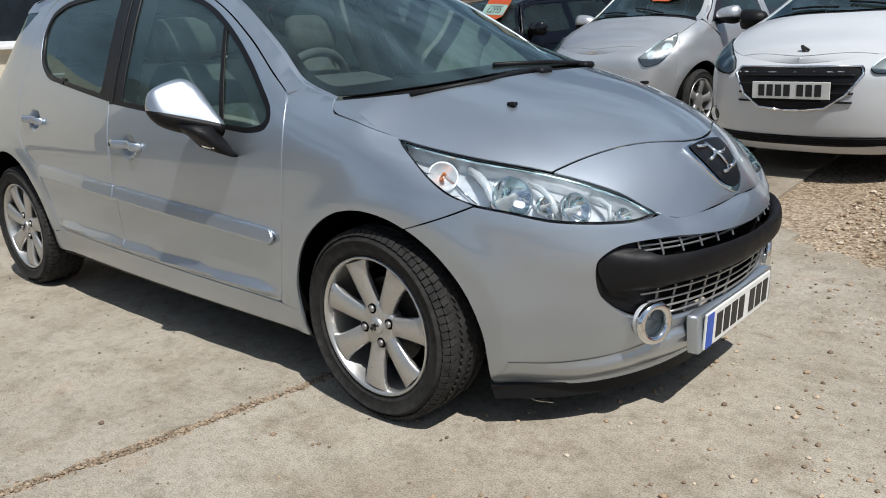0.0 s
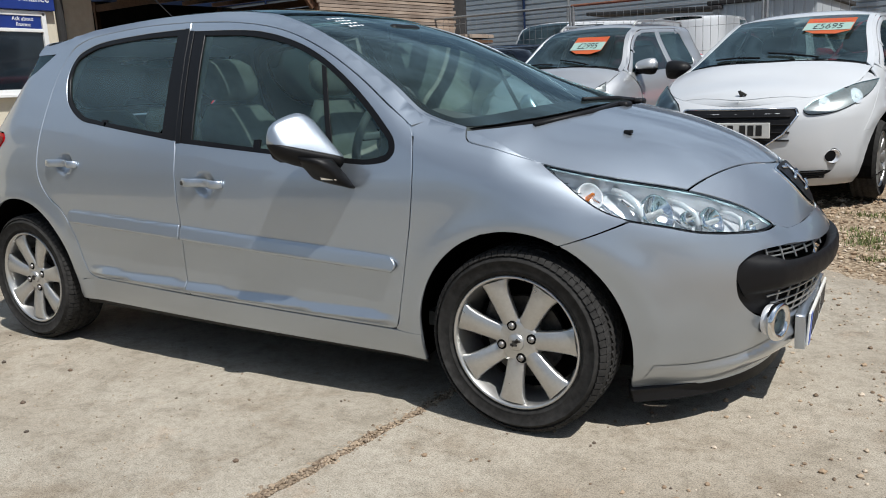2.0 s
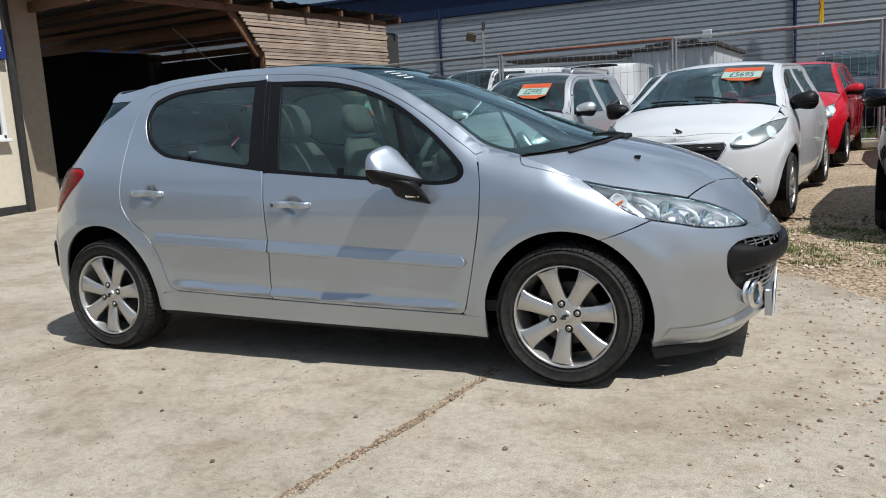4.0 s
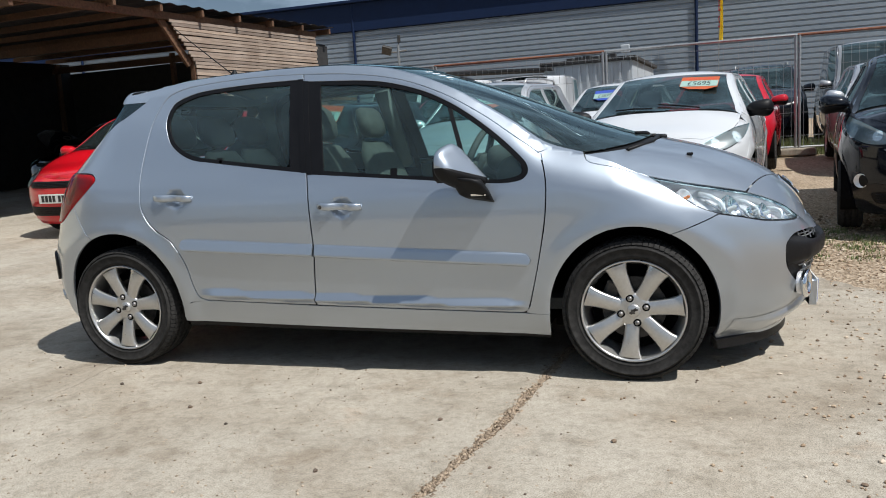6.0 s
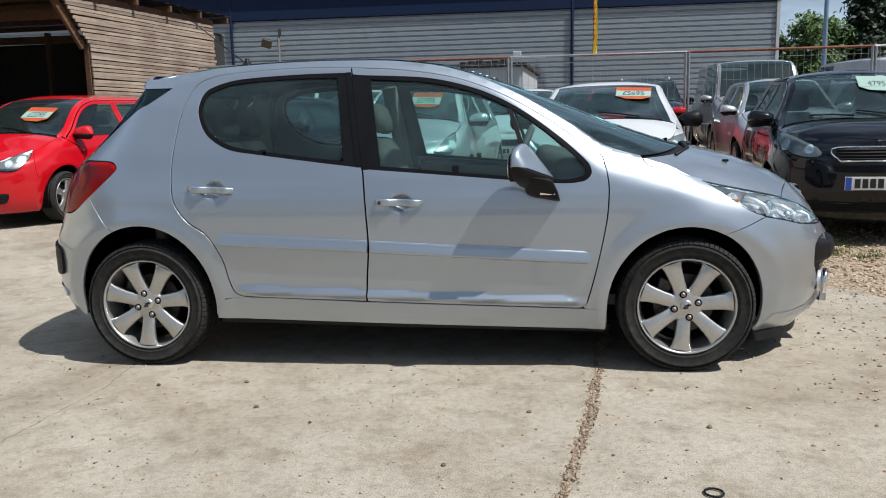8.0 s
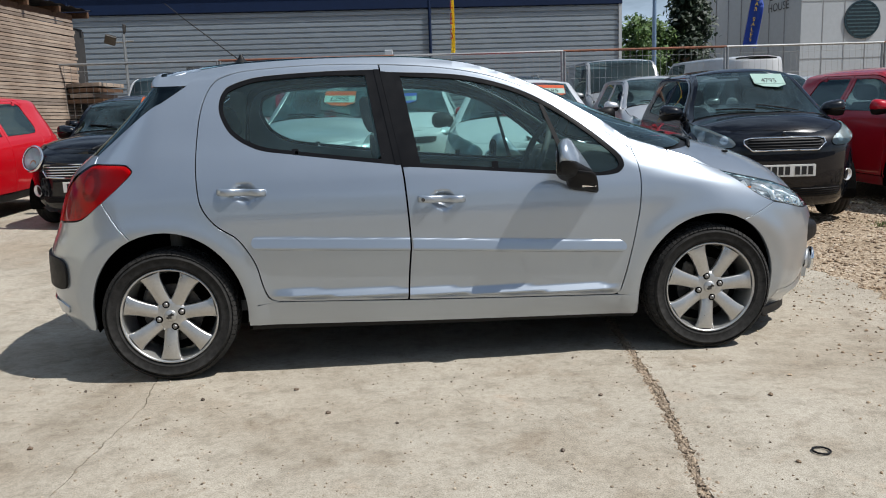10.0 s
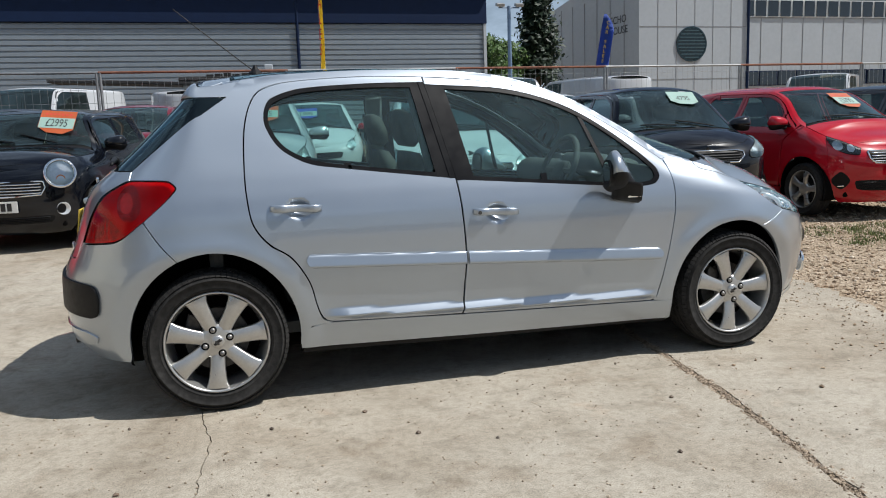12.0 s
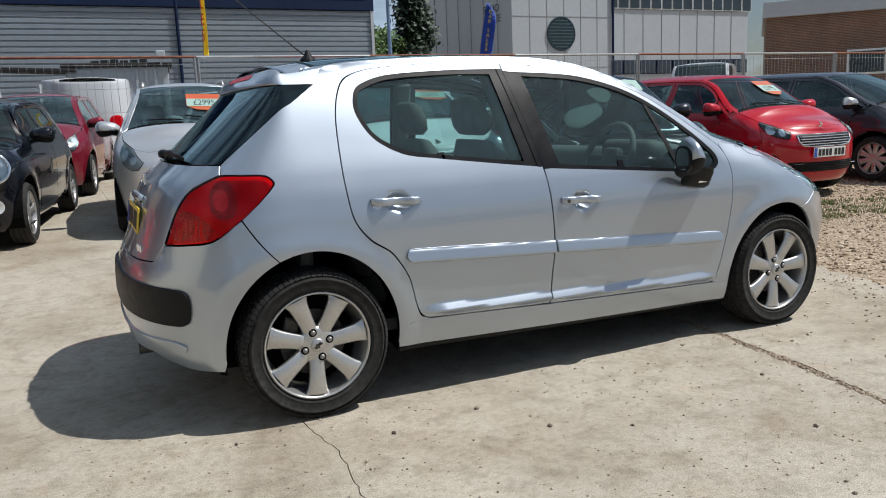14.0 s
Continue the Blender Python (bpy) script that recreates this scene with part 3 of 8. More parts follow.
def price_sign(B, place, x, e, text, name_label, colour=None, strip=None, tilt=0.0, size=(0.84, 1.4)):
    """A price card held inside a windscreen, at (x, e) of its deck."""
    p = B.deck(x, e)
    du = B.deck(x - 0.02, e) - B.deck(x + 0.02, e)
    dv = B.deck(x, e - 0.02) - B.deck(x, e + 0.02)
    up, side = Vector(du).normalized(), (Vector(dv).normalized() + Vector((0, 1.6, 0))).normalized()
    n = side.cross(up).normalized()
    up = n.cross(side)
    m = Matrix((side, up, n)).transposed().to_4x4()
    root = new("price_sign")
    root.matrix_basis = place @ Matrix.Translation(Vector(p) + n * 0.012) @ m @ Matrix.Rotation(tilt, 4, "Z") @ Matrix.Diagonal((*size, 1, 1))
    tagged(root, name_label, "price sign", group="price signs in windscreens")
    bm = bmesh.new()
    rows = [(-0.22, -0.055), (-0.1, -0.105), (0.1, -0.115), (0.22, -0.07), (0.22, 0.115), (-0.22, 0.115)]
    lo = [bm.verts.new((a, b, 0)) for a, b in rows]
    hi = [bm.verts.new((a, b, 0.002)) for a, b in rows]
    bm.faces.new(lo[::-1]), bm.faces.new(hi)
    for k in range(6):
        bm.faces.new((lo[k], lo[(k + 1) % 6], hi[(k + 1) % 6], hi[k]))
    part("card", bm, colour or ORANGE, root)
    bm = bmesh.new()
    block(bm, (0.43, 0.105, 0.002), (0.0, -0.01, 0.004))
    part("price_strip", bm, strip or SIGN_GREEN, root)
    words("price", text, 0.075, INK, root, (0, -0.012, 0.0052), Matrix.Identity(4))
    if colour is None:
        bm = bmesh.new()
        for k in range(7):
            block(bm, (0.032, 0.022, 0.001), (-0.15 + 0.05 * k, 0.08, 0.0026))
        part("sign_bars", bm, SIGN_RED, root)
    return root


ORANGE = plain("orange_card", (0.45, 0.085, 0.02), 0.6, grain=60, vary=0.08)
SIGN_GREEN = plain("pale_green_card", (0.29, 0.43, 0.38), 0.6, grain=60, vary=0.05)
SIGN_RED = plain("red_ink", (0.55, 0.06, 0.03), 0.6, grain=60, vary=0.05)
SIGN_BLUE = plain("blue_card", (0.03, 0.07, 0.36), 0.6, grain=60, vary=0.05)


def bowl(bm, at, direction, r, depth, rim=0.004):
    """A round reflector dish opening towards direction."""
    b2 = bmesh.new()
    revolve(b2, [(0.001, -depth), (r * 0.35, -depth * 0.92), (r * 0.7, -depth * 0.6), (r * 0.95, -depth * 0.1), (r, 0.0), (r + rim, 0.0), (r + rim, -0.02)], 26, "Z")
    q = Vector(direction).normalized().to_track_quat("Z", "Y").to_matrix().to_4x4()
    bmesh.ops.transform(b2, matrix=Matrix.Translation(at) @ q, verts=b2.verts)
    me = bpy.data.meshes.new("tmp")
    b2.to_mesh(me)
    b2.free()
    bm.from_mesh(me)
    bpy.data.meshes.remove(me)


def ring_tube(bm, at, direction, r, t, seg=28, squash=1.0):
    q = Vector(direction).normalized().to_track_quat("Z", "Y").to_matrix().to_4x4()
    m = Matrix.Translation(at) @ q
    rings = []
    for i in range(seg):
        a = 2 * math.pi * i / seg
        ring = []
        for k in range(8):
            b = 2 * math.pi * k / 8
            rr = r + t * math.cos(b)
            ring.append(bm.verts.new(m @ Vector((rr * math.cos(a), rr * math.sin(a) * squash, t * math.sin(b)))))
        rings.append(ring)
    for i in range(seg):
        a, b = rings[i], rings[(i + 1) % seg]
        for k in range(8):
            bm.faces.new((a[k], b[k], b[(k + 1) % 8], a[(k + 1) % 8]))


def normal_at(surf, a, b, sign=1):
    h = 1e-3
    n = np.cross(surf(a + h, b) - surf(a - h, b), surf(a, b + h) - surf(a, b - h)) * sign
    return n / np.linalg.norm(n)


def mirror_parts(parent, at, side, paint, size=1.0):
    """A door mirror: painted cap, black lower shell, glass and foot. side is -1 on the right."""
    def shell(lo, hi, scale):
        bm = bmesh.new()
        rings = []
        for i in range(9):
            v = -1 + 2 * i / 8
            r = math.sqrt(max(0.0, 1 - abs(v) ** 2.6))
            ring = []
            for k in range(20):
                a = 2 * math.pi * k / 20
                fx = math.cos(a)
                x = 0.075 * math.copysign(abs(fx) ** 0.8, fx) * r * (1.2 if fx > 0 else 0.85)
                z = 0.075 * math.sin(a) * (0.35 + 0.65 * r) * (1.0 - 0.25 * v * side * -1)
                ring.append(bm.verts.new(Vector((max(x, -0.042), v * 0.115, min(max(z, lo), hi))) * scale))
            rings.append(ring)
        for a, b in zip(rings, rings[1:]):
            for k in range(20):
                bm.faces.new((a[k], a[(k + 1) % 20], b[(k + 1) % 20], b[k]))
        bm.faces.new(rings[0]), bm.faces.new(rings[-1])
        bmesh.ops.transform(bm, matrix=Matrix.Translation(at) @ Matrix.Diagonal((size, size, size, 1)), verts=bm.verts)
        return fixed(bm)
    m = part("door_mirror", shell(-0.02, 0.2, 1.0), paint, parent, "", True)
    part("mirror_base", shell(-0.2, -0.018, 0.985), BLACK_PLASTIC, m, "", True)
    bm = bmesh.new()
    revolve(bm, [(0.001, 0), (0.062, 0), (0.066, 0.004), (0.05, 0.012)], 24, "X")
    bmesh.ops.transform(bm, matrix=Matrix.Translation(Vector(at) + Vector((-0.0425 * size, 0, 0.002))) @ Matrix.Diagonal((-size * 0.3, size * 1.42, size * 0.9, 1)), verts=bm.verts)
    part("mirror_glass", fixed(bm), CHROME, m)
    return m


def swept_mirror(parent, sg):
    """A door mirror with a tall painted cap that sweeps back towards its outer end. sg is -1 on the right."""
    long = curve((0, 0.168), (0.15, 0.156), (0.4, 0.130), (0.65, 0.104), (0.85, 0.078), (0.95, 0.056), (1, 0.03))
    cap = curve((0, 0.0), (0.01, 0.50), (0.05, 0.80), (0.12, 0.92), (0.24, 0.985), (0.36, 1.0), (0.48, 0.92), (0.64, 0.68), (0.82, 0.39), (0.94, 0.15), (1, 0.0))
    high = curve((0, 0.085), (0.08, 0.116), (0.2, 0.132), (0.32, 0.134), (0.5, 0.120), (0.7, 0.097), (0.85, 0.076), (0.95, 0.052), (1, 0.018))

    def shell(up):
        bm = bmesh.new()
        rings = []
        for v in (0, 0.08, 0.16, 0.26, 0.38, 0.5, 0.62, 0.74, 0.84, 0.92, 0.97, 1):
            L, H = float(long(v)), float(high(v)) if up else 0.052 * math.sqrt(max(0.03, 1 - v ** 6))
            x0, z0 = 1.784 - 0.034 * v + 0.022 * v ** 6, 0.889 + 0.058 * v + (0 if up else 0.001)
            ring = []
            for k in range(15):
                a = math.pi * k / 14
                u = (1 - math.cos(a)) / 2
                x = x0 + L * u
                z = z0 + H * float(cap(u)) if up else z0 - H * max(0.0, math.sin(a)) ** 0.75
                ring.append(bm.verts.new((x, sg * (0.864 + 0.172 * v), z)))
            rings.append(ring)
        for a, b in zip(rings, rings[1:]):
            for k in range(14):
                bm.faces.new((a[k], a[k + 1], b[k + 1], b[k]))
            bm.faces.new((a[0], b[0], b[-1], a[-1]))
        bm.faces.new(rings[0]), bm.faces.new(rings[-1])
        return fixed(bm)
    m = part("door_mirror", shell(True), SILVER, parent, "", True)
    part("mirror_base", shell(False), BLACK_PLASTIC, m, "", True)
    for nm, mat, r, dx in (("mirror_bezel", BLACK_PLASTIC, 1.0, 0.0), ("mirror_glass", CHROME, 0.84, -0.003)):
        bm = bmesh.new()
        c = Vector((1.766 + dx, sg * 0.942, 0.940))
        pts = []
        for k in range(28):
            a = 2 * math.pi * k / 28
            y, z = 0.064 * math.copysign(abs(math.cos(a)) ** 0.65, math.cos(a)), 0.060 * math.copysign(abs(math.sin(a)) ** 0.7, math.sin(a))
            pts.append(c + Vector((-0.18 * y, sg * y * r, z * r * (1.0 if y < 0.03 else 0.92))))
        f = bm.faces.new([bm.verts.new(p) for p in pts])
        e = bmesh.ops.extrude_face_region(bm, geom=[f])
        bmesh.ops.translate(bm, vec=(0.02, 0, 0), verts=[v for v in e["geom"] if isinstance(v, bmesh.types.BMVert)])
        part(nm, fixed(bm), mat, m)
    return m


def bars_on(D, parent, x, e, n=3, seed=1):
    """Unreadable white writing on a windscreen, as short bars in rows."""
    rnd = random.Random(seed)
    for row in range(n):
        ee = e
        for k in range(4):
            w = rnd.uniform(0.018, 0.04)
            xx = x + 0.035 * row
            po = np.array([(xx, ee), (xx, ee + w), (xx + 0.012, ee + w), (xx + 0.012, ee)])
            skin("writing_bar", [panel(D, po, 0.05, -1, 0.002, 0)], LETTER_WHITE, parent)
            ee += w + 0.014


def shell_car(name, label, P, paint, place, category="car", doors=5, wheel_r=0.30, spokes=5, lamp=None, grille=None, lower=None, fogs=None, plate_z=0.42,
              badge=None, by_y=False, bars=True, scribble=None, screen_x=None, rails=False, van=False, chrome_grille=False, sign=None, wheel_finish=None, plate_on=True, band=False, group="cars for sale",
              lamp_round=False, dark_lamps=False, trim=None, mirror_paint=None, bonnet_up=False, step=0.06):
    """A parked car in the setting round the main one, with its panels, glass, lamps and wheels as parts."""
    B = Body(P)
    wb, belt = P["wb"], P["belt"]
    root = new(name)
    tagged(root, label, category, group)
    xa, sm, sn = P["xap"], B.smax, B.smin
    W, D = B.wrap, B.deck
    rail = B.rail
    U = lambda u: B.xa + u * B.lf
    if by_y:
        turn_y = lambda poly: [((float(B.at_y(q[0], q[1])) - B.xa) / B.lf, *q[1:]) for q in poly] if poly else poly
        lamp, grille, lower = turn_y(lamp), turn_y(grille), turn_y(lower)
    R = wheel_r + 0.055
    zc = wheel_r
    xd = min(wb - R - 0.02, xa - 0.02)
    xm = wb * 0.43
    low = 0.24

    def both(nm, poly, mat, lift=0.0, thick=0.012, st=None, label=""):
        pc = panel(W, poly, st or step, 1, lift, thick)
        return skin(nm, [pc], mat, root, label), skin(nm, [mirrored(pc)], mat, root, label)

    # flanks
    d0, wtop, wlow = 0.03, 0.065, 0.03
    fd = outline([(xm, float(rail(xm)) - d0, 1)] + railed(B, xm + 0.05, xa - 0.05, d0, 10) + [(xa, belt + 0.01), (xd + 0.02, belt - 0.12), (xd, 0.5), (xd - 0.03, low + 0.06, 1), (xm, low + 0.06, 1)])
    fh = outline([(xm + 0.05, float(rail(xm)) - wtop, 1)] + railed(B, xm + 0.1, xa - 0.15, wtop, 8) + [(xa - 0.06, belt + wlow, 1), (xm + 0.06, belt + wlow, 1)])
    both("front_door", with_hole(grown(fd, -0.003), fh), paint)
    both("front_window", grown(fh, -0.004), GLASS_DARK, -0.006, 0)
    xq = R + 0.03
    if not van:
        rd_ = outline([(xm - 0.008, float(rail(xm)) - d0, 1), (xm - 0.008, low + 0.06, 1), (xq + 0.04, low + 0.06, 1), (xq, 0.5), (xq - 0.1, 0.72), (xq - 0.22, belt), (xq - 0.2, float(rail(xq)) - 0.15)] + railed(B, xq - 0.05, xm - 0.05, d0, 6))
        rh = outline([(xm - 0.06, float(rail(xm)) - wtop, 1), (xm - 0.055, belt + wlow, 1), (xq - 0.1, belt + wlow + 0.02), (xq - 0.17, belt + wlow + 0.1), (xq - 0.1, float(rail(xq)) - wtop - 0.05)] + railed(B, xq, xm - 0.1, wtop, 6))
        both("rear_door" if doors == 5 else "rear_quarter", with_hole(grown(rd_, -0.003), rh), paint)
        both("rear_side_window", grown(rh, -0.004), GLASS_DARK, -0.006, 0)
        frame_top = railed(B, xa - 0.02, xm, 0.025, 10)[::1] + railed(B, xm, xq - 0.05, 0.025, 8)
        tail_edge = [(xq - 0.2, float(rail(xq)) - 0.15), (xq - 0.222, belt), (xq - 0.1, 0.715), (xq + 0.0, 0.5), (xq + 0.04, low + 0.05, 1)]
    else:
        frame_top = railed(B, xa - 0.02, xm, 0.025, 10)
        tail_edge = [(xm - 0.004, float(rail(xm)) - 0.03, 1), (xm - 0.004, low + 0.06, 1), (xq + 0.04, low + 0.05, 1)]
    ar = arch(B, 0, zc, R, R + 0.01, 0, 150)
    qx = ar[-1]
    back = P["quarter"]
    quarter = outline([(xa + 0.02, float(rail(xa + 0.02)), 1)] + [(xa, belt + 0.02, 1)] + frame_top + tail_edge + ar + [(back, belt - 0.15, 1), (back, float(rail(back)), 1)] + [(s, float(rail(s))) for s in np.linspace(back + 0.1, xa - 0.05, 16)])
    both("side_frame", grown(quarter, -0.001), paint)
    both("sill", outline([(xq - 0.02, low - 0.04, 1), (wb - R - 0.005, low - 0.05, 1), (wb - R - 0.005, low + 0.05, 1), (xq - 0.02, low + 0.05, 1)]), trim or paint, -0.004)
    fa = arch(B, wb, zc, R, R + 0.01, 180, 45)
    se = fa[-1]
    s1, z1 = lamp[0][:2] if lamp else (0.4, 0.6)
    lamp_s = U(s1)
    wing = outline([(xd + 0.025, belt - 0.12, 1), (xa + 0.01, belt + 0.01, 1)] + [(s, float(rail(s))) for s in np.linspace(xa + 0.06, lamp_s - 0.05, 8)] + [(lamp_s, min(z1, float(rail(lamp_s))), 1), (U(0.30), 0.56, 1), (se[0], se[1], 1)] + fa[::-1][1:] + [(wb - R, low - 0.05, 1), (xd + 0.01, low - 0.04, 1), (xd + 0.005, 0.5)])
    both("front_wing", grown(wing, -0.002), paint)
    # nose and tail
    fb = arch(B, wb, zc, R, R + 0.01, 45, -12)
    nose = [(se[0] + 0.004, se[1], 1), (U(0.30) + 0.004, 0.56, 1), (lamp_s + 0.004, min(z1, float(rail(lamp_s))), 1)] + [(s, float(rail(s))) for s in np.linspace(lamp_s + 0.04, sm - 0.05, 12)] + [(sm, float(rail(sm)), 1), (sm, low - 0.06, 1), (B.at_x(wb + R + 0.03, low), low - 0.06, 1)] + fb[::-1][1:]
    pc = panel(W, outline(nose), step, 1, 0, 0.012, (sm,))
    skin("front_bumper", [pc, mirrored(pc)], paint, root)
    tail = [(qx[0], qx[1], 1)] + arch(B, 0, zc, R, R + 0.01, 150, 195)[1:] + [(B.at_x(-R - 0.03, low), low - 0.02, 1), (sn, low - 0.02, 1), (sn, belt, 1), (back, belt, 1), (back, belt - 0.15, 1)]
    pc = panel(W, outline(tail), step, 1, 0, 0.012, (sn,))
    skin("rear_bumper", [pc, mirrored(pc)], paint, root)
    rg = outline([(sn, belt, 1), (back, belt, 1), (back, float(rail(back)) - 0.03, 1), (sn, float(rail(sn)) - 0.03, 1)])
    pc = panel(W, rg, step, 1, -0.003, 0, (sn,))
    skin("rear_window", [pc, mirrored(pc)], paint if van else GLASS_DARK, root)
    tl = outline([(back - 0.01, belt - 0.02), (back - 0.2, belt - 0.02), (back - 0.22, belt - 0.25), (back - 0.05, belt - 0.25)])
    both("tail_lamp", tl, RED_LENS, 0.006)
    # top
    x0, x1, cx = P["roof_x1"], P["roof_x0"], P["cowl"]
    roof = [(x0, -1, 1), (x1 - 0.1, -1), (x1, -0.93, 1), (x1 + 0.06, -0.5), (x1 + 0.08, 0), (x1 + 0.06, 0.5), (x1, 0.93, 1), (x1 - 0.1, 1), (x0, 1, 1)]
    skin("roof", [panel(D, outline(roof), step, -1, 0, 0.01, (), (0.08, 0.1))], paint, root)
    for sg in (1, -1):
        pil = [(x1 - 0.1, sg * 1.0, 1), (x1, sg * 0.93, 1), (xa + 0.05, sg * 0.93, 1), (xa + 0.12, sg * 1.0, 1)]
        skin("windscreen_pillar", [panel(D, outline(pil), step, -1, 0, 0.01, (), (0.08, 0.1))], paint, root)
    scr = [(x1, 0.925, 1), (x1 + 0.06, 0.5), (x1 + 0.08, 0), (x1 + 0.06, -0.5), (x1, -0.925, 1), (xa + 0.06, -0.925, 1), (cx - 0.08, -0.55), (cx - 0.03, 0), (cx - 0.08, 0.55), (xa + 0.06, 0.925, 1)]
    skin("windscreen", [panel(D, outline(scr), step, -1, -0.004, 0, (), (0.06, 0.1))], GLASS_DARK, root, "dark reflecting windscreen")
    cow = [(cx - 0.03, 0), (cx - 0.08, -0.55), (xa + 0.05, -0.93, 1), (xa + 0.12, -0.95, 1), (cx, -0.55), (cx + 0.05, 0), (cx, 0.55), (xa + 0.12, 0.95, 1), (xa + 0.05, 0.93, 1), (cx - 0.08, 0.55)]
    skin("cowl", [panel(D, outline(cow), step, -1, -0.012, 0, (), (0.06, 0.1))], BLACK_PLASTIC, root)
    xn = float(B.ex[-1])
    fx = P["bonnet_front"]
    bon = [(cx + 0.04, 0), (cx - 0.01, -0.55), (xa + 0.11, -0.99, 1), (fx - 0.05, -0.99, 1), (fx + 0.02, -0.5), (fx + 0.04, 0), (fx + 0.02, 0.5), (fx - 0.05, 0.99, 1), (xa + 0.11, 0.99, 1), (cx - 0.01, 0.55)]
    if bonnet_up:
        pc = panel(D, outline(bon), step, -1, 0, 0.012, (), (0.06, 0.1))
        v = np.array([Matrix.Translation((cx, 0, 0.95)) @ Matrix.Rotation(radians(-55), 4, "Y") @ Matrix.Translation((-cx, 0, -0.95)) @ Vector(p) for p in pc[0]])
        nn = np.array([Matrix.Rotation(radians(-55), 4, "Y") @ Vector(p) for p in pc[2]])
        skin("bonnet", [(v, pc[1], nn)], paint, root, "bonnet propped open")
    else:
        skin("bonnet", [panel(D, outline(bon), step, -1, 0, 0.012, (), (0.06, 0.1))], paint, root)
    nos = [(fx - 0.045, -1.0, 1), (xn, -1, 1), (xn, 1, 1), (fx - 0.045, 1.0, 1), (fx + 0.026, 0.5), (fx + 0.046, 0), (fx + 0.026, -0.5)]
    skin("nose_panel", [panel(D, outline(nos), step, -1, 0, 0.005, (), (0.03, 0.08))], paint, root)
    # face
    ps = lambda poly: outline([(U(q[0]), *q[1:]) for q in poly])
    if lamp:
        pl = ps(lamp)
        if lamp_round:
            c = pl.mean(0)
            n = normal_at(W, c[0], c[1])
            p = W(c[0], c[1])
            d = (Vector(n) + Vector((0.8, 0, 0.1))).normalized()
            for sg in (1, -1):
                f = Vector((1, sg, 1))
                h = None
                bm = bmesh.new()
                ring_tube(bm, Vector(p) * f + d * f * 0.036, d * f, lamp_round, 0.016)
                h = part("headlamp", bm, CHROME, root, "round headlamp with a chrome ring", True)
                bm = bmesh.new()
                bowl(bm, Vector(p) * f + d * f * 0.040, d * f, lamp_round, 0.018)
                part("lamp_bowl", fixed(bm), REFLECTOR, h, "", True)
                bm = bmesh.new()
                bowl(bm, Vector(p) * f + d * f * 0.044 - Vector((0, 0, lamp_round * 0.42)), d * f, lamp_round * 0.28, 0.008)
                part("indicator_bulb", fixed(bm), AMBER, h, "", True)
                bm = bmesh.new()
                revolve(bm, [(0.001, 0.03), (lamp_round * 0.5, 0.024), (lamp_round * 0.85, 0.01), (lamp_round, 0)], 24, "Z")
                bmesh.ops.transform(bm, matrix=Matrix.Translation(Vector(p) * f + d * f * 0.044) @ (d * f).to_track_quat("Z", "Y").to_matrix().to_4x4(), verts=bm.verts)
                part("lamp_lens", fixed(bm), LENS, h, "", True)
        else:
            c = pl.mean(0)
            ext = np.ptp(pl, axis=0)
            for sg in (1, -1):
                fl = (lambda q: q) if sg > 0 else mirrored
                h = skin("headlamp", [fl(panel(W, pl, 0.04, 1, 0.014, 0.012))], LENS, root, "clear headlamp")
                skin("lamp_rim", [fl(panel(W, grown(pl, 0.006), 0.04, 1, 0.001, 0))], BLACK_GLOSS, h)
                skin("lamp_housing", [fl(panel(W, pl, 0.04, 1, 0.003, 0))], DARK_METAL if dark_lamps else PALE_METAL, h)
                for off, r in ((-0.17, 0.050), (0.2, 0.038)):
                    q = (c[0] + off * ext[0], c[1] - 0.45 * off * ext[1])
                    k = np.linalg.norm(W(q[0] + 0.01, q[1]) - W(q[0] - 0.01, q[1])) / 0.02
                    r = min(r, ext[1] * 0.36)
                    for nm, m, d, mat in (("lamp_bowl", 1.0, 0.005, REFLECTOR), ("bulb", 0.34, 0.008, GLASS_BULB)):
                        ci = np.array([(q[0] + r * m / k * math.cos(a), q[1] + r * m * math.sin(a)) for a in np.linspace(0, 2 * math.pi, 18, endpoint=False)])
                        skin(nm, [fl(panel(W, ci, 0.03, 1, d, 0))], mat, h)
    for poly, nm, mat in ((grille, "grille", BLACK_PLASTIC), (lower, "lower_grille", BLACK_PLASTIC)):
        if poly:
            pg = ps(list(poly) + [(1.0, poly[-1][1], 1), (1.0, poly[0][1], 1)])
            pc = panel(W, pg, step, 1, 0.003, 0.0, (sm,))
            g = skin(nm, [pc, mirrored(pc)], mat, root)
            zs = np.linspace(pg[:, 1].min(), pg[:, 1].max(), 6)[1:-1]
            s_lo = pg[:, 0].min() + 0.05
            bm = bmesh.new()
            for z in zs:
                ys = [W(s, z) for s in np.linspace(s_lo, sm, 10)]
                line = [Vector(p) * Vector((1, 1, 1)) + Vector((0.006, 0, 0)) for p in ys] + [Vector(p) * Vector((1, -1, 1)) + Vector((0.006, 0, 0)) for p in ys[::-1][1:]]
                tube(bm, line, 0.007 if chrome_grille and nm == "grille" else 0.005, 6)
            part("grille_bar", fixed(bm), CHROME if chrome_grille and bars and nm == "grille" else BLACK_PLASTIC, g, "", True)
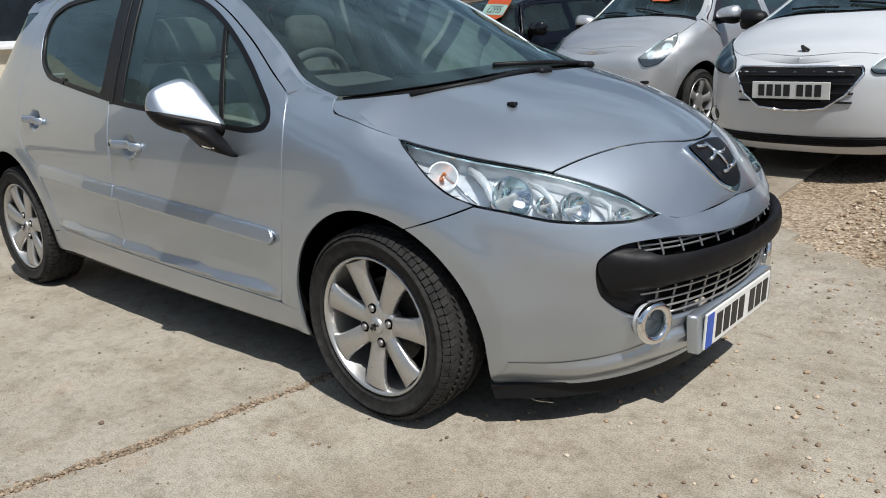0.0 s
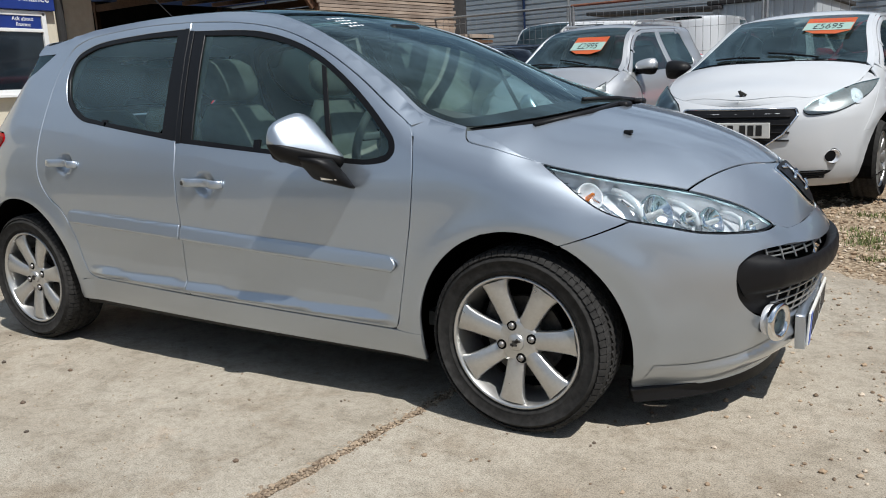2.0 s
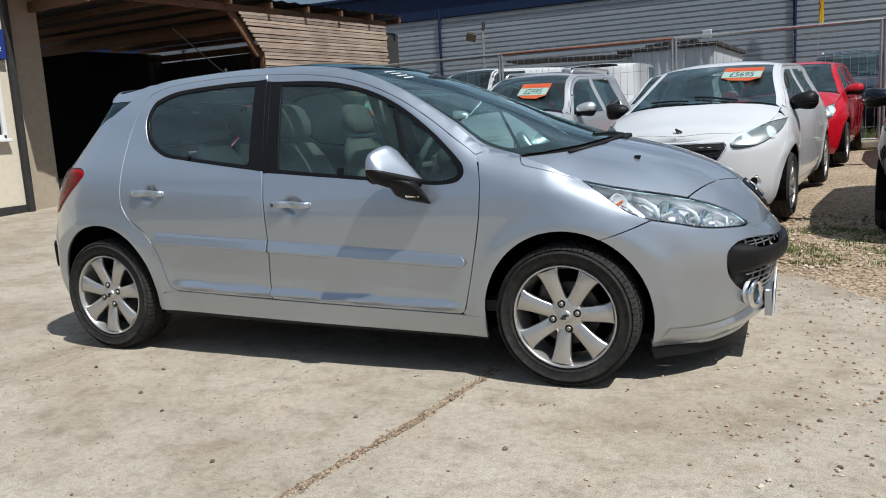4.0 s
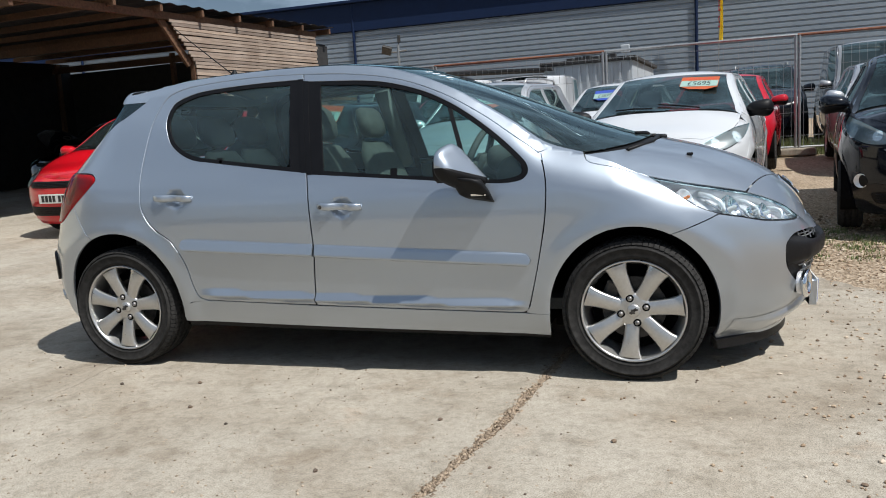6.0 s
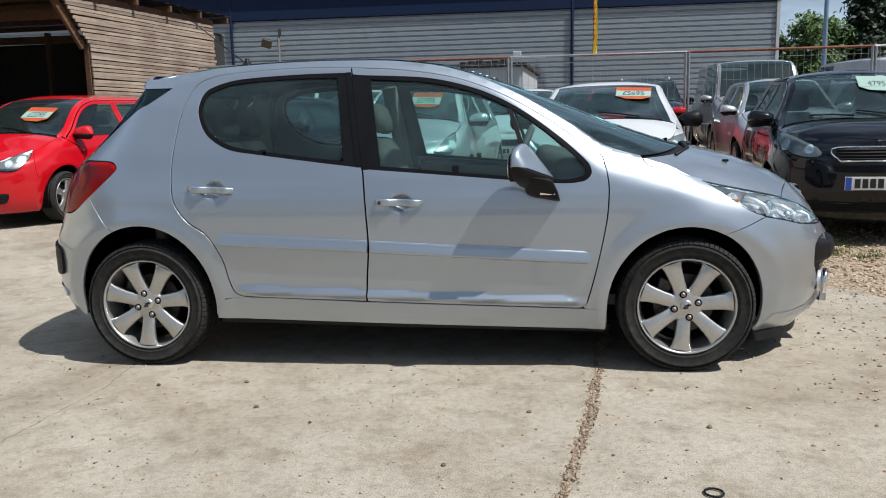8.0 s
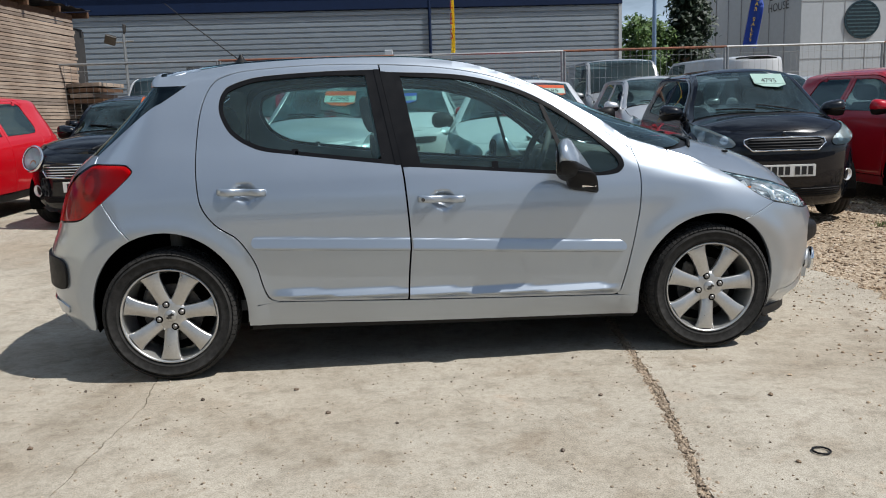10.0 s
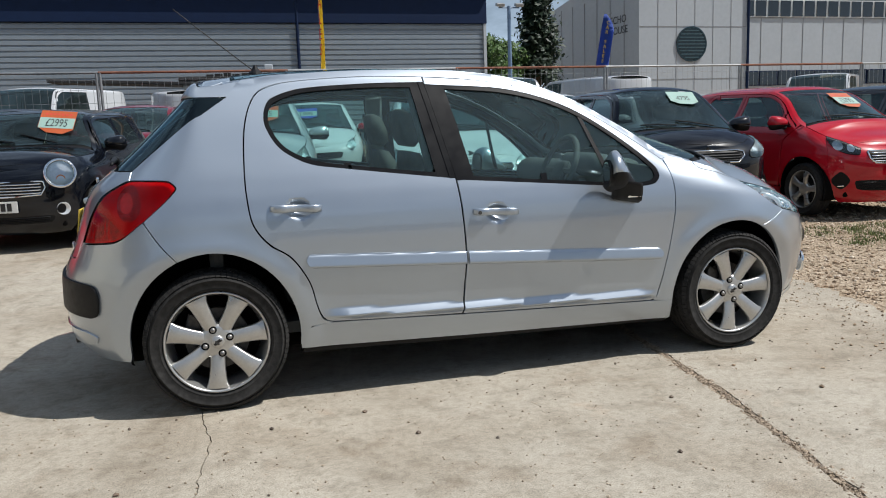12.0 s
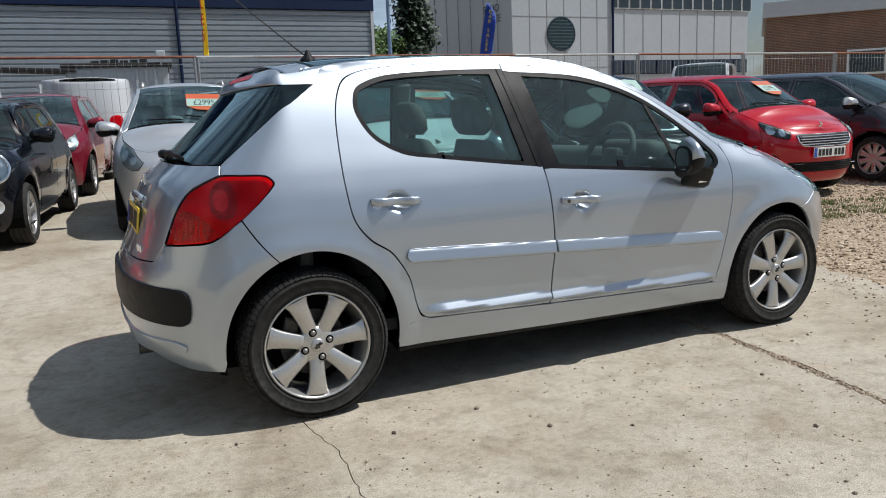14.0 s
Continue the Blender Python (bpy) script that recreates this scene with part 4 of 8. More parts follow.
            if chrome_grille and nm == "grille":
                q = outline([(p[0], p[1]) for p in poly])
                bm = bmesh.new()
                line = [Vector(W(U(p[0]), p[1])) + Vector((0.008, 0, 0)) for p in poly]
                for f in (Vector((1, 1, 1)), Vector((1, -1, 1))):
                    tube(bm, [v * f for v in line], 0.009, 6)
                a, b_ = line[0], line[-1]
                tube(bm, [a, Vector((W(sm, poly[0][1])[0] + 0.01, 0, poly[0][1])), a * Vector((1, -1, 1))], 0.009, 6)
                tube(bm, [b_, Vector((W(sm, poly[-1][1])[0] + 0.01, 0, poly[-1][1])), b_ * Vector((1, -1, 1))], 0.009, 6)
                part("chrome_surround", fixed(bm), CHROME, g, "bright chrome surround", True)
    if fogs:
        for sg in (1, -1):
            n = normal_at(W, U(fogs[0]), fogs[1])
            p = Vector(W(U(fogs[0]), fogs[1])) + Vector(n) * 0.004
            f = Vector((1, sg, 1))
            bm = bmesh.new()
            b2 = outline([(U(fogs[0]) - fogs[2], fogs[1]), (U(fogs[0]), fogs[1] + fogs[2] * 0.75), (U(fogs[0]) + fogs[2], fogs[1]), (U(fogs[0]), fogs[1] - fogs[2] * 0.75)])
            pc = panel(W, b2, 0.05, 1, 0.004, 0.004)
            bm.free()
            fg = skin("fog_lamp", [pc if sg > 0 else mirrored(pc)], BLACK_GLOSS, root)
            bm = bmesh.new()
            if dark_lamps:
                block(bm, (0.012, fogs[2] * 0.9, 0.012), p * f + Vector((0.012, 0, -fogs[2] * 0.45)), 0.003)
                part("daytime_lamp", bm, CHROME, fg)
            else:
                bowl(bm, p * f + Vector((0.008, 0, 0)), (Vector(n) + Vector((0.6, 0, 0))) * f, fogs[2] * 0.62, 0.015)
                part("fog_bowl", fixed(bm), REFLECTOR, fg, "", True)
    if plate_on:
        xp = float(W(sm, plate_z)[0]) + 0.02
        plate(root, (xp, 0, plate_z), Matrix.Rotation(radians(90), 4, "Z"), band=band)
    if badge:
        xb_, zb_ = badge
        bm = bmesh.new()
        for sz, at, t in (((0.012, 0.02, 0.07), (0, 0, 0), 0.4), ((0.012, 0.06, 0.018), (0, 0.012, 0.012), -0.5), ((0.012, 0.05, 0.015), (0, -0.01, -0.018), 0.5)):
            block(bm, sz, at, 0.003, Matrix.Rotation(t, 4, "X"))
        bmesh.ops.translate(bm, verts=bm.verts, vec=(xb_, 0, zb_))
        part("emblem", bm, CHROME if paint is not WHITE else DARK_METAL, root)
    # mirrors, wipers, inside, wheels, belly
    for sg in (-1, 1):
        mx = xa - 0.20
        y0 = -float(W(mx, belt + 0.03)[1])
        m = mirror_parts(root, (mx + 0.02, sg * (y0 + 0.10), belt + 0.08), sg, mirror_paint or paint, 1.05)
        bm = bmesh.new()
        tube(bm, [(mx + 0.05, sg * (y0 - 0.01), belt + 0.02), (mx + 0.03, sg * (y0 + 0.06), belt + 0.03)], 0.02, 8)
        part("mirror_arm", fixed(bm), BLACK_PLASTIC, m)
    bm = bmesh.new()
    for ya, yb in ((0.1, 0.62), (-0.5, 0.05)):
        tube(bm, [Vector(D(cx - 0.06 - 0.05 * k, e)) + Vector((0, 0, 0.012)) for k, (t, e) in enumerate(zip((0, 1, 2), np.linspace(ya, yb, 3)))], 0.008, 6)
    part("wiper", fixed(bm), BLACK_PLASTIC, root)
    if not bonnet_up:
        for sg in (-1, 1):
            seat_parts(root, wb * 0.5, sg * 0.36, SEAT_DARK)
    bm = bmesh.new()
    block(bm, (0.35, P["half"] * 1.6, 0.2), (xa - 0.02, 0, belt - 0.1), 0.08)
    part("dashboard", bm, CABIN, root, "", True)
    pb = outline([(sn, low - 0.02, 1), (sn, belt - 0.02, 1), (sm, min(belt - 0.02, float(rail(sm)) - 0.03), 1), (sm, low - 0.04, 1)])
    liner = outline([(xq, low - 0.02, 1), (xq, belt - 0.03, 1), (xd, belt - 0.03, 1), (xd, low - 0.02, 1)])
    pc = panel(W, liner, 0.15, 1, -0.03, 0)
    skin("inner_liner", [pc], LINER, root)
    skin("inner_liner", [mirrored(pc)], LINER, root)
    bm = bmesh.new()
    block(bm, (wb + 0.9, P["half"] * 1.5, 0.10), (wb / 2, 0, low + 0.05), 0.02)
    block(bm, (0.5, P["half"] * 1.2, 0.4), (wb, 0, 0.48), 0.02)
    block(bm, (0.6, P["half"] * 1.2, 0.5), (-0.1, 0, 0.5), 0.02)
    part("underbody", bm, LINER, root)
    for cxw in (0, wb):
        for sg in (-1, 1):
            w = new("wheel")
            w.parent = root
            if "wheel" not in STOCK:
                STOCK["wheel"] = {}
            key = (wheel_r, spokes, (wheel_finish or ALLOY).name)
            if key not in STOCK["wheel"]:
                wheel_parts(w, wheel_r, wheel_r * 0.70, 0.18, spokes, wheel_finish or ALLOY, True)
                STOCK["wheel"][key] = list(w.children)
            else:
                for o in STOCK["wheel"][key]:
                    q = o.copy()
                    scene.collection.objects.link(q)
                    q.parent = w
            w.matrix_basis = pose(cxw, sg * (P["half"] - 0.115), wheel_r, 0, 0, 0 if sg < 0 else 180)
            bm = bmesh.new()
            revolve(bm, [(R + 0.004, 0.0), (R + 0.004, 0.3)], 28, "Y", (cxw, 0, zc))
            for v in bm.verts:
                v.co.y = sg * (P["half"] - 0.03 - v.co.y)
                v.co.z = max(v.co.z, 0.2)
            part("arch_liner", fixed(bm), LINER, root)
    if rails:
        for sg in (-1, 1):
            pts = [Vector(D(x, sg * 0.88)) + Vector((0, 0, h)) for x, h in ((x0 + 0.15, 0.0), (x0 + 0.22, 0.05), (0.6, 0.055), (x1 - 0.2, 0.05), (x1 - 0.08, 0.0))]
            bm = bmesh.new()
            tube(bm, pts, 0.014, 8)
            part("roof_rail", fixed(bm), ALLOY, root, "silver roof rail", True)
    root.matrix_basis = place
    if scribble:
        bars_on(D, root, *scribble)
    if sign:
        price_sign(B, place, *sign)
    return root


STOCK = {}
GLASS_BULB = plain("bulb_glass", (0.75, 0.76, 0.75), 0.12, 0.3, grain=40)
LETTER_WHITE = plain("white_lettering", (0.80, 0.81, 0.82), 0.5, grain=30, vary=0.03)
SEAT_DARK = plain("dark_seat_cloth", (0.03, 0.03, 0.032), 0.95, grain=200, vary=0.2)
WHITE = car_paint("white_paint", (0.54, 0.555, 0.57), 0.0, 0.3)
BLACK = car_paint("black_paint", (0.003, 0.004, 0.007), 0.0, 0.25, 0.004, 1.42)
RED = car_paint("red_paint", (0.42, 0.004, 0.014), 0.0, 0.3, 0.01)
BRIGHT_RED = car_paint("bright_red_paint", (0.50, 0.003, 0.010), 0.0, 0.3, 0.02)
CRIMSON = car_paint("crimson_paint", (0.16, 0.006, 0.018), 0.2, 0.3, 0.01)
PALE_SILVER = car_paint("pale_silver_paint", (0.55, 0.56, 0.57), 0.7, 0.38)
GREY = car_paint("grey_paint", (0.028, 0.031, 0.037), 0.5, 0.35, 0.02)


def shape(length, wb, fo, width, height, nose=0.70, cowl_z=1.0, cowl=0.1, screen_top=-0.85, roof_end=-0.25, belt=0.92, blunt=2.8, tail=0.12, tumble=0.2, rear_top=0.15):
    """Body curves from a car's main sizes; cowl and screen_top are measured from the front axle."""
    h, xf, xr = width / 2, wb + fo, -(length - wb - fo)
    xc, xs = wb + cowl, wb + screen_top
    xap = xc - 0.22
    zr = height - 0.06
    return dict(
        wb=wb, belt=belt, half=h, xap=xap, cowl=xc, roof_x0=xs, roof_x1=roof_end, bonnet_front=xf - 0.16, quarter=xr + 0.33,
        xa=wb - 0.08, xb=0.05, nf=blunt, nr=2.9, lf=1.3, lr=1.15, barrel=0.02,
        front=[(0.15, xf - 0.13), (0.24, xf - 0.045), (0.36, xf - 0.01), (0.5, xf), (nose - 0.1, xf - 0.012), (nose, xf - 0.06), (nose + 0.12, xf - 0.2), (1.9, xf - 0.6)],
        rear=[(0.2, xr + 0.07), (0.34, xr + 0.01), (0.55, xr), (0.75, xr + 0.03), (belt, xr + tail * 0.6), (zr, xr + tail + rear_top), (height + 0.2, xr + tail + rear_top + 0.05)],
        wide=[(0.15, h - 0.10), (0.24, h - 0.05), (0.33, h - 0.025), (0.5, h - 0.008), (0.66, h), (0.80, h - 0.012), (belt - 0.04, h - 0.04), (belt + 0.03, h - 0.07), (zr, h - 0.07 - tumble), (height + 0.2, h - 0.1 - tumble)],
        rail=[(-1.2, zr - 0.04), (roof_end, zr - 0.03), (0.5, zr), (xs - 0.1, zr - 0.005), (xs + 0.12, zr - 0.06), (xap, cowl_z + 0.0), (xap + 0.2, cowl_z - 0.06), (wb + 0.45, nose + 0.10), (wb + 0.8, nose + 0.05), (wb + 1.22, nose)],
        roll=[(-1.2, 0.03), (xs, 0.03), (xap, 0.04), (wb + 0.2, 0.06), (wb + 1.2, 0.05)],
        rise=[(-1.2, 0.06), (xs, 0.06), (xap, 0.10), (wb + 0.2, 0.16), (wb + 1.2, 0.10)],
        top=[(roof_end - 0.1, zr + 0.01), (0.3, height - 0.005), (0.7, height), (xs - 0.1, height - 0.012), (xs + 0.15, height - 0.07), (xc - 0.05, cowl_z + 0.06), (xc + 0.08, cowl_z + 0.025), (xf - 0.45, nose + 0.19), (xf - 0.2, nose + 0.11), (xf - 0.06, nose)],
        bow=[(roof_end, 2.4), (xs, 2.4), (xc, 2.6), (xf - 0.3, 2.4), (xf, 2.0)],
        arches=[(0, 0.30, 0.375), (wb, 0.30, 0.375)])


# ---- the silver hatchback ----
def main_car():
    B = Body(HATCH)
    W, D, rail, sm, sn = B.wrap, B.deck, B.rail, B.smax, B.smin
    root = new("hatchback_car")
    tagged(root, "silver five-door hatchback with alloy wheels, parked on pale concrete", "car")
    RX, RZ = 0.352, 0.382
    upright = Body(dict(HATCH, tuck=[(0, 0), (2, 0)]))

    def tucked(poly):
        """Lines drawn on the upright tail, laid on the sloping one at the same x."""
        return np.array([(float(B.at_x(float(upright.wrap(p[0], p[1])[0]), p[1])), p[1]) if sn + 0.01 < p[0] < -0.02 and p[1] > 0.62 else (p[0], p[1]) for p in poly])


    def side(name, poly, mat, step=0.03, lift=0.0, thick=0.014, parent=None, label="", steps=None):
        pc = panel(W, poly, step, 1, lift, thick, (), steps)
        p2 = parent or (root, root)
        return skin(name, [pc], mat, p2[0], label), skin(name, [mirrored(pc)], mat, p2[1], label)

    # doors and side glass
    f_out = outline([(1.003, 1.408, 1), (1.265, 1.388), (1.505, 1.344), (1.717, 1.264), (1.901, 1.160), (2.054, 1.054), (2.150, 0.985), (2.178, 0.93), (2.190, 0.86), (2.190, 0.78), (2.18, 0.68), (2.143, 0.49), (2.098, 0.315), (2.085, 0.298), (2.06, 0.292), (1.092, 0.324, 1), (1.10, 0.45), (1.111, 0.587), (1.101, 0.787), (1.086, 0.943)])
    f_hole = outline([(1.022, 1.374, 1), (1.371, 1.350), (1.60, 1.293), (1.78, 1.208), (1.96, 1.082), (2.10, 0.955), (2.118, 0.905), (2.085, 0.870), (1.98, 0.861), (1.50, 0.902), (1.100, 0.936, 1)])
    f_glass = outline([(1.098, 1.352, 1), (1.371, 1.330), (1.59, 1.277), (1.77, 1.192), (1.945, 1.069), (2.080, 0.945), (2.092, 0.908), (2.065, 0.888), (1.985, 0.878), (1.50, 0.919), (1.168, 0.950, 1)])
    r_out = outline([(0.997, 1.410, 1), (0.696, 1.414), (0.372, 1.394), (0.254, 1.357), (0.205, 1.29), (0.176, 1.185), (0.163, 1.013), (0.166, 0.888), (0.185, 0.787), (0.244, 0.707), (0.333, 0.642), (0.402, 0.531), (0.431, 0.42), (0.455, 0.365), (0.50, 0.345), (1.086, 0.325, 1), (1.094, 0.45), (1.105, 0.587), (1.095, 0.787), (1.080, 0.943)])
    r_hole = outline([(0.990, 1.386, 1), (0.726, 1.384), (0.43, 1.366), (0.30, 1.325), (0.265, 1.27), (0.265, 1.20), (0.318, 1.105), (0.43, 1.037), (0.565, 1.012), (0.834, 0.975), (1.066, 0.945, 1)])
    r_glass = outline([(0.935, 1.363, 1), (0.726, 1.365), (0.435, 1.348), (0.31, 1.306), (0.284, 1.265), (0.284, 1.205), (0.335, 1.117), (0.441, 1.055), (0.568, 1.030), (0.834, 0.994), (0.992, 0.975, 1)])
    fd = side("front_door", with_hole(grown(f_out, -0.0012), f_hole), SILVER, 0.012)
    rd = side("rear_door", with_hole(grown(r_out, -0.0012), r_hole), SILVER, 0.012)
    for doors, hole, pane in ((fd, f_hole, f_glass), (rd, r_hole, r_glass)):
        side("window_frame", with_hole(grown(hole, -0.001), pane), BLACK_GLOSS, 0.03, -0.002, 0.01, doors)
        side("window_glass", grown(pane, 0.002), GLASS_SIDE, 0.04, -0.009, 0, doors, "green-tinted side glass")
    side("quarter_light_bar", outline([(1.742, 1.205, 1), (1.764, 1.195, 1), (1.872, 0.888, 1), (1.848, 0.890, 1)]), BLACK_PLASTIC, 0.05, -0.003, 0.004, fd)
    side("pillar_trim", outline([(1.0040, 1.376, 1), (1.030, 1.374, 1), (1.110, 0.934, 1), (1.0850, 0.934, 1)]), BLACK_GLOSS, 0.06, 0.001, 0.004, fd)
    side("pillar_trim", outline([(0.975, 1.386, 1), (1.0005, 1.386, 1), (1.0820, 0.945, 1), (1.055, 0.945, 1)]), BLACK_GLOSS, 0.06, 0.001, 0.004, rd)
    for doors, a, b, z0, z1 in ((fd, 1.118, 2.118, 0.586, 0.528), (rd, 0.392, 1.104, 0.621, 0.587)):
        d = 0.030
        rubbing = outline([(a, z0 + d, 1) if doors is fd else (a + 0.02, z0 + d), (b - 0.03, z1 + d) if doors is fd else (b, z1 + d, 1), (b, z1) if doors is fd else (b, z1 - d, 1), (b - 0.03, z1 - d) if doors is fd else (a + 0.03, z0 - d), (a, z0 - d, 1) if doors is fd else (a, z0)])
        line = lambda s: z0 + (z1 - z0) * (np.asarray(s) - a) / (b - a)

        def proud(s, z):
            m = np.clip((np.asarray(z) - line(s)) / d, -1, 1)
            p = W(s, z)
            p[..., 1] -= 0.005 + (0.012 - 0.008 * m) * (1 - np.abs(m) ** 8)
            return p
        pc = panel(proud, rubbing, 0.03, 1, 0, 0.012, (), (0.08, 0.0075))
        for dr, q in ((doors[0], pc), (doors[1], mirrored(pc))):
            skin("side_moulding", [q], SILVER, dr)
    # Dark sheets added behind the door gaps give the seams their shade.
    for doors, edge in ((fd, f_out), (rd, r_out)):
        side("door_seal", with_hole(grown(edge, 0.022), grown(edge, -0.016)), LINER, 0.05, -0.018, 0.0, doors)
    # door handles
    for doors, x, z, lock in ((fd, 1.255, 0.787, True), (rd, 0.362, 0.852, False)):
        for sg, dr in ((1, doors[0]), (-1, doors[1])):
            bm = bmesh.new()
            rings = []
            for k in range(13):
                t = -1 + k / 6
                xx = x + 0.108 * t
                y = float(W(xx, z)[1]) + 0.0 - (0.026 - 0.018 * t ** 4 if abs(t) < 0.99 else 0.004)
                hh, dd = 0.0165 * (1 - 0.2 * t ** 6), 0.009
                zz = z - 0.004 * t
                rings.append([bm.verts.new((xx, sg * (y + dd * math.copysign(abs(math.cos(a)) ** 0.7, math.cos(a))), zz + hh * math.copysign(abs(math.sin(a)) ** 0.6, math.sin(a)))) for a in np.linspace(0, 2 * math.pi, 12, endpoint=False)])
            for a, b in zip(rings, rings[1:]):
                for q in range(12):
                    bm.faces.new((a[q], a[(q + 1) % 12], b[(q + 1) % 12], b[q]))
            bm.faces.new(rings[0]), bm.faces.new(rings[-1])
            hd = part("door_handle", fixed(bm), SILVER, dr, "", True)
            if lock:
                bm = bmesh.new()
                p = W(x - 0.088, z)
                revolve(bm, [(0.001, 0), (0.008, 0), (0.009, 0.003)], 16, "Y", (x - 0.085, sg * (float(p[1]) - 0.0305), z + 0.001))
                part("lock", fixed(bm), DARK_METAL, hd)

    # fixed panels of the flank
    ra = arch(B, 0, 0.305, RX, RZ, -8, 112)
    rail_back = [(s, float(rail(s))) for s in np.linspace(0.17, 2.18, 30)]
    frame_poly = outline([(2.215, float(rail(2.215)), 1), (2.157, 0.985, 1), (2.0565, 1.0568), (1.903, 1.1628), (1.7185, 1.267), (1.506, 1.3468), (1.2655, 1.3908), (1.003, 1.4112), (0.696, 1.4170), (0.371, 1.3968), (0.250, 1.361), (0.200, 1.291), (0.171, 1.185), (0.158, 1.013), (0.161, 0.888), (0.180, 0.785), (0.240, 0.702), (0.328, 0.639), (0.397, 0.531), (0.426, 0.42), (0.45, 0.36), (0.495, 0.341, 1), (0.40, 0.334, 1)] + ra
                         + [(-0.205, 0.828, 1), (-0.129, 0.886), (-0.080, 0.935), (-0.068, 0.962), (-0.10, 0.990), (-0.2, 0.996), (-0.305, 0.998, 1), (-0.309, 1.032, 1), (-0.11, 1.18), (0.11, 1.332, 1)] + rail_back)
    pc = panel(W, tucked(frame_poly), 0.03, 1, 0, 0.014)
    pil = [outline([(1.40, sg * 1.0, 1), (1.42, sg * 0.93, 1), (1.60, sg * 0.955), (1.85, sg * 0.972), (2.34, sg * 0.978, 1), (2.345, sg * 1.0, 1)]) for sg in (1, -1)]
    dk = [panel(D, p, 0.05, -1, 0, 0.01, (), (0.05, 0.04)) for p in pil]
    rr = [panel(D, outline([(0.10, sg * 1.0, 1), (0.10, sg * 0.90, 1), (1.42, sg * 0.93, 1), (1.40, sg * 1.0, 1)]), 0.05, -1, 0, 0.01, (), (0.05, 0.03)) for sg in (1, -1)]
    skin("side_frame", [pc, dk[0], rr[0]], SILVER, root)
    skin("side_frame", [mirrored(pc), dk[1], rr[1]], SILVER, root)
    side("sill", outline([(0.352, 0.235, 1), (2.185, 0.186, 1), (2.187, 0.284, 1), (2.06, 0.287), (1.09, 0.319), (0.50, 0.339), (0.405, 0.329), (0.358, 0.30)]), SILVER, 0.04)
    side("sill_edge", outline([(0.36, 0.205, 1), (2.18, 0.160, 1), (2.18, 0.184, 1), (0.36, 0.232, 1)]), BLACK_PLASTIC, 0.1, -0.012)
    fa = arch(B, 2.54, 0.29, RX, 0.375, 182, 64)
    wing = outline([(2.170, 0.982, 1), (2.212, float(rail(2.212)), 1)] + [(s, float(rail(s))) for s in (2.24, 2.28, 2.32)] + [(2.343, float(rail(2.343)), 1), (2.352, 0.945), (2.366, 0.930), (2.39, 0.921), (2.50, 0.897), (2.60, 0.877), (2.678, 0.862, 1), (2.702, 0.82), (2.745, 0.762), (2.79, 0.722), (2.852, 0.696, 1)] + fa[::-1] + [(2.190, 0.186, 1), (2.190, 0.286, 1), (2.09, 0.292), (2.105, 0.318), (2.148, 0.49), (2.186, 0.68), (2.196, 0.78), (2.196, 0.86), (2.184, 0.93)])
    side("front_wing", grown(wing, 0.001), SILVER, 0.025)

    side("pillar_foot", outline([(2.12, 0.955, 1), (2.30, 0.95, 1), (2.30, 0.985, 1), (2.16, 1.03, 1)]), SILVER, 0.03, -0.006, 0.0)
    # nose
    fb = arch(B, 2.54, 0.29, RX, 0.375, 63, -20)
    nose = outline([(2.858, 0.692, 1), (2.957, 0.672), (3.072, 0.647), (3.259, 0.632), (3.380, 0.633, 1)] + [(s, float(rail(s))) for s in np.linspace(3.41, sm - 0.03, 10)]
                   + [(sm, float(rail(sm)), 1), (sm, 0.556, 1), (3.62, 0.561), (3.50, 0.571), (3.38, 0.582), (3.24, 0.578), (3.165, 0.545), (3.150, 0.50), (3.165, 0.445), (3.22, 0.395), (3.30, 0.355), (3.40, 0.335), (3.5, 0.328), (sm, 0.328, 1), (sm, 0.155, 1), (3.3, 0.150), (2.90, 0.150, 1)] + fb[::-1])
    pn = panel(W, nose, 0.025, 1, 0, 0.02, (sm,))
    xe = float(B.ex[-1])
    cap = outline([(3.01, 1.0, 1), (3.10, 0.62), (3.165, 0.3), (3.185, 0), (3.165, -0.3), (3.10, -0.62), (3.01, -1.0, 1), (3.2, -1.0, 1), (xe, -1.0, 1), (xe, 1.0, 1), (3.2, 1.0, 1)])
    pk = panel(D, cap, 0.03, -1, 0, 0.012, (xe,), (0.02, 0.05))
    skin("front_bumper", [pn, mirrored(pn), pk], SILVER, root)
    pc = panel(W, outline([(2.90, 0.106, 1), (2.89, 0.152, 1), (3.3, 0.152), (sm, 0.152, 1), (sm, 0.104, 1), (3.3, 0.102)]), 0.05, 1, 0.015, 0.05, (sm,))
    skin("front_lip", [pc, mirrored(pc)], BLACK_PLASTIC, root, "scuffed black plastic lip")
    bon = outline([(2.668, 0), (2.625, -0.43), (2.545, -0.68), (2.458, -0.87), (2.37, -0.985), (2.354, -1.0, 1), (2.60, -1.0, 1), (2.62, -0.996, 1), (3.003, -0.996, 1), (3.093, -0.62), (3.158, -0.3), (3.178, 0), (3.158, 0.3), (3.093, 0.62), (3.003, 0.996, 1), (2.62, 0.996, 1), (2.60, 1.0, 1), (2.354, 1.0, 1), (2.37, 0.985), (2.458, 0.87), (2.545, 0.68), (2.625, 0.43)])
    flank = panel(W, outline([(2.352, float(rail(2.352)), 1), (2.358, 0.945), (2.370, 0.934), (2.395, 0.925), (2.50, 0.901), (2.60, 0.881), (2.672, 0.866, 1)] + [(s, float(rail(s))) for s in np.linspace(2.66, 2.37, 14)]), 0.02, 1, 0, 0.012)
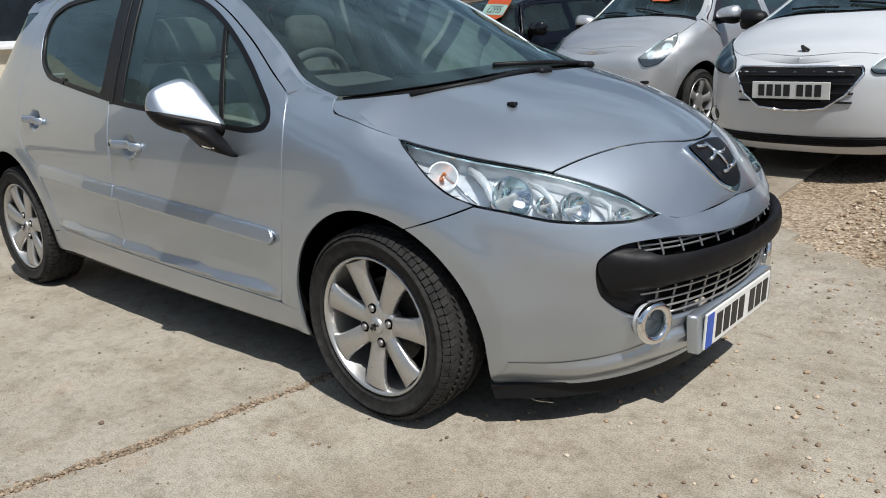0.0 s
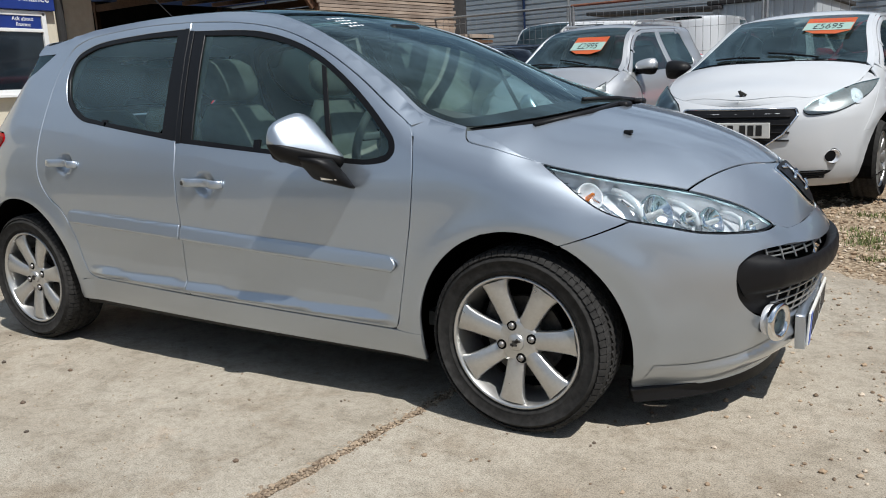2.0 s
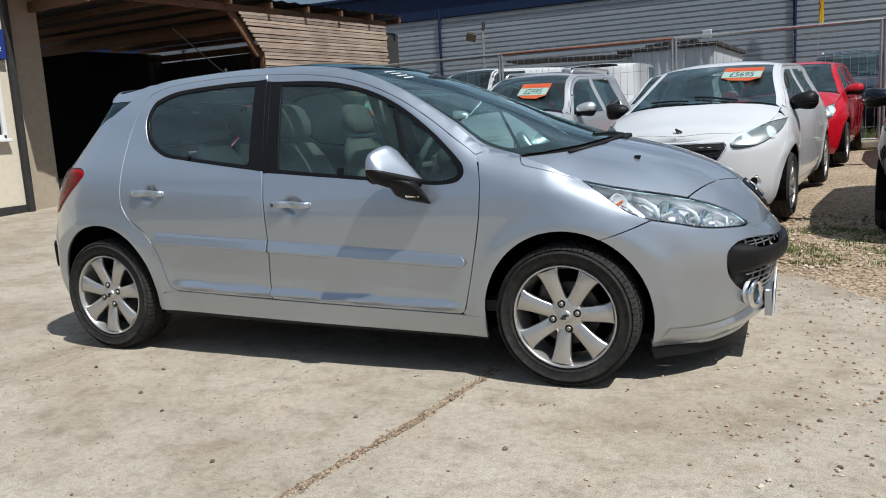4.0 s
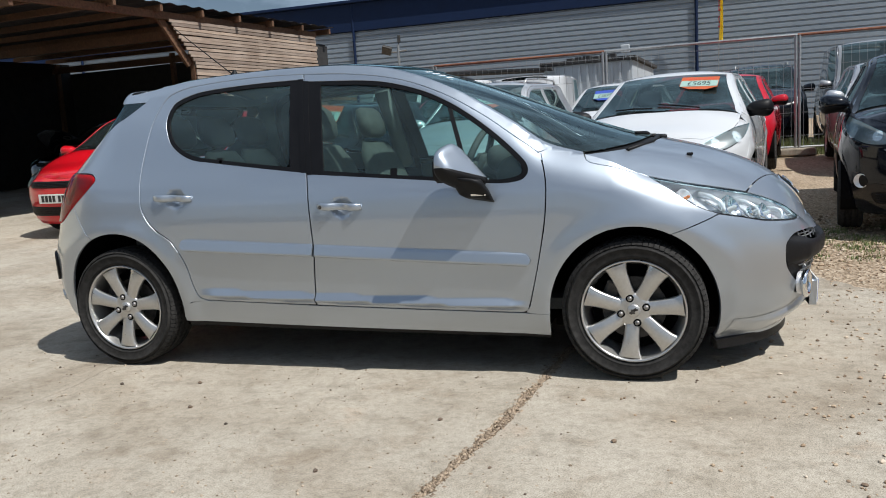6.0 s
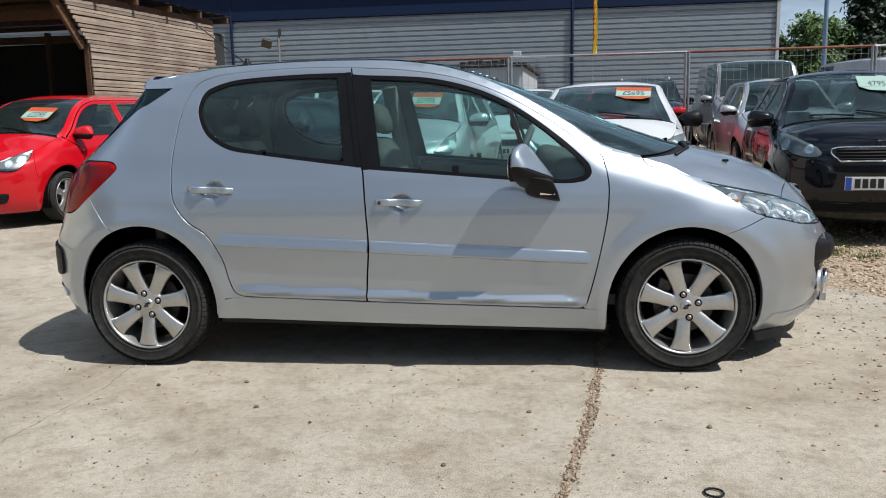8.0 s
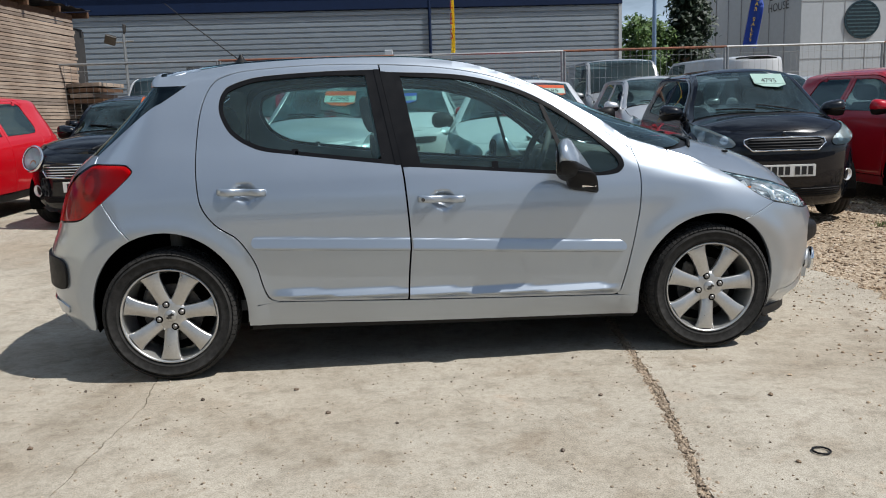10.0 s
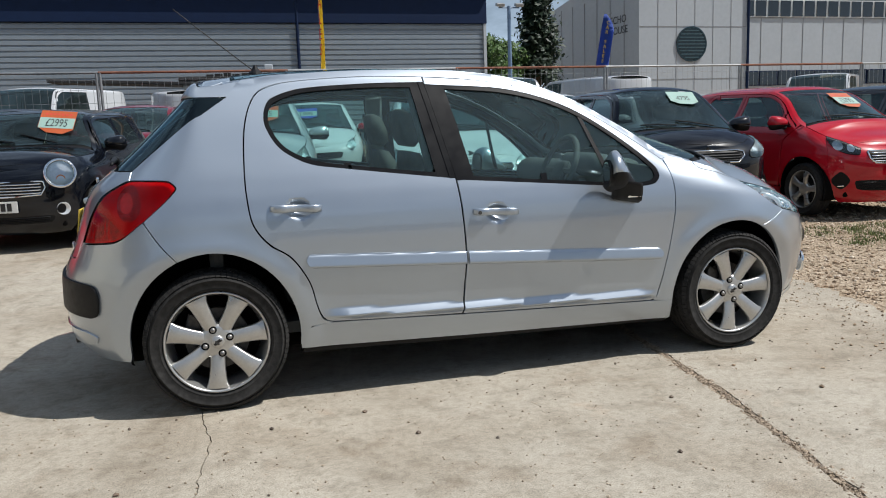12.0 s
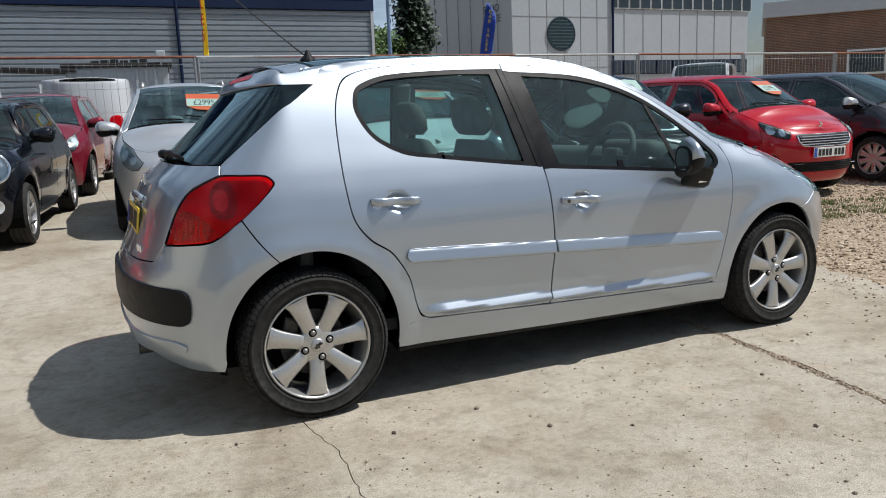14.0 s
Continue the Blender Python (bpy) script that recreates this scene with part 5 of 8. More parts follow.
    skin("bonnet", [panel(D, bon, 0.03, -1, 0, 0.006, (), (0.025, 0.04)), flank, mirrored(flank)], SILVER, root)
    for y in (-0.42, 0.42):
        p = D(2.78, -y / -float(np.interp(2.78, B.ex, B.ey)))
        bm = bmesh.new()
        block(bm, (0.028, 0.022, 0.012), (p[0], p[1], p[2] + 0.006), 0.004)
        part("washer_jet", bm, BLACK_PLASTIC, root)
    scr = outline([(1.44, 0.925, 1), (1.50, 0.5), (1.52, 0), (1.50, -0.5), (1.44, -0.925, 1), (1.62, -0.952), (1.87, -0.969), (2.29, -0.975), (2.345, -0.96), (2.43, -0.85), (2.51, -0.66), (2.575, -0.4), (2.605, 0), (2.575, 0.4), (2.51, 0.66), (2.43, 0.85), (2.345, 0.96), (2.29, 0.975), (1.87, 0.969), (1.62, 0.952)])
    skin("windscreen", [panel(D, scr, 0.04, -1, -0.004, 0, (), (0.04, 0.05))], GLASS_SCREEN, root, "curved windscreen reflecting the sky")
    band = with_hole(grown(scr, 0.0), np.array([(1.50 + (p[0] - 1.44) * 0.88, p[1] * 0.955) for p in scr]))
    skin("screen_border", [panel(D, band, 0.04, -1, -0.007, 0, (), (0.04, 0.05))], BLACK_GLOSS, root)
    cow = outline([(2.59, 0), (2.56, -0.4), (2.495, -0.66), (2.415, -0.85), (2.34, -0.955, 1), (2.375, -0.98, 1), (2.47, -0.87), (2.555, -0.68), (2.64, -0.43), (2.68, 0), (2.64, 0.43), (2.555, 0.68), (2.47, 0.87), (2.375, 0.98, 1), (2.34, 0.955, 1), (2.415, 0.85), (2.495, 0.66), (2.56, 0.4)])
    skin("cowl", [panel(D, cow, 0.04, -1, -0.014, 0, (), (0.03, 0.05))], BLACK_PLASTIC, root)
    # roof
    gr = outline([(0.16, 0.90, 1), (0.14, 0), (0.16, -0.90, 1), (1.42, -0.925, 1), (1.48, -0.5), (1.50, 0), (1.48, 0.5), (1.42, 0.925, 1)])
    skin("roof_glass_panel", [panel(D, gr, 0.05, -1, 0.002, 0.01, (), (0.05, 0.06))], GLASS_ROOF, root, "dark panoramic roof glass")
    x_end = float(B.ex[0]) + 0.001
    rb = outline([(0.095, 0.90, 1), (0.135, 0.88), (0.13, 0), (0.135, -0.88), (0.095, -0.90, 1), (0.05, -1, 1), (x_end, -1, 1), (x_end, 1, 1), (0.05, 1, 1)])
    skin("roof_rear", [panel(D, rb, 0.05, -1, 0, 0.01, (), (0.04, 0.06))], SILVER, root)

    # tail
    tail = outline([(-0.2105, 0.8245, 1), (-0.345, 0.751), (-0.50, 0.736), (-0.652, 0.730, 1), (-0.70, 0.69), (-0.74, 0.665), (sn, 0.650, 1), (sn, 0.305, 1), (-0.85, 0.300), (-0.68, 0.268), (-0.52, 0.238), (-0.345, 0.235, 1)] + arch(B, 0, 0.305, RX, RZ, 186, 112.8))
    pc = panel(W, tucked(tail), 0.03, 1, 0, 0.016, (sn,))
    skin("rear_bumper", [pc, mirrored(pc)], SILVER, root)
    ins = outline([(-0.445, 0.50), (-0.462, 0.552), (-0.52, 0.572), (sn, 0.590, 1), (sn, 0.455, 1), (-0.52, 0.430), (-0.462, 0.442)])
    pc = panel(W, ins, 0.03, 1, 0.012, 0.02, (sn,))
    skin("bumper_insert", [pc, mirrored(pc)], BLACK_PLASTIC, root, "black plastic bumper insert")
    low_in = outline([(-0.50, 0.345), (-0.60, 0.365), (sn, 0.37, 1), (sn, 0.300, 1), (-0.62, 0.305), (-0.52, 0.315)])
    pc = panel(W, low_in, 0.03, 1, 0.008, 0.012, (sn,))
    skin("bumper_crease", [pc, mirrored(pc)], SILVER, root)
    gate = outline([(sn, 0.656, 1), (-0.74, 0.671), (-0.705, 0.695), (-0.662, 0.735, 1), (-0.606, 0.82), (-0.497, 0.935), (-0.405, 0.972), (-0.314, 0.999, 1), (-0.316, 1.030, 1), (-0.7, 1.03), (sn, 1.03, 1)])
    pc = panel(W, tucked(gate), 0.03, 1, 0, 0.014, (sn,))
    gt = skin("tailgate", [pc, mirrored(pc)], SILVER, root)
    # Dark sheet behind the tailgate gap, in place of the shade there.
    side("tailgate_seal", tucked(outline([(-0.25, 0.975, 1), (-0.40, 0.975, 1), (-0.40, 1.06, 1), (-0.25, 1.06, 1)])), LINER, 0.03, -0.016, 0.0, (gt, gt))
    rw = outline([(sn, 1.036, 1), (-0.7, 1.036), (-0.318, 1.036, 1), (-0.115, 1.183), (0.10, 1.328, 1), (0.05, 1.34, 1), (sn, 1.34, 1)])
    rw = tucked(rw)
    pc = panel(W, rw, 0.04, 1, -0.002, 0, (sn,))
    skin("rear_window", [pc, mirrored(pc)], GLASS_REAR, gt, "dark tinted rear window")
    rw2 = np.array([(sn + (p[0] - sn) * 0.86, 1.08 + (p[1] - 1.036) * 0.80) for p in rw])
    pc = panel(W, with_hole(rw, rw2), 0.04, 1, -0.006, 0, (sn,))
    skin("window_border", [pc, mirrored(pc)], BLACK_GLOSS, gt)
    sp = outline([(sn, 1.335, 1), (-0.3, 1.335), (0.105, 1.325, 1), (0.16, 1.396, 1), (0.0, float(rail(0.0))), (-0.5, float(rail(-0.5))), (sn, float(rail(sn)), 1)])

    def spoiler(s, v):
        s, v = np.broadcast_arrays(np.asarray(s, float), np.asarray(v, float))
        k = np.clip((0.12 - s) / 0.35, 0, 1)
        k = (k * k * (3 - 2 * k))[..., None]
        a, d = W(s, 1.335 + 0 * s), W(s, rail(s))
        b, c = a + k * np.array([-0.022, 0, 0.0]), d + k * np.array([-0.030, 0, 0.012])
        v = v[..., None]
        return a * (1 - v) ** 3 + 3 * b * v * (1 - v) ** 2 + 3 * c * v * v * (1 - v) + d * v ** 3
    pc = panel(spoiler, np.array([(sn, 0.0), (0.106, 0.0), (0.172, 1.0), (sn, 1.0)]), 0.03, 1, 0.0, 0.0, (sn,), (0.04, 0.06))
    skin("spoiler", [pc, mirrored(pc)], SILVER, gt)
    pc = panel(spoiler, np.array([(sn, 0.50), (sn + 0.2, 0.50), (sn + 0.2, 0.68), (sn, 0.68)]), 0.03, 1, 0.002, 0.0, (sn,), (0.04, 0.06))
    skin("brake_light", [pc, mirrored(pc)], RED_LENS, gt)
    lampr = outline([(-0.072, 0.962), (-0.10, 0.987), (-0.2, 0.993), (-0.306, 0.994), (-0.40, 0.966), (-0.492, 0.929), (-0.56, 0.87), (-0.602, 0.815), (-0.650, 0.736, 1), (-0.50, 0.741), (-0.345, 0.757), (-0.210, 0.827), (-0.133, 0.885), (-0.084, 0.935)])
    lampr = tucked(lampr)
    tl = side("tail_lamp", grown(lampr, -0.002), LENS_RED, 0.02, 0.006, 0.02, None, "red tail lamp with a clear coat")
    side("lamp_core", grown(lampr, -0.003), RED_LENS, 0.02, -0.004, 0.0, tl)
    ell = lambda s, z, rx, rz: np.array([(s + rx * math.cos(a), z + rz * math.sin(a) - 0.25 * rx * math.cos(a)) for a in np.linspace(0, 2 * math.pi, 24, endpoint=False)])
    side("lamp_ring", ell(-0.335, 0.905, 0.088, 0.072), DEEP_RED, 0.02, -0.0025, 0, tl, "dark red ring round the bulb")
    side("lamp_bowl", ell(-0.345, 0.905, 0.048, 0.040), BRIGHT_LENS, 0.02, -0.001, 0, tl)
    low_cell = tucked(outline([(-0.30, 0.772, 1), (-0.42, 0.842), (-0.50, 0.866), (-0.565, 0.850), (-0.625, 0.762, 1), (-0.50, 0.752), (-0.40, 0.756)]))
    side("reversing_lamp", low_cell, DEEP_RED, 0.02, -0.002, 0, tl, "dark red fluted lower lens")
    for i in range(6):
        s0 = -0.405 - 0.031 * i
        side("lens_flute", tucked(outline([(s0, 0.765, 1), (s0 - 0.016, 0.766, 1), (s0 - 0.014, 0.842 - 0.005 * i, 1), (s0 - 0.002, 0.842 - 0.005 * i, 1)])), REFLECTOR_PINK if i in (2, 3) else RED_LENS, 0.02, -0.001, 0, tl)
    plate(root, (float(W(sn, 0.80)[0]) - 0.004, 0, 0.80), Matrix.Rotation(radians(-90), 4, "Z") @ Matrix.Rotation(radians(-8), 4, "X"), True)
    bm = bmesh.new()
    pz = 1.045
    on_glass = lambda y, z, d: Vector(W(B.at_y(y, z, False), z)) + Vector(normal_at(W, B.at_y(y, z, False), z)) * d
    hub = on_glass(0.02, pz, 0.03)
    tube(bm, [on_glass(0.02, pz, -0.01), hub, on_glass(0.16, pz + 0.01, 0.028), on_glass(0.30, pz + 0.005, 0.022), on_glass(0.42, pz - 0.002, 0.02)], 0.018, 8, 0.007)
    block(bm, (0.045, 0.09, 0.04), hub, 0.016)
    part("rear_wiper", fixed(bm), BLACK_PLASTIC, gt, "", True)
    for y, w in ((0.335, 0.018), (0.36, 0.018), (0.385, 0.014)):
        bm = bmesh.new()
        block(bm, (0.006, w, 0.032), on_glass(y, 0.70, 0.003), 0.002)
        part("badge_bar", bm, CHROME, gt)
    bm = bmesh.new()
    for sz, at, t in (((0.012, 0.02, 0.075), (0, 0, 0), 0.4), ((0.012, 0.06, 0.018), (0, 0.012, 0.012), -0.5), ((0.012, 0.05, 0.015), (0, -0.01, -0.018), 0.5)):
        block(bm, sz, Vector(at) + on_glass(0.001, 0.95, 0.004), 0.003, Matrix.Rotation(t, 4, "X"))
    part("tailgate_emblem", bm, CHROME, gt)
    bm = bmesh.new()
    block(bm, (0.03, 0.34, 0.03), on_glass(0.001, 0.885, 0.006), 0.01)
    part("tailgate_handle", bm, SILVER, gt)
    bm = bmesh.new()
    revolve(bm, [(0.024, -0.07), (0.024, 0.10), (0.020, 0.10), (0.020, -0.07)], 20, "X", (-0.565, -0.30, 0.262), True)
    part("exhaust_pipe", fixed(bm), DARK_METAL, root, "", True)
    bm = bmesh.new()
    tube(bm, [(0.30, 0, 1.475), (0.26, 0, 1.50), (0.215, 0, 1.535), (0.0, 0, 1.71), (-0.10, 0, 1.795)], 0.0045, 6, 0.002)
    revolve(bm, [(0.045, -0.006), (0.036, 0.014), (0.018, 0.032), (0.007, 0.055)], 16, "Z", (0.275, 0, 1.468))
    part("aerial", fixed(bm), BLACK_PLASTIC, root, "thin black whip aerial")

    # headlamps
    hl = outline([(2.684, 0.858, 1), (2.9, 0.811), (3.14, 0.761), (3.30, 0.698), (3.388, 0.640, 1), (3.259, 0.637), (3.072, 0.652), (2.955, 0.677), (2.858, 0.697), (2.795, 0.724), (2.745, 0.768), (2.706, 0.82)])
    pl = panel(W, grown(hl, -0.003), 0.025, 1, 0.001, 0.012)
    rim = panel(W, hl, 0.03, 1, -0.002, 0.058)
    rim = (rim[0], [f for f in rim[1] if len(f) == 4 and f[1] == f[0] + 1 and f[2] == f[0] + 2 and f[3] == f[0] + 3], rim[2])
    back = panel(W, hl, 0.03, 1, -0.060, 0)
    for sg in (1, -1):
        f = Vector((1, sg, 1))
        fl = (lambda p: p) if sg > 0 else mirrored
        h = skin("headlamp", [fl(pl)], LENS, root, "clear swept-back headlamp")
        skin("lamp_housing", [fl(back), fl(rim)], REFLECTOR, h)
        for s, z, r, mat, dp in ((2.80, 0.785, 0.040, REFLECTOR, 0.022), (2.99, 0.730, 0.056, CHROME, 0.024), (3.165, 0.692, 0.042, CHROME, 0.022), (3.075, 0.70, 0.022, CHROME, 0.02), (3.30, 0.660, 0.018, CHROME, 0.015)):
            n = Vector(normal_at(W, s, z))
            d = (n * 1.0 + Vector((0.7, -0.05, 0.05))).normalized()
            p = Vector(W(s, z)) - n * (0.034 if r > 0.03 else 0.024)
            bm = bmesh.new()
            bowl(bm, p * f, d * f, r, dp)
            part("lamp_bowl", fixed(bm), mat, h, "", True)
            bm = bmesh.new()
            q = p - d * (dp * 0.5)
            revolve(bm, [(0.001, 0.03), (r * 0.16, 0.024), (r * 0.2, 0.0), (r * 0.2, -0.02)], 12, "Z")
            bmesh.ops.transform(bm, matrix=Matrix.Translation(q * f) @ (d * f).to_track_quat("Z", "Y").to_matrix().to_4x4(), verts=bm.verts)
            part("bulb", fixed(bm), AMBER if r == 0.040 else GLASS_BULB, h, "", True)
        for s, w in ((2.905, 0.012), (3.075, 0.009), (3.235, 0.008)):
            lo, hi = float(np.interp(s, [2.70, 2.858, 2.955, 3.072, 3.259, 3.388], [0.83, 0.697, 0.677, 0.652, 0.637, 0.640])), float(np.interp(s, [2.684, 2.9, 3.14, 3.30, 3.388], [0.858, 0.811, 0.761, 0.698, 0.640]))
            bm = bmesh.new()
            tube(bm, [(Vector(W(s + 0.02 * math.sin(3.1 * t), lo + (hi - lo) * t)) - Vector(normal_at(W, s, lo + (hi - lo) * t)) * (0.045 - 0.028 * math.sin(3.1 * t))) * f for t in (0.05, 0.25, 0.5, 0.75, 0.95)], w, 8)
            part("lamp_divider", fixed(bm), REFLECTOR, h, "", True)
        for i in range(5):
            s = 2.76 + 0.105 * i
            lo, hi = float(np.interp(s, [2.70, 2.858, 2.955, 3.072, 3.259, 3.388], [0.83, 0.697, 0.677, 0.652, 0.637, 0.640])), float(np.interp(s, [2.684, 2.9, 3.14, 3.30, 3.388], [0.858, 0.811, 0.761, 0.698, 0.640]))
            bm = bmesh.new()
            tube(bm, [(Vector(W(s - 0.05 * t, lo + (hi - lo) * t)) - Vector(normal_at(W, s, lo + (hi - lo) * t)) * 0.056) * f for t in (0.1, 0.5, 0.92)], 0.005, 6)
            part("reflector_flute", fixed(bm), CHROME, h, "", True)
        seal = with_hole(grown(hl, 0.002), grown(hl, -0.0035))
        pc = panel(W, seal, 0.03, 1, -0.003, 0.0)
        skin("lamp_seal", [fl(pc)], BLACK_GLOSS, h, "thin black seal")

    # grille, bar, plate, fog lamps
    op = outline([(sm, 0.640, 1), (3.60, 0.630), (3.47, 0.612), (3.33, 0.606), (3.21, 0.59), (3.15, 0.55), (3.135, 0.50), (3.15, 0.44), (3.21, 0.385), (3.30, 0.345), (3.40, 0.325), (sm, 0.315, 1)])
    pc = panel(W, op, 0.04, 1, -0.055, 0, (sm,))
    gr = skin("grille_recess", [pc, mirrored(pc)], LINER, root)

    def strip(z, s0, out=-0.014, r=0.0045, bend=0.0):
        a = [Vector(W(s, z + bend * (s - sm) ** 2)) + Vector(normal_at(W, s, z)) * out for s in np.linspace(s0, sm - 0.001, 14)]
        return a + [Vector((v.x, -v.y, v.z)) for v in a[::-1]]
    for z, s0 in ((0.568, 3.30), (0.553, 3.24), (0.425, 3.30), (0.398, 3.33), (0.372, 3.36), (0.348, 3.42)):
        bm = bmesh.new()
        tube(bm, strip(z, s0, -0.02 if z > 0.5 else -0.014), 0.0032, 6)
        part("grille_bar", fixed(bm), ALLOY if z < 0.5 else PALE_METAL, gr, "", True)
    for z0, z1, first in ((0.335, 0.435, 3.36), (0.535, 0.592, 3.30)):
        for s in np.linspace(first, sm, 7)[:-1]:
            for sg in (1, -1):
                f = Vector((1, sg, 1))
                bm = bmesh.new()
                tube(bm, [(Vector(W(s, z)) + Vector(normal_at(W, s, z)) * -0.016) * f for z in (z0, (z0 + z1) / 2, z1)], 0.0035, 6)
                part("grille_rib", fixed(bm), PALE_METAL, gr)
    bar = outline([(3.165, 0.50), (3.175, 0.545), (3.22, 0.566), (3.29, 0.560), (3.36, 0.540), (sm, 0.535, 1), (sm, 0.440, 1), (3.42, 0.440), (3.30, 0.425), (3.21, 0.435)])

    def swollen(s, z):
        p = W(s, z)
        k = np.clip((np.asarray(s) - 3.17) / 0.16, 0, 1)
        m = np.clip((np.asarray(z) - 0.44) / 0.12, 0, 1)
        n = np.stack([normal_at(W, float(a), 0.5) for a in np.ravel(s)]).reshape(p.shape)
        return p + n * (0.040 * k * (1 - (2 * m - 1) ** 4) - 0.016)[..., None]
    pc = panel(swollen, bar, 0.02, 1, 0, 0.04, (sm,), (0.03, 0.012))
    skin("bumper_bar", [pc, mirrored(pc)], BLACK_PLASTIC, root, "thick black plastic bumper bar")
    side_in = outline([(3.150, 0.50), (3.162, 0.545), (3.21, 0.575), (3.30, 0.585), (3.34, 0.56), (3.36, 0.45), (3.40, 0.345), (3.34, 0.348), (3.24, 0.385), (3.17, 0.44)])
    side("grille_cheek", side_in, BLACK_PLASTIC, 0.03, -0.022, 0.03)
    hold = outline([(3.485, 0.215), (3.480, 0.325), (3.495, 0.333), (sm, 0.334, 1), (sm, 0.210, 1), (3.50, 0.211)])
    pc = panel(lambda s, z: W(s, z) * np.array([0, 1, 1.0]) + np.array([3.322, 0, 0]), hold, 0.03, 1, 0, 0.03, (sm,))
    skin("plate_holder", [pc, mirrored(pc)], SILVER, root)
    plate(root, (3.328, 0, 0.272), Matrix.Rotation(radians(90), 4, "Z") @ Matrix.Rotation(radians(3), 4, "X"))
    for sg in (1, -1):
        f = Vector((1, sg, 1))
        p = Vector(W(3.335, 0.345))
        d = Vector((0.9, -0.32, 0.0))
        bm = bmesh.new()
        ring_tube(bm, (p + d * 0.025) * f, d * f, 0.050, 0.013)
        fo = part("fog_lamp", fixed(bm), CHROME, root, "fog lamp in a chrome ring", True)
        bm = bmesh.new()
        bowl(bm, (p + d * 0.012) * f, d * f, 0.046, 0.03)
        part("fog_bowl", fixed(bm), REFLECTOR, fo, "", True)
        bm = bmesh.new()
        revolve(bm, [(0.001, 0.012), (0.026, 0.008), (0.044, 0)], 24, "Z")
        bmesh.ops.transform(bm, matrix=Matrix.Translation((p + d * 0.016) * f) @ (d * f).to_track_quat("Z", "Y").to_matrix().to_4x4(), verts=bm.verts)
        part("fog_lens", fixed(bm), LENS, fo, "", True)
    rise_of = curve((2.9, 0.242), (3.05, 0.234), (3.2, 0.242), (3.35, 0.266), (3.46, 0.302), (3.75, 0.302))

    def stepped(s, z):
        k, m = np.clip((rise_of(s) - np.asarray(z)) / 0.026, 0, 1), np.clip((np.asarray(s) - 2.94) / 0.30, 0, 1)
        k = k * k * (3 - 2 * k) * m * m * (3 - 2 * m)
        p = W(s, z)
        n = np.stack([normal_at(W, float(a), 0.26) for a in np.ravel(s)]).reshape(p.shape)
        return p + n * (0.001 + 0.019 * k)[..., None]
    low = outline([(2.915, 0.150, 1), (2.925, 0.241, 1)] + [(v, float(rise_of(v))) for v in np.linspace(3.0, 3.44, 8)] + [(3.47, 0.301, 1), (sm, 0.300, 1), (sm, 0.150, 1), (3.3, 0.149)])
    pc = panel(stepped, low, 0.03, 1, 0, 0.0, (sm,), (0.03, 0.008))
    skin("bumper_step", [pc, mirrored(pc)], SILVER, root)
    # emblem on the nose
    ye = lambda x: -float(np.interp(x, B.ex, B.ey))
    half = [(3.186, 0.125), (3.205, 0.125), (3.245, 0.110), (3.278, 0.078), (3.294, 0.036)]
    e0 = outline([(x, y / ye(x)) if k else (x, y / ye(x), 1) for k, (x, y) in enumerate(half)] + [(3.300, 0)] + [(x, -y / ye(x)) if x > 3.19 else (x, -y / ye(x), 1) for x, y in half[::-1]])
    em = skin("emblem", [panel(D, e0, 0.02, -1, 0.005, 0.006, (), (0.012, 0.06))], CHROME, root, "dark emblem shield with a chrome edge")
    e1 = np.array([(3.190 + (p[0] - 3.186) * 0.90, p[1] * 0.86) for p in e0])
    skin("emblem_field", [panel(D, e1, 0.02, -1, 0.0075, 0, (), (0.012, 0.06))], BLACK_GLOSS, em)
    bm = bmesh.new()
    for a, b in (((3.200, 0.07), (3.268, -0.05)), ((3.205, 0.06), (3.200, 0.20)), ((3.225, 0.03), (3.238, 0.20)), ((3.232, 0.0), (3.225, -0.16)), ((3.262, -0.03), (3.268, 0.14)), ((3.264, -0.05), (3.255, -0.22))):
        tube(bm, [Vector(D(*a)) + Vector((0.008, 0, 0.008)), Vector(D((a[0] + b[0]) / 2 + 0.004, (a[1] + b[1]) / 2)) + Vector((0.010, 0, 0.009)), Vector(D(*b)) + Vector((0.008, 0, 0.008))], 0.006, 6)
    part("emblem_figure", fixed(bm), CHROME, em, "", True)

    # wipers, mirrors
    for pts in (((2.565, 0.40), (2.56, 0.1), (2.52, -0.25)), ((2.62, -0.10), (2.60, -0.45), (2.50, -0.78))):
        bm = bmesh.new()
        line = [Vector(D(x, -e)) + Vector((0.018, 0, -0.004)) for x, e in pts]
        tube(bm, line, 0.012, 8, 0.008)
        block(bm, (0.06, 0.07, 0.026), line[0] + Vector((0.012, 0, -0.004)), 0.012)
        part("wiper", fixed(bm), BLACK_PLASTIC, root, "", True)
    for sg in (-1, 1):
        mm = swept_mirror(root, sg)
        bm = bmesh.new()
        rings = []
        for x, y, z, a, b in ((1.862, 0.935, 0.900, 0.078, 0.050), (1.876, 0.924, 0.878, 0.076, 0.046), (1.892, 0.900, 0.848, 0.074, 0.040), (1.902, 0.876, 0.812, 0.074, 0.034), (1.912, 0.852, 0.796, 0.064, 0.02)):
            rings.append([bm.verts.new((x + a * math.copysign(abs(math.cos(t)) ** 0.6, math.cos(t)), sg * (y + b * math.copysign(abs(math.sin(t)) ** 0.6, math.sin(t))), z - 0.2 * a * math.cos(t))) for t in np.linspace(0, 2 * math.pi, 12, endpoint=False)])
        for a, b in zip(rings, rings[1:]):
            for k in range(12):
                bm.faces.new((a[k], a[(k + 1) % 12], b[(k + 1) % 12], b[k]))
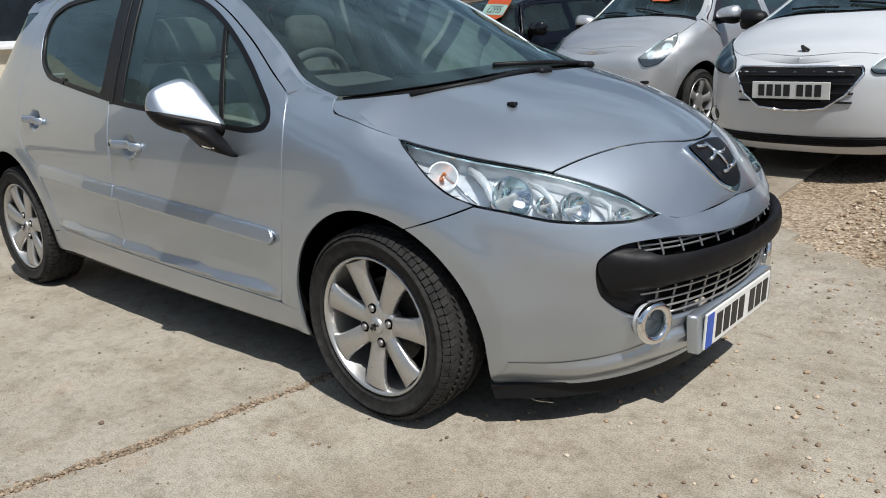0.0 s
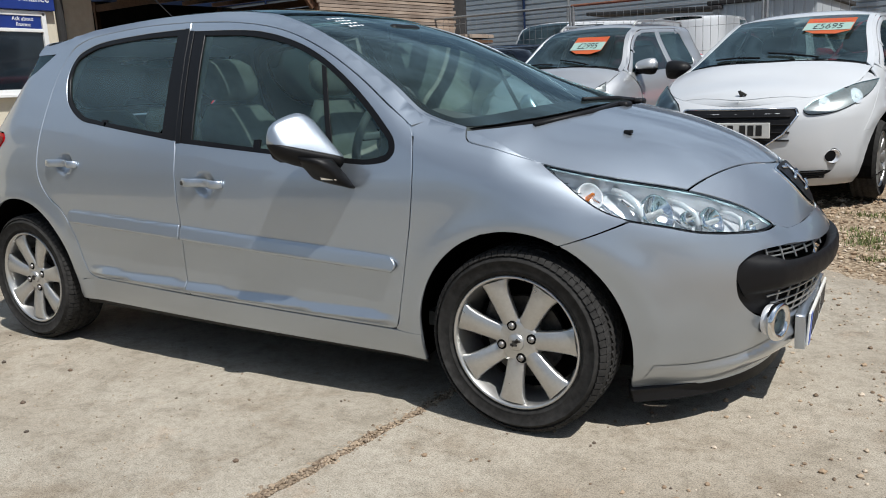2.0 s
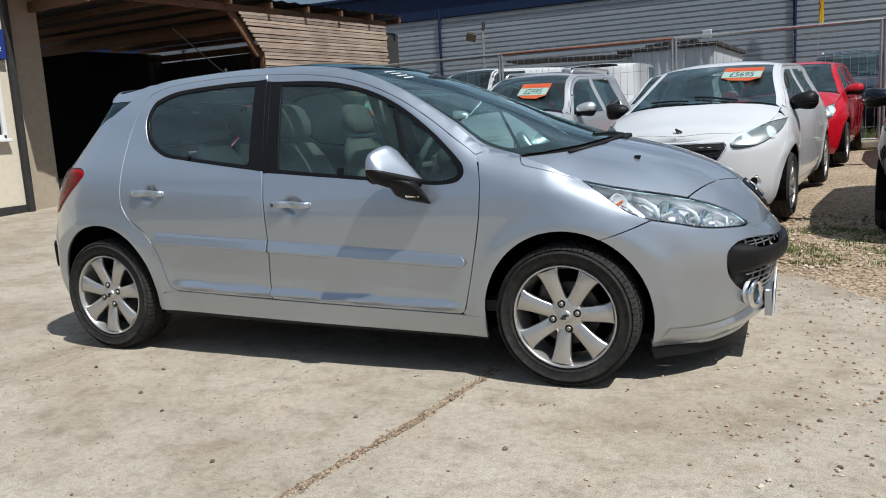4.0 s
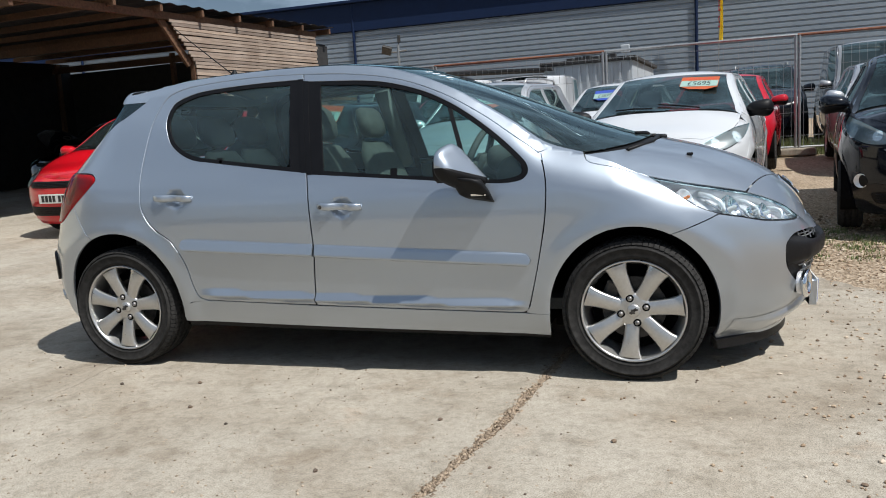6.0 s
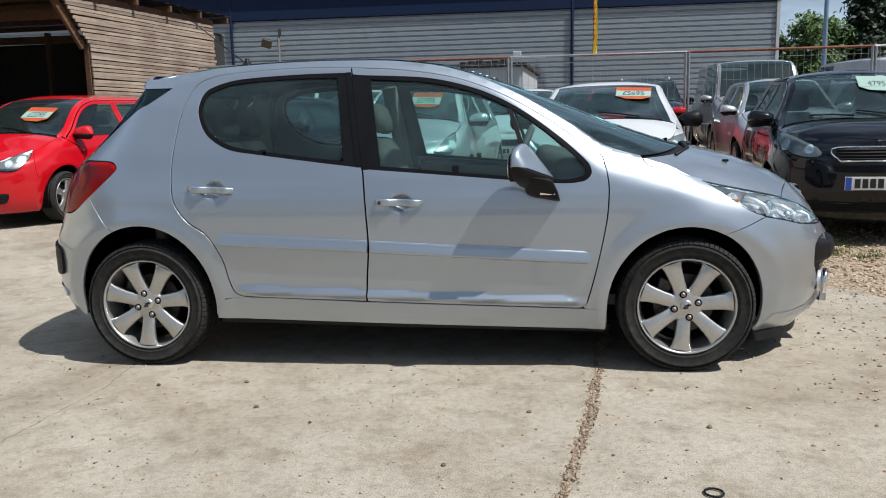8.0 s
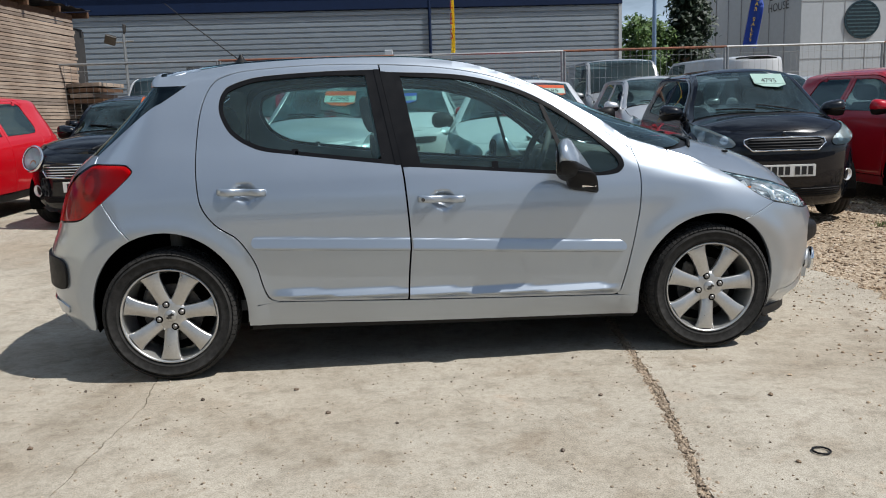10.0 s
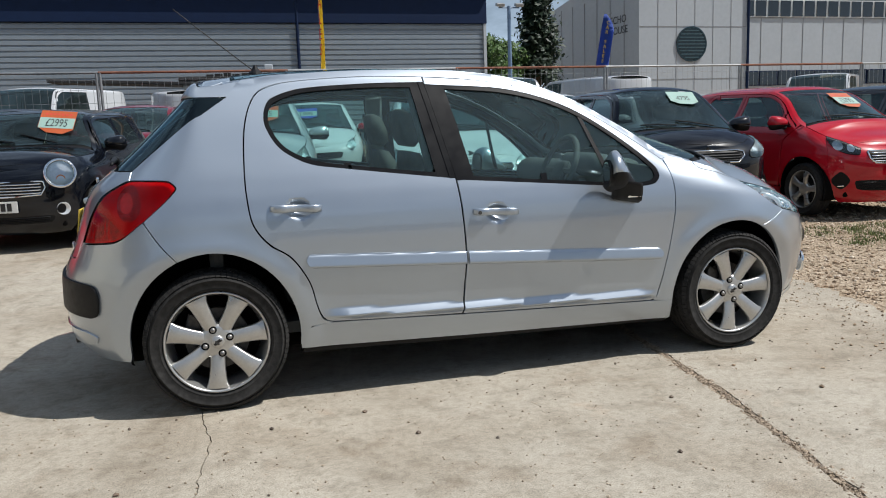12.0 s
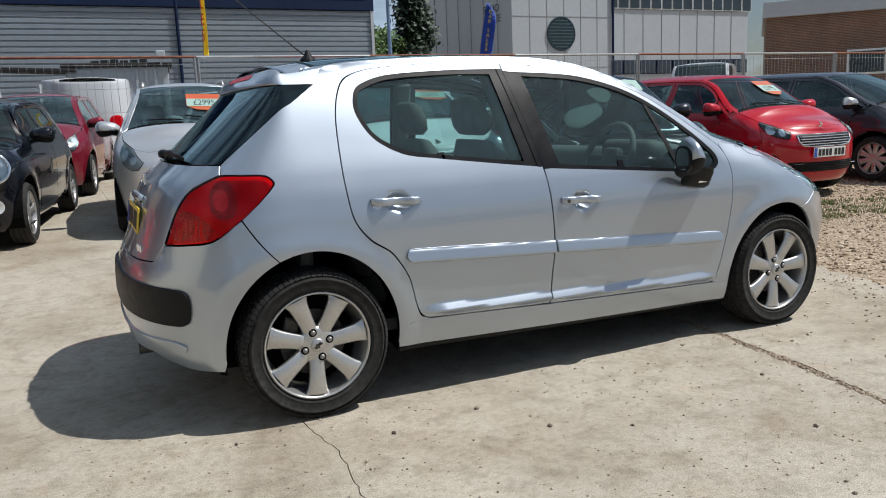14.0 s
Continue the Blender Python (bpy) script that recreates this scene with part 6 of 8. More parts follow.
        bm.faces.new(rings[0]), bm.faces.new(rings[-1])
        part("mirror_foot", fixed(bm), BLACK_PLASTIC, mm, "", True)
        bm = bmesh.new()
        block(bm, (0.07, 0.016, 0.026), (1.922, sg * 0.915, 0.830), 0.007, Matrix.Rotation(sg * -0.35, 4, "X"), 3)
        part("repeater_lamp", bm, CHROME, mm, "clear side repeater", True)

    bars_on(D, root, 1.56, 0.52, 4, 5)
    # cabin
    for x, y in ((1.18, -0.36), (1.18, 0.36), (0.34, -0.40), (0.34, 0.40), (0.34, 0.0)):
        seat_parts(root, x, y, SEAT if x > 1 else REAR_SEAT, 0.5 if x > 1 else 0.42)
    bm = bmesh.new()
    block(bm, (0.46, 1.40, 0.22), (2.16, 0, 0.84), 0.09, Matrix.Rotation(0.15, 4, "Y"), 4)
    block(bm, (0.3, 0.42, 0.12), (2.02, -0.36, 0.94), 0.05, Matrix.Rotation(0.2, 4, "Y"), 3)
    block(bm, (0.5, 0.24, 0.3), (1.75, 0, 0.55), 0.05)
    part("dashboard", bm, CABIN, root, "", True)
    bm = bmesh.new()
    ring_tube(bm, (1.78, -0.36, 0.93), (-0.92, 0, 0.40), 0.185, 0.017, 36)
    block(bm, (0.05, 0.14, 0.12), (1.80, -0.36, 0.925), 0.03, Matrix.Rotation(0.4, 4, "Y"), 3)
    block(bm, (0.02, 0.36, 0.03), (1.795, -0.36, 0.93), 0.008)
    tube(bm, [(1.82, -0.36, 0.91), (2.05, -0.36, 0.80)], 0.03)
    part("steering_wheel", fixed(bm), CABIN, root, "", True)
    bm = bmesh.new()
    block(bm, (0.05, 0.22, 0.075), (1.66, 0, 1.335), 0.025, None, 3)
    part("rear_view_mirror", bm, BLACK_PLASTIC, root, "", True)
    bm = bmesh.new()
    block(bm, (2.5, 1.42, 0.05), (1.0, 0, 0.31))
    block(bm, (0.36, 1.06, 0.05), (-0.16, 0, 0.93), 0.02)
    block(bm, (0.06, 1.35, 0.6), (0.02, 0, 0.65), 0.02)
    part("cabin_floor", bm, CABIN, root)
    hd = outline([(0.1, 0.9, 1), (0.1, -0.9, 1), (1.4, -0.9, 1), (1.4, 0.9, 1)])
    hd = with_hole(hd, outline([(0.34, 0.72, 1), (0.34, -0.72, 1), (1.30, -0.72, 1), (1.30, 0.72, 1)]))
    skin("headlining", [panel(D, hd, 0.1, -1, -0.03, 0, (), (0.1, 0.15))], CABIN_PALE, root, "pale headlining round the glass roof")
    for doors, x0, x1 in ((fd, 1.13, 2.13), (rd, 0.40, 1.06)):
        side("door_card", outline([(x0, 0.36, 1), (x1, 0.36, 1), (x1 - 0.03, 0.85, 1), (x0, 0.93, 1)]), CABIN, 0.1, -0.06, 0.02, doors)
    for sg in (1, -1):
        for x, z0, z1, dx in ((1.03, 0.90, 1.37, -0.05), (0.10, 1.0, 1.33, 0.06)):
            bm = bmesh.new()
            y0, y1 = -float(W(x, z0)[1]) - 0.085, -float(W(x + dx, z1)[1]) - 0.085
            tube(bm, [(x, sg * y0, z0), (x + dx / 2, sg * ((y0 + y1) / 2 + 0.01), (z0 + z1) / 2), (x + dx, sg * y1, z1)], 0.05, 8)
            part("inner_pillar", fixed(bm), CABIN_PALE, root, "", True)

    # wheels and belly
    for x, z in ((0.0, 0.305), (2.54, 0.290)):
        for sg in (-1, 1):
            w = new("wheel")
            w.parent = root
            wheel_parts(w, 0.302, 0.2185, 0.195)
            w.matrix_basis = pose(x, sg * 0.735, 0.302, 0, 0, 0 if sg < 0 else 180) @ pose(0, 0, 0, 0, 20 if x > 1 else 18, 0)
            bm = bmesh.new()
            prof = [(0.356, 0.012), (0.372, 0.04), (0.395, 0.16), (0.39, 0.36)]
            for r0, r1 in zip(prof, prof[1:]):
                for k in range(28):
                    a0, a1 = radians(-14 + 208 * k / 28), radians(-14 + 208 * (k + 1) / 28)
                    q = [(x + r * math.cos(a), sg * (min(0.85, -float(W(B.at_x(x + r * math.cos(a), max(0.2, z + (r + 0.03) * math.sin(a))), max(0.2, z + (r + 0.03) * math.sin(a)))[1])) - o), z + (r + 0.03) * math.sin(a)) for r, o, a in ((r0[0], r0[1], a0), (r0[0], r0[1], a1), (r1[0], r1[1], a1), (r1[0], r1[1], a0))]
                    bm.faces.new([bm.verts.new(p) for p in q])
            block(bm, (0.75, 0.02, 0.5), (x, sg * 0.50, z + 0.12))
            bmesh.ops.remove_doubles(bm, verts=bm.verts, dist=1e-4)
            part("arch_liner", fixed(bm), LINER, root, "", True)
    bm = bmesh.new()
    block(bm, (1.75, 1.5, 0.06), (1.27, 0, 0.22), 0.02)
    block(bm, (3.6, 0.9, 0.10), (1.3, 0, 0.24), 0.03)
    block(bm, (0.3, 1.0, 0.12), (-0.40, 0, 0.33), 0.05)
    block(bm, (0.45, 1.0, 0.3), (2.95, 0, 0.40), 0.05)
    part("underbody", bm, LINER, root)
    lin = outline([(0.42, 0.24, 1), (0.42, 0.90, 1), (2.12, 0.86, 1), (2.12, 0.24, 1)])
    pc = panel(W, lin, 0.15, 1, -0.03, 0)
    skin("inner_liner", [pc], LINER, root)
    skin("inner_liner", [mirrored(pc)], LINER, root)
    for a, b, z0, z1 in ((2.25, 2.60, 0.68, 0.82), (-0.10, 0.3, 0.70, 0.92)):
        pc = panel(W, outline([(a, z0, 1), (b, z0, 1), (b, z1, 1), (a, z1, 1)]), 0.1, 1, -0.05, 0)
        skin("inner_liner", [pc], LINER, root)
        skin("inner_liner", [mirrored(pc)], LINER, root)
    return root


LENS_RED = glass("red_lamp_cover", (1.0, 0.42, 0.42), 1.3)
BRIGHT_LENS = plain("bright_red_lens", (0.95, 0.06, 0.06), 0.15, grain=60, vary=0.2, coat=1.0)
REFLECTOR_PINK = plain("pale_red_reflector", (0.85, 0.10, 0.09), 0.3, 0.2, grain=90, vary=0.4)
DEEP_RED = plain("deep_red_lens", (0.58, 0.004, 0.011), 0.3, grain=60, vary=0.4)
PALE_METAL = plain("pale_grille_metal", (0.30, 0.31, 0.31), 0.35, 0.6, grain=60)
main_car()


# ---- ground ----
def rise_at(y):
    return 0.03 * max(0.0, min(y, 30.0) - 0.5)


def ground():
    bm = bmesh.new()
    xs = [-600, -120, -40, -20, -10, -5, 0, 5, 10, 20, 40, 120, 600]
    ys = [-600, -120, -40, -15, -5, 0, 0.5, 5, 10, 20, 30, 60, 160, 600]
    rows = [[bm.verts.new((x, y, rise_at(y) - 0.02)) for x in xs] for y in ys]
    for a, b in zip(rows, rows[1:]):
        for k in range(len(xs) - 1):
            bm.faces.new((a[k], a[k + 1], b[k + 1], b[k]))
    g = part("ground", bm, GRAVEL, None)
    tagged(g, "gravel and dirt yard round the concrete", "ground", kind="structure")


def concrete_material():
    m, nt, b = nodes_of("worn_concrete")
    n1, n2, n3 = noise_node(nt, 1.1, 6, 0.6), noise_node(nt, 260.0, 3), noise_node(nt, 9.0, 6, 0.65)
    vo = nt.nodes.new("ShaderNodeTexVoronoi")
    vo.inputs["Scale"].default_value = 70.0
    co = nt.nodes.new("ShaderNodeTexCoord")
    nt.links.new(co.outputs["Object"], vo.inputs["Vector"])
    base = ramp(nt, n1.outputs["Fac"], [(0.3, (0.282, 0.239, 0.183)), (0.5, (0.383, 0.342, 0.279)), (0.72, (0.448, 0.408, 0.341))])
    grain = ramp(nt, n2.outputs["Fac"], [(0.3, (0.70, 0.70, 0.70)), (0.7, (1.12, 1.12, 1.12))])
    blot = ramp(nt, n3.outputs["Fac"], [(0.34, (0.74, 0.73, 0.71)), (0.5, (1, 1, 1))])
    spots = ramp(nt, vo.outputs["Distance"], [(0.05, (0.55, 0.52, 0.48)), (0.12, (1, 1, 1))])
    c = mixed(nt, 1.0, base.outputs["Color"], grain.outputs["Color"], "MULTIPLY")
    c = mixed(nt, 0.8, c, blot.outputs["Color"], "MULTIPLY")
    c = mixed(nt, 0.6, c, spots.outputs["Color"], "MULTIPLY")
    n4, n5 = noise_node(nt, 170.0, 3, 0.7), noise_node(nt, 34.0, 5, 0.7)
    c = mixed(nt, 0.85, c, ramp(nt, n4.outputs["Fac"], [(0.34, (0.52, 0.50, 0.47)), (0.48, (1, 1, 1)), (0.66, (1.24, 1.24, 1.22))]).outputs["Color"], "MULTIPLY")
    c = mixed(nt, 0.8, c, ramp(nt, n5.outputs["Fac"], [(0.36, (0.76, 0.75, 0.72)), (0.52, (1, 1, 1)), (0.7, (1.1, 1.1, 1.1))]).outputs["Color"], "MULTIPLY")
    n6, n7 = noise_node(nt, 0.45, 5, 0.55), noise_node(nt, 2.6, 7, 0.7)
    c = mixed(nt, 0.9, c, ramp(nt, n6.outputs["Fac"], [(0.36, (0.86, 0.80, 0.74)), (0.5, (1, 1, 1)), (0.66, (1.04, 1.02, 1.0))]).outputs["Color"], "MULTIPLY")
    c = mixed(nt, 0.9, c, ramp(nt, n7.outputs["Fac"], [(0.36, (0.80, 0.76, 0.72)), (0.46, (1, 1, 1)), (0.60, (1, 1, 1)), (0.72, (1.04, 0.94, 0.88))]).outputs["Color"], "MULTIPLY")
    nt.links.new(c, b.inputs["Base Color"])
    b.inputs["Roughness"].default_value = 0.9
    bump(nt, b, n4.outputs["Fac"], 0.4, 0.004)
    return m


def gravel_material():
    m, nt, b = nodes_of("gravel_dirt")
    vo = nt.nodes.new("ShaderNodeTexVoronoi")
    vo.inputs["Scale"].default_value = 55.0
    co = nt.nodes.new("ShaderNodeTexCoord")
    nt.links.new(co.outputs["Object"], vo.inputs["Vector"])
    n1 = noise_node(nt, 0.8, 6, 0.6)
    stones = ramp(nt, vo.outputs["Color"], [(0.2, (0.20, 0.145, 0.095)), (0.5, (0.35, 0.268, 0.185)), (0.85, (0.50, 0.41, 0.31))])
    dirt = ramp(nt, n1.outputs["Fac"], [(0.35, (0.75, 0.72, 0.66)), (0.65, (1, 1, 1))])
    nt.links.new(mixed(nt, 1.0, stones.outputs["Color"], dirt.outputs["Color"], "MULTIPLY"), b.inputs["Base Color"])
    b.inputs["Roughness"].default_value = 0.95
    bump(nt, b, vo.outputs["Distance"], 0.8, 0.012)
    return m


CONCRETE, GRAVEL = concrete_material(), gravel_material()
ground()


def slab(name, line, label):
    """A concrete slab with a broken rim, 2 cm above the dirt."""
    bm = bmesh.new()
    n = len(line)
    zz = [rise_at(p[1]) for p in line]
    top = [bm.verts.new((p[0], p[1], z)) for p, z in zip(line, zz)]
    mid = [bm.verts.new((p[0], p[1], z - 0.05)) for p, z in zip(line, zz)]
    f = bm.faces.new(top)
    for i in range(n):
        bm.faces.new((top[i], mid[i], mid[(i + 1) % n], top[(i + 1) % n]))
    for y in (0.5, 5.0, 12.0):
        bmesh.ops.bisect_plane(bm, geom=list(bm.verts) + list(bm.edges) + list(bm.faces), plane_co=(0, y, 0), plane_no=(0, 1, 0))
    for v in bm.verts:
        v.co.z = rise_at(v.co.y) - (0.05 if v.co.z < rise_at(v.co.y) - 0.02 else 0.0)
    ob = part(name, fixed(bm), CONCRETE, None)
    return tagged(ob, label, "pavement", kind="structure")


def jagged(pts, amp, step=0.04, seed=1):
    rnd = random.Random(seed)
    out = []
    for (x0, y0), (x1, y1) in zip(pts, pts[1:]):
        d = math.hypot(x1 - x0, y1 - y0)
        k = max(1, int(d / step))
        for i in range(k):
            t = i / k
            w = noise.noise(Vector((x0 + (x1 - x0) * t, y0 + (y1 - y0) * t, seed)) * 6) + 0.5 * rnd.uniform(-1, 1)
            out.append((x0 + (x1 - x0) * t + w * amp * abs(y1 - y0) / d, y0 + (y1 - y0) * t + w * amp * abs(x1 - x0) / d))
    return out + [pts[-1]]


JOINT = [(2.62, 2.2), (2.30, 0.3), (2.16, -0.75), (2.09, -1.28), (2.0, -1.78), (1.90, -2.25), (1.74, -3.4), (1.4, -7.0), (-0.6, -24.0)]
CRACK = [(-0.30, 4.0), (-0.18, 1.0), (-0.10, -0.78), (-0.05, -1.17), (-0.10, -1.56), (-0.12, -2.0), (-0.2, -3.2), (-0.3, -7.0), (-1.2, -24.0)]
EDGE = [(2.62, 2.2), (3.1, 1.62), (3.45, 1.50), (4.05, 0.7), (4.0, 0.1), (3.78, -0.66), (3.9, -3.0), (4.6, -7.0), (6.0, -24.0)]


def slabs():
    ca, cb = jagged(CRACK, 0.012, 0.03, 3), jagged([(x + 0.004, y) for x, y in CRACK], 0.012, 0.03, 3)
    slab("concrete_slab_1", [(-30, -24.0), (-30, 14), (-0.5, 14)] + ca, "worn pale concrete slab with a fine crack along it")
    ja = jagged([(x - 0.021, y) for x, y in JOINT], 0.018, 0.035, 5)
    jb = jagged([(x + 0.021, y) for x, y in JOINT], 0.018, 0.035, 9)
    slab("concrete_slab_2", cb[::-1] + [(-0.496, 14), (2.2, 14), (2.5, 4.5)] + ja, "worn pale concrete slab with grit and stains")
    ed = jagged(EDGE, 0.06, 0.05, 11)
    slab("concrete_slab_3", jb[::-1] + ed, "worn pale concrete slab ending in gravel")


slabs()


def joint_fill():
    """Packed grit in the joint, a little below the slabs."""
    bm = bmesh.new()
    a = [bm.verts.new((x - 0.05, y, rise_at(y) - 0.007)) for x, y in JOINT]
    b = [bm.verts.new((x + 0.05, y, rise_at(y) - 0.007)) for x, y in JOINT]
    for k in range(len(a) - 1):
        bm.faces.new((a[k], a[k + 1], b[k + 1], b[k]))
    tagged(part("joint_filling", fixed(bm), GRAVEL, None), "packed brown grit in the slab joint", "pavement", kind="structure")


def south_reflection_wall():
    """A plain unseen wall behind the camera, added to shape the flank's reflections."""
    bm = bmesh.new()
    block(bm, (120, 0.25, 2.2), (0, -30.0, 1.08), 0.02)
    tagged(part("wall_south", bm, WALL_GREY, None), "plain grey wall out of view, added for the car's reflections", "wall", kind="structure")


def west_reflection_wall():
    """A plain unseen wall beyond the office, added to darken the flank's reflections."""
    bm = bmesh.new()
    block(bm, (0.3, 8.4, 5.0), (-9.4, -8.9, 2.48), 0.02)
    tagged(part("wall_west", bm, WALL_DARK, None), "plain dark wall out of view, added to darken the car's flank", "wall", kind="structure")


# Dark so that the added west wall reflects as a dim area.
WALL_DARK = plain("slate_wall", (0.075, 0.08, 0.09), 0.85, grain=5, vary=0.2)
# Tone of the added south wall, set by how the car reflects it.
WALL_GREY = plain("grey_boards", (0.26, 0.28, 0.30), 0.85, grain=5, vary=0.3)
joint_fill()
south_reflection_wall()
west_reflection_wall()

# ---- buildings ----
def wall_material(name, color, rough=0.5, metal=0.0, grain=8.0, vary=0.06):
    return plain(name, color, rough, metal, grain, vary)


STEEL = wall_material("grey_cladding", (0.235, 0.275, 0.315), 0.45, 0.2, 3.0, 0.05)
NAVY = wall_material("navy_cladding", (0.005, 0.016, 0.052), 0.6, 0.0, 3.0, 0.08)
NAVY.node_tree.nodes["Principled BSDF"].inputs["Specular IOR Level"].default_value = 0.2
CREAM = wall_material("cream_render", (0.60, 0.55, 0.44), 0.9, 0.0, 12.0, 0.05)
PANEL_WHITE = wall_material("white_panels", (0.41, 0.44, 0.465), 0.5, 0.0, 3.0, 0.04)
DARK_PANE = plain("dark_window_pane", (0.015, 0.022, 0.03), 0.06, grain=2, vary=0.3, coat=0.5)


def warehouse():
    root = new("warehouse_building")
    tagged(root, "long warehouse in grey corrugated steel with a navy band", "building", kind="structure")
    y, x0, x1, zb, zt, base = 28.0, -45.0, 11.3, 5.6, 6.75, 0.6
    bm = bmesh.new()
    rows = []
    z, pitch = base, 0.20
    while z < zb:
        rows += [(z, 0.0), (z + 0.125, 0.0), (z + 0.145, 0.045), (z + 0.18, 0.045)]
        z += pitch
    a = [bm.verts.new((x0, y + d, zz)) for zz, d in rows]
    b = [bm.verts.new((x1, y + d, zz)) for zz, d in rows]
    for k in range(len(rows) - 1):
        bm.faces.new((a[k], b[k], b[k + 1], a[k + 1]))
    block(bm, (x1 - x0, 20, zb - base), ((x0 + x1) / 2, y + 10.1, (zb + base) / 2))
    part("cladding_wall", bm, STEEL, root)
    bm = bmesh.new()
    block(bm, (x1 - x0 + 0.1, 20.3, zt - zb), ((x0 + x1) / 2, y + 10.05, (zt + zb) / 2), 0.02)
    part("navy_band", bm, NAVY, root)
    bm = bmesh.new()
    block(bm, (x1 - x0 + 0.3, 20.6, 0.12), ((x0 + x1) / 2, y + 10.0, zt + 0.06), 0.02)
    part("roof_edge", bm, NAVY, root)
    for x in (-24.6, -10.5, 3.45):
        bm = bmesh.new()
        tube(bm, [(x, y - 0.07, base), (x, y - 0.07, zt)], 0.06, 8)
        part("downpipe", fixed(bm), NAVY, root)
    bm = bmesh.new()
    block(bm, (0.12, 0.1, zb - base), (x1 - 0.03, y - 0.02, (zb + base) / 2))
    part("corner_flashing", bm, PANEL_WHITE, root)


warehouse()


# ---- the cars round about ----
def parked(nx, ny, a, front, away=False):
    """The place of a car whose nose stands at (nx, ny) and points a degrees off -y; front is from nose to rear axle."""
    phi = radians((90 if away else -90) + a)
    f = Vector((math.cos(phi), math.sin(phi), 0))
    r = Vector((nx, ny, 0)) - f * front
    pitch = math.degrees(math.atan2(rise_at(r.y) - rise_at(ny), front))
    return pose(r.x, r.y, rise_at(r.y), 0, pitch, math.degrees(phi))


def neighbours():
    P = shape(3.96, 2.54, 0.80, 1.74, 1.46, nose=0.76, cowl_z=1.02, cowl=0.05, screen_top=-0.95, belt=0.95)
    shell_car("hatchback_car", "white hatchback with a price card behind its windscreen", P, WHITE, parked(2.46, 3.15, -8, 3.34),
              lamp=[(0.80, 0.90, 1), (0.68, 0.87), (0.50, 0.785), (0.455, 0.73), (0.50, 0.70), (0.66, 0.72), (0.78, 0.81)], by_y=True, chrome_grille=True, bars=False,
              grille=[(0.40, 0.745), (0.425, 0.70), (0.34, 0.57), (0.22, 0.485), (0.06, 0.470)], lower=[(0.62, 0.30), (0.52, 0.245), (0.2, 0.235)], fogs=(0.52, 0.40, 0.075), plate_z=0.60,
              badge=(3.19, 0.845), wheel_finish=ALLOY, spokes=9, mirror_paint=BLACK_PLASTIC, scribble=None, sign=(1.96, -0.48, "£5695", "orange price card reading £5695 on pale green"))
    P = shape(3.64, 2.375, 0.70, 1.60, 1.53, nose=0.78, cowl_z=1.05, cowl=0.02, screen_top=-0.85, belt=0.97)
    shell_car("hatchback_car", "pale silver hatchback with roof rails, price card in the screen", P, PALE_SILVER, parked(0.30, 4.2, -6, 3.075),
              lamp=[(0.28, 0.93, 1), (0.48, 0.86), (0.66, 0.74, 1), (0.60, 0.67), (0.46, 0.70), (0.36, 0.80)],
              grille=[(0.70, 0.50), (0.72, 0.42), (0.9, 0.40)], lower=[(0.62, 0.36), (0.66, 0.29), (0.9, 0.28)], fogs=(0.52, 0.42, 0.08), plate_z=0.58,
              rails=True, sign=(2.00, -0.30, "£2995", "orange price card reading £2995 on pale green"))
    P = shape(3.595, 2.385, 0.66, 1.595, 1.49, nose=0.825, cowl_z=0.985, cowl=0.02, screen_top=-0.85, belt=0.96)
    shell_car("hatchback_car", "glossy black hatchback with a red-meshed chrome grille", P, BLACK, parked(4.70, 2.50, -9, 3.045),
              lamp=[(0.735, 0.935, 1), (0.62, 0.895), (0.47, 0.815), (0.43, 0.765), (0.47, 0.735), (0.60, 0.745), (0.71, 0.82)],
              grille=[(0.30, 0.815), (0.355, 0.80), (0.365, 0.765), (0.29, 0.700), (0.12, 0.705)], lower=[(0.55, 0.36), (0.52, 0.28), (0.2, 0.27)], fogs=(0.46, 0.45, 0.085), plate_z=0.52, band=True,
              chrome_grille=True, badge=None, by_y=True, bars=False, scribble=(1.66, -0.62, 3, 3), sign=(1.86, -0.36, "4795", "pale green price card reading 4795", SIGN_GREEN, None, 0.0, (0.72, 1.15)))
    P = shape(3.475, 2.34, 0.62, 1.615, 1.46, nose=0.76, cowl_z=1.02, cowl=0.0, screen_top=-0.85, belt=0.95)
    shell_car("hatchback_car", "bright red hatchback with a chrome-barred grille", P, RED, parked(7.12, 2.55, 0, 2.96),
              lamp=[(0.30, 0.88, 1), (0.48, 0.83), (0.66, 0.755, 1), (0.63, 0.70), (0.48, 0.72), (0.36, 0.79)],
              grille=[(0.72, 0.735), (0.73, 0.66), (0.78, 0.61), (0.9, 0.60)], lower=[(0.60, 0.42), (0.62, 0.33), (0.9, 0.31)], fogs=(0.44, 0.42, 0.125), dark_lamps=True, plate_z=0.53, band=True,
              chrome_grille=True, badge=(2.83, 0.84), sign=(1.92, -0.20, "£5795", "orange price card reading £5795 on pale green", None, None, 0.0, (0.66, 1.5)))
    P = shape(4.03, 2.54, 0.80, 1.75, 1.47, nose=0.70, cowl_z=1.02, cowl=0.05, screen_top=-1.0, belt=0.95, blunt=2.5)
    shell_car("hatchback_car", "dark grey hatchback parked on gravel beside the red one", P, GREY, parked(9.75, 2.5, 3, 3.34),
              lamp=[(0.22, 0.86, 1), (0.42, 0.79), (0.66, 0.66, 1), (0.5, 0.65), (0.34, 0.73)], grille=[(0.62, 0.56), (0.63, 0.44), (0.9, 0.42)], plate_z=0.34, mirror_paint=ALLOY, spokes=9)
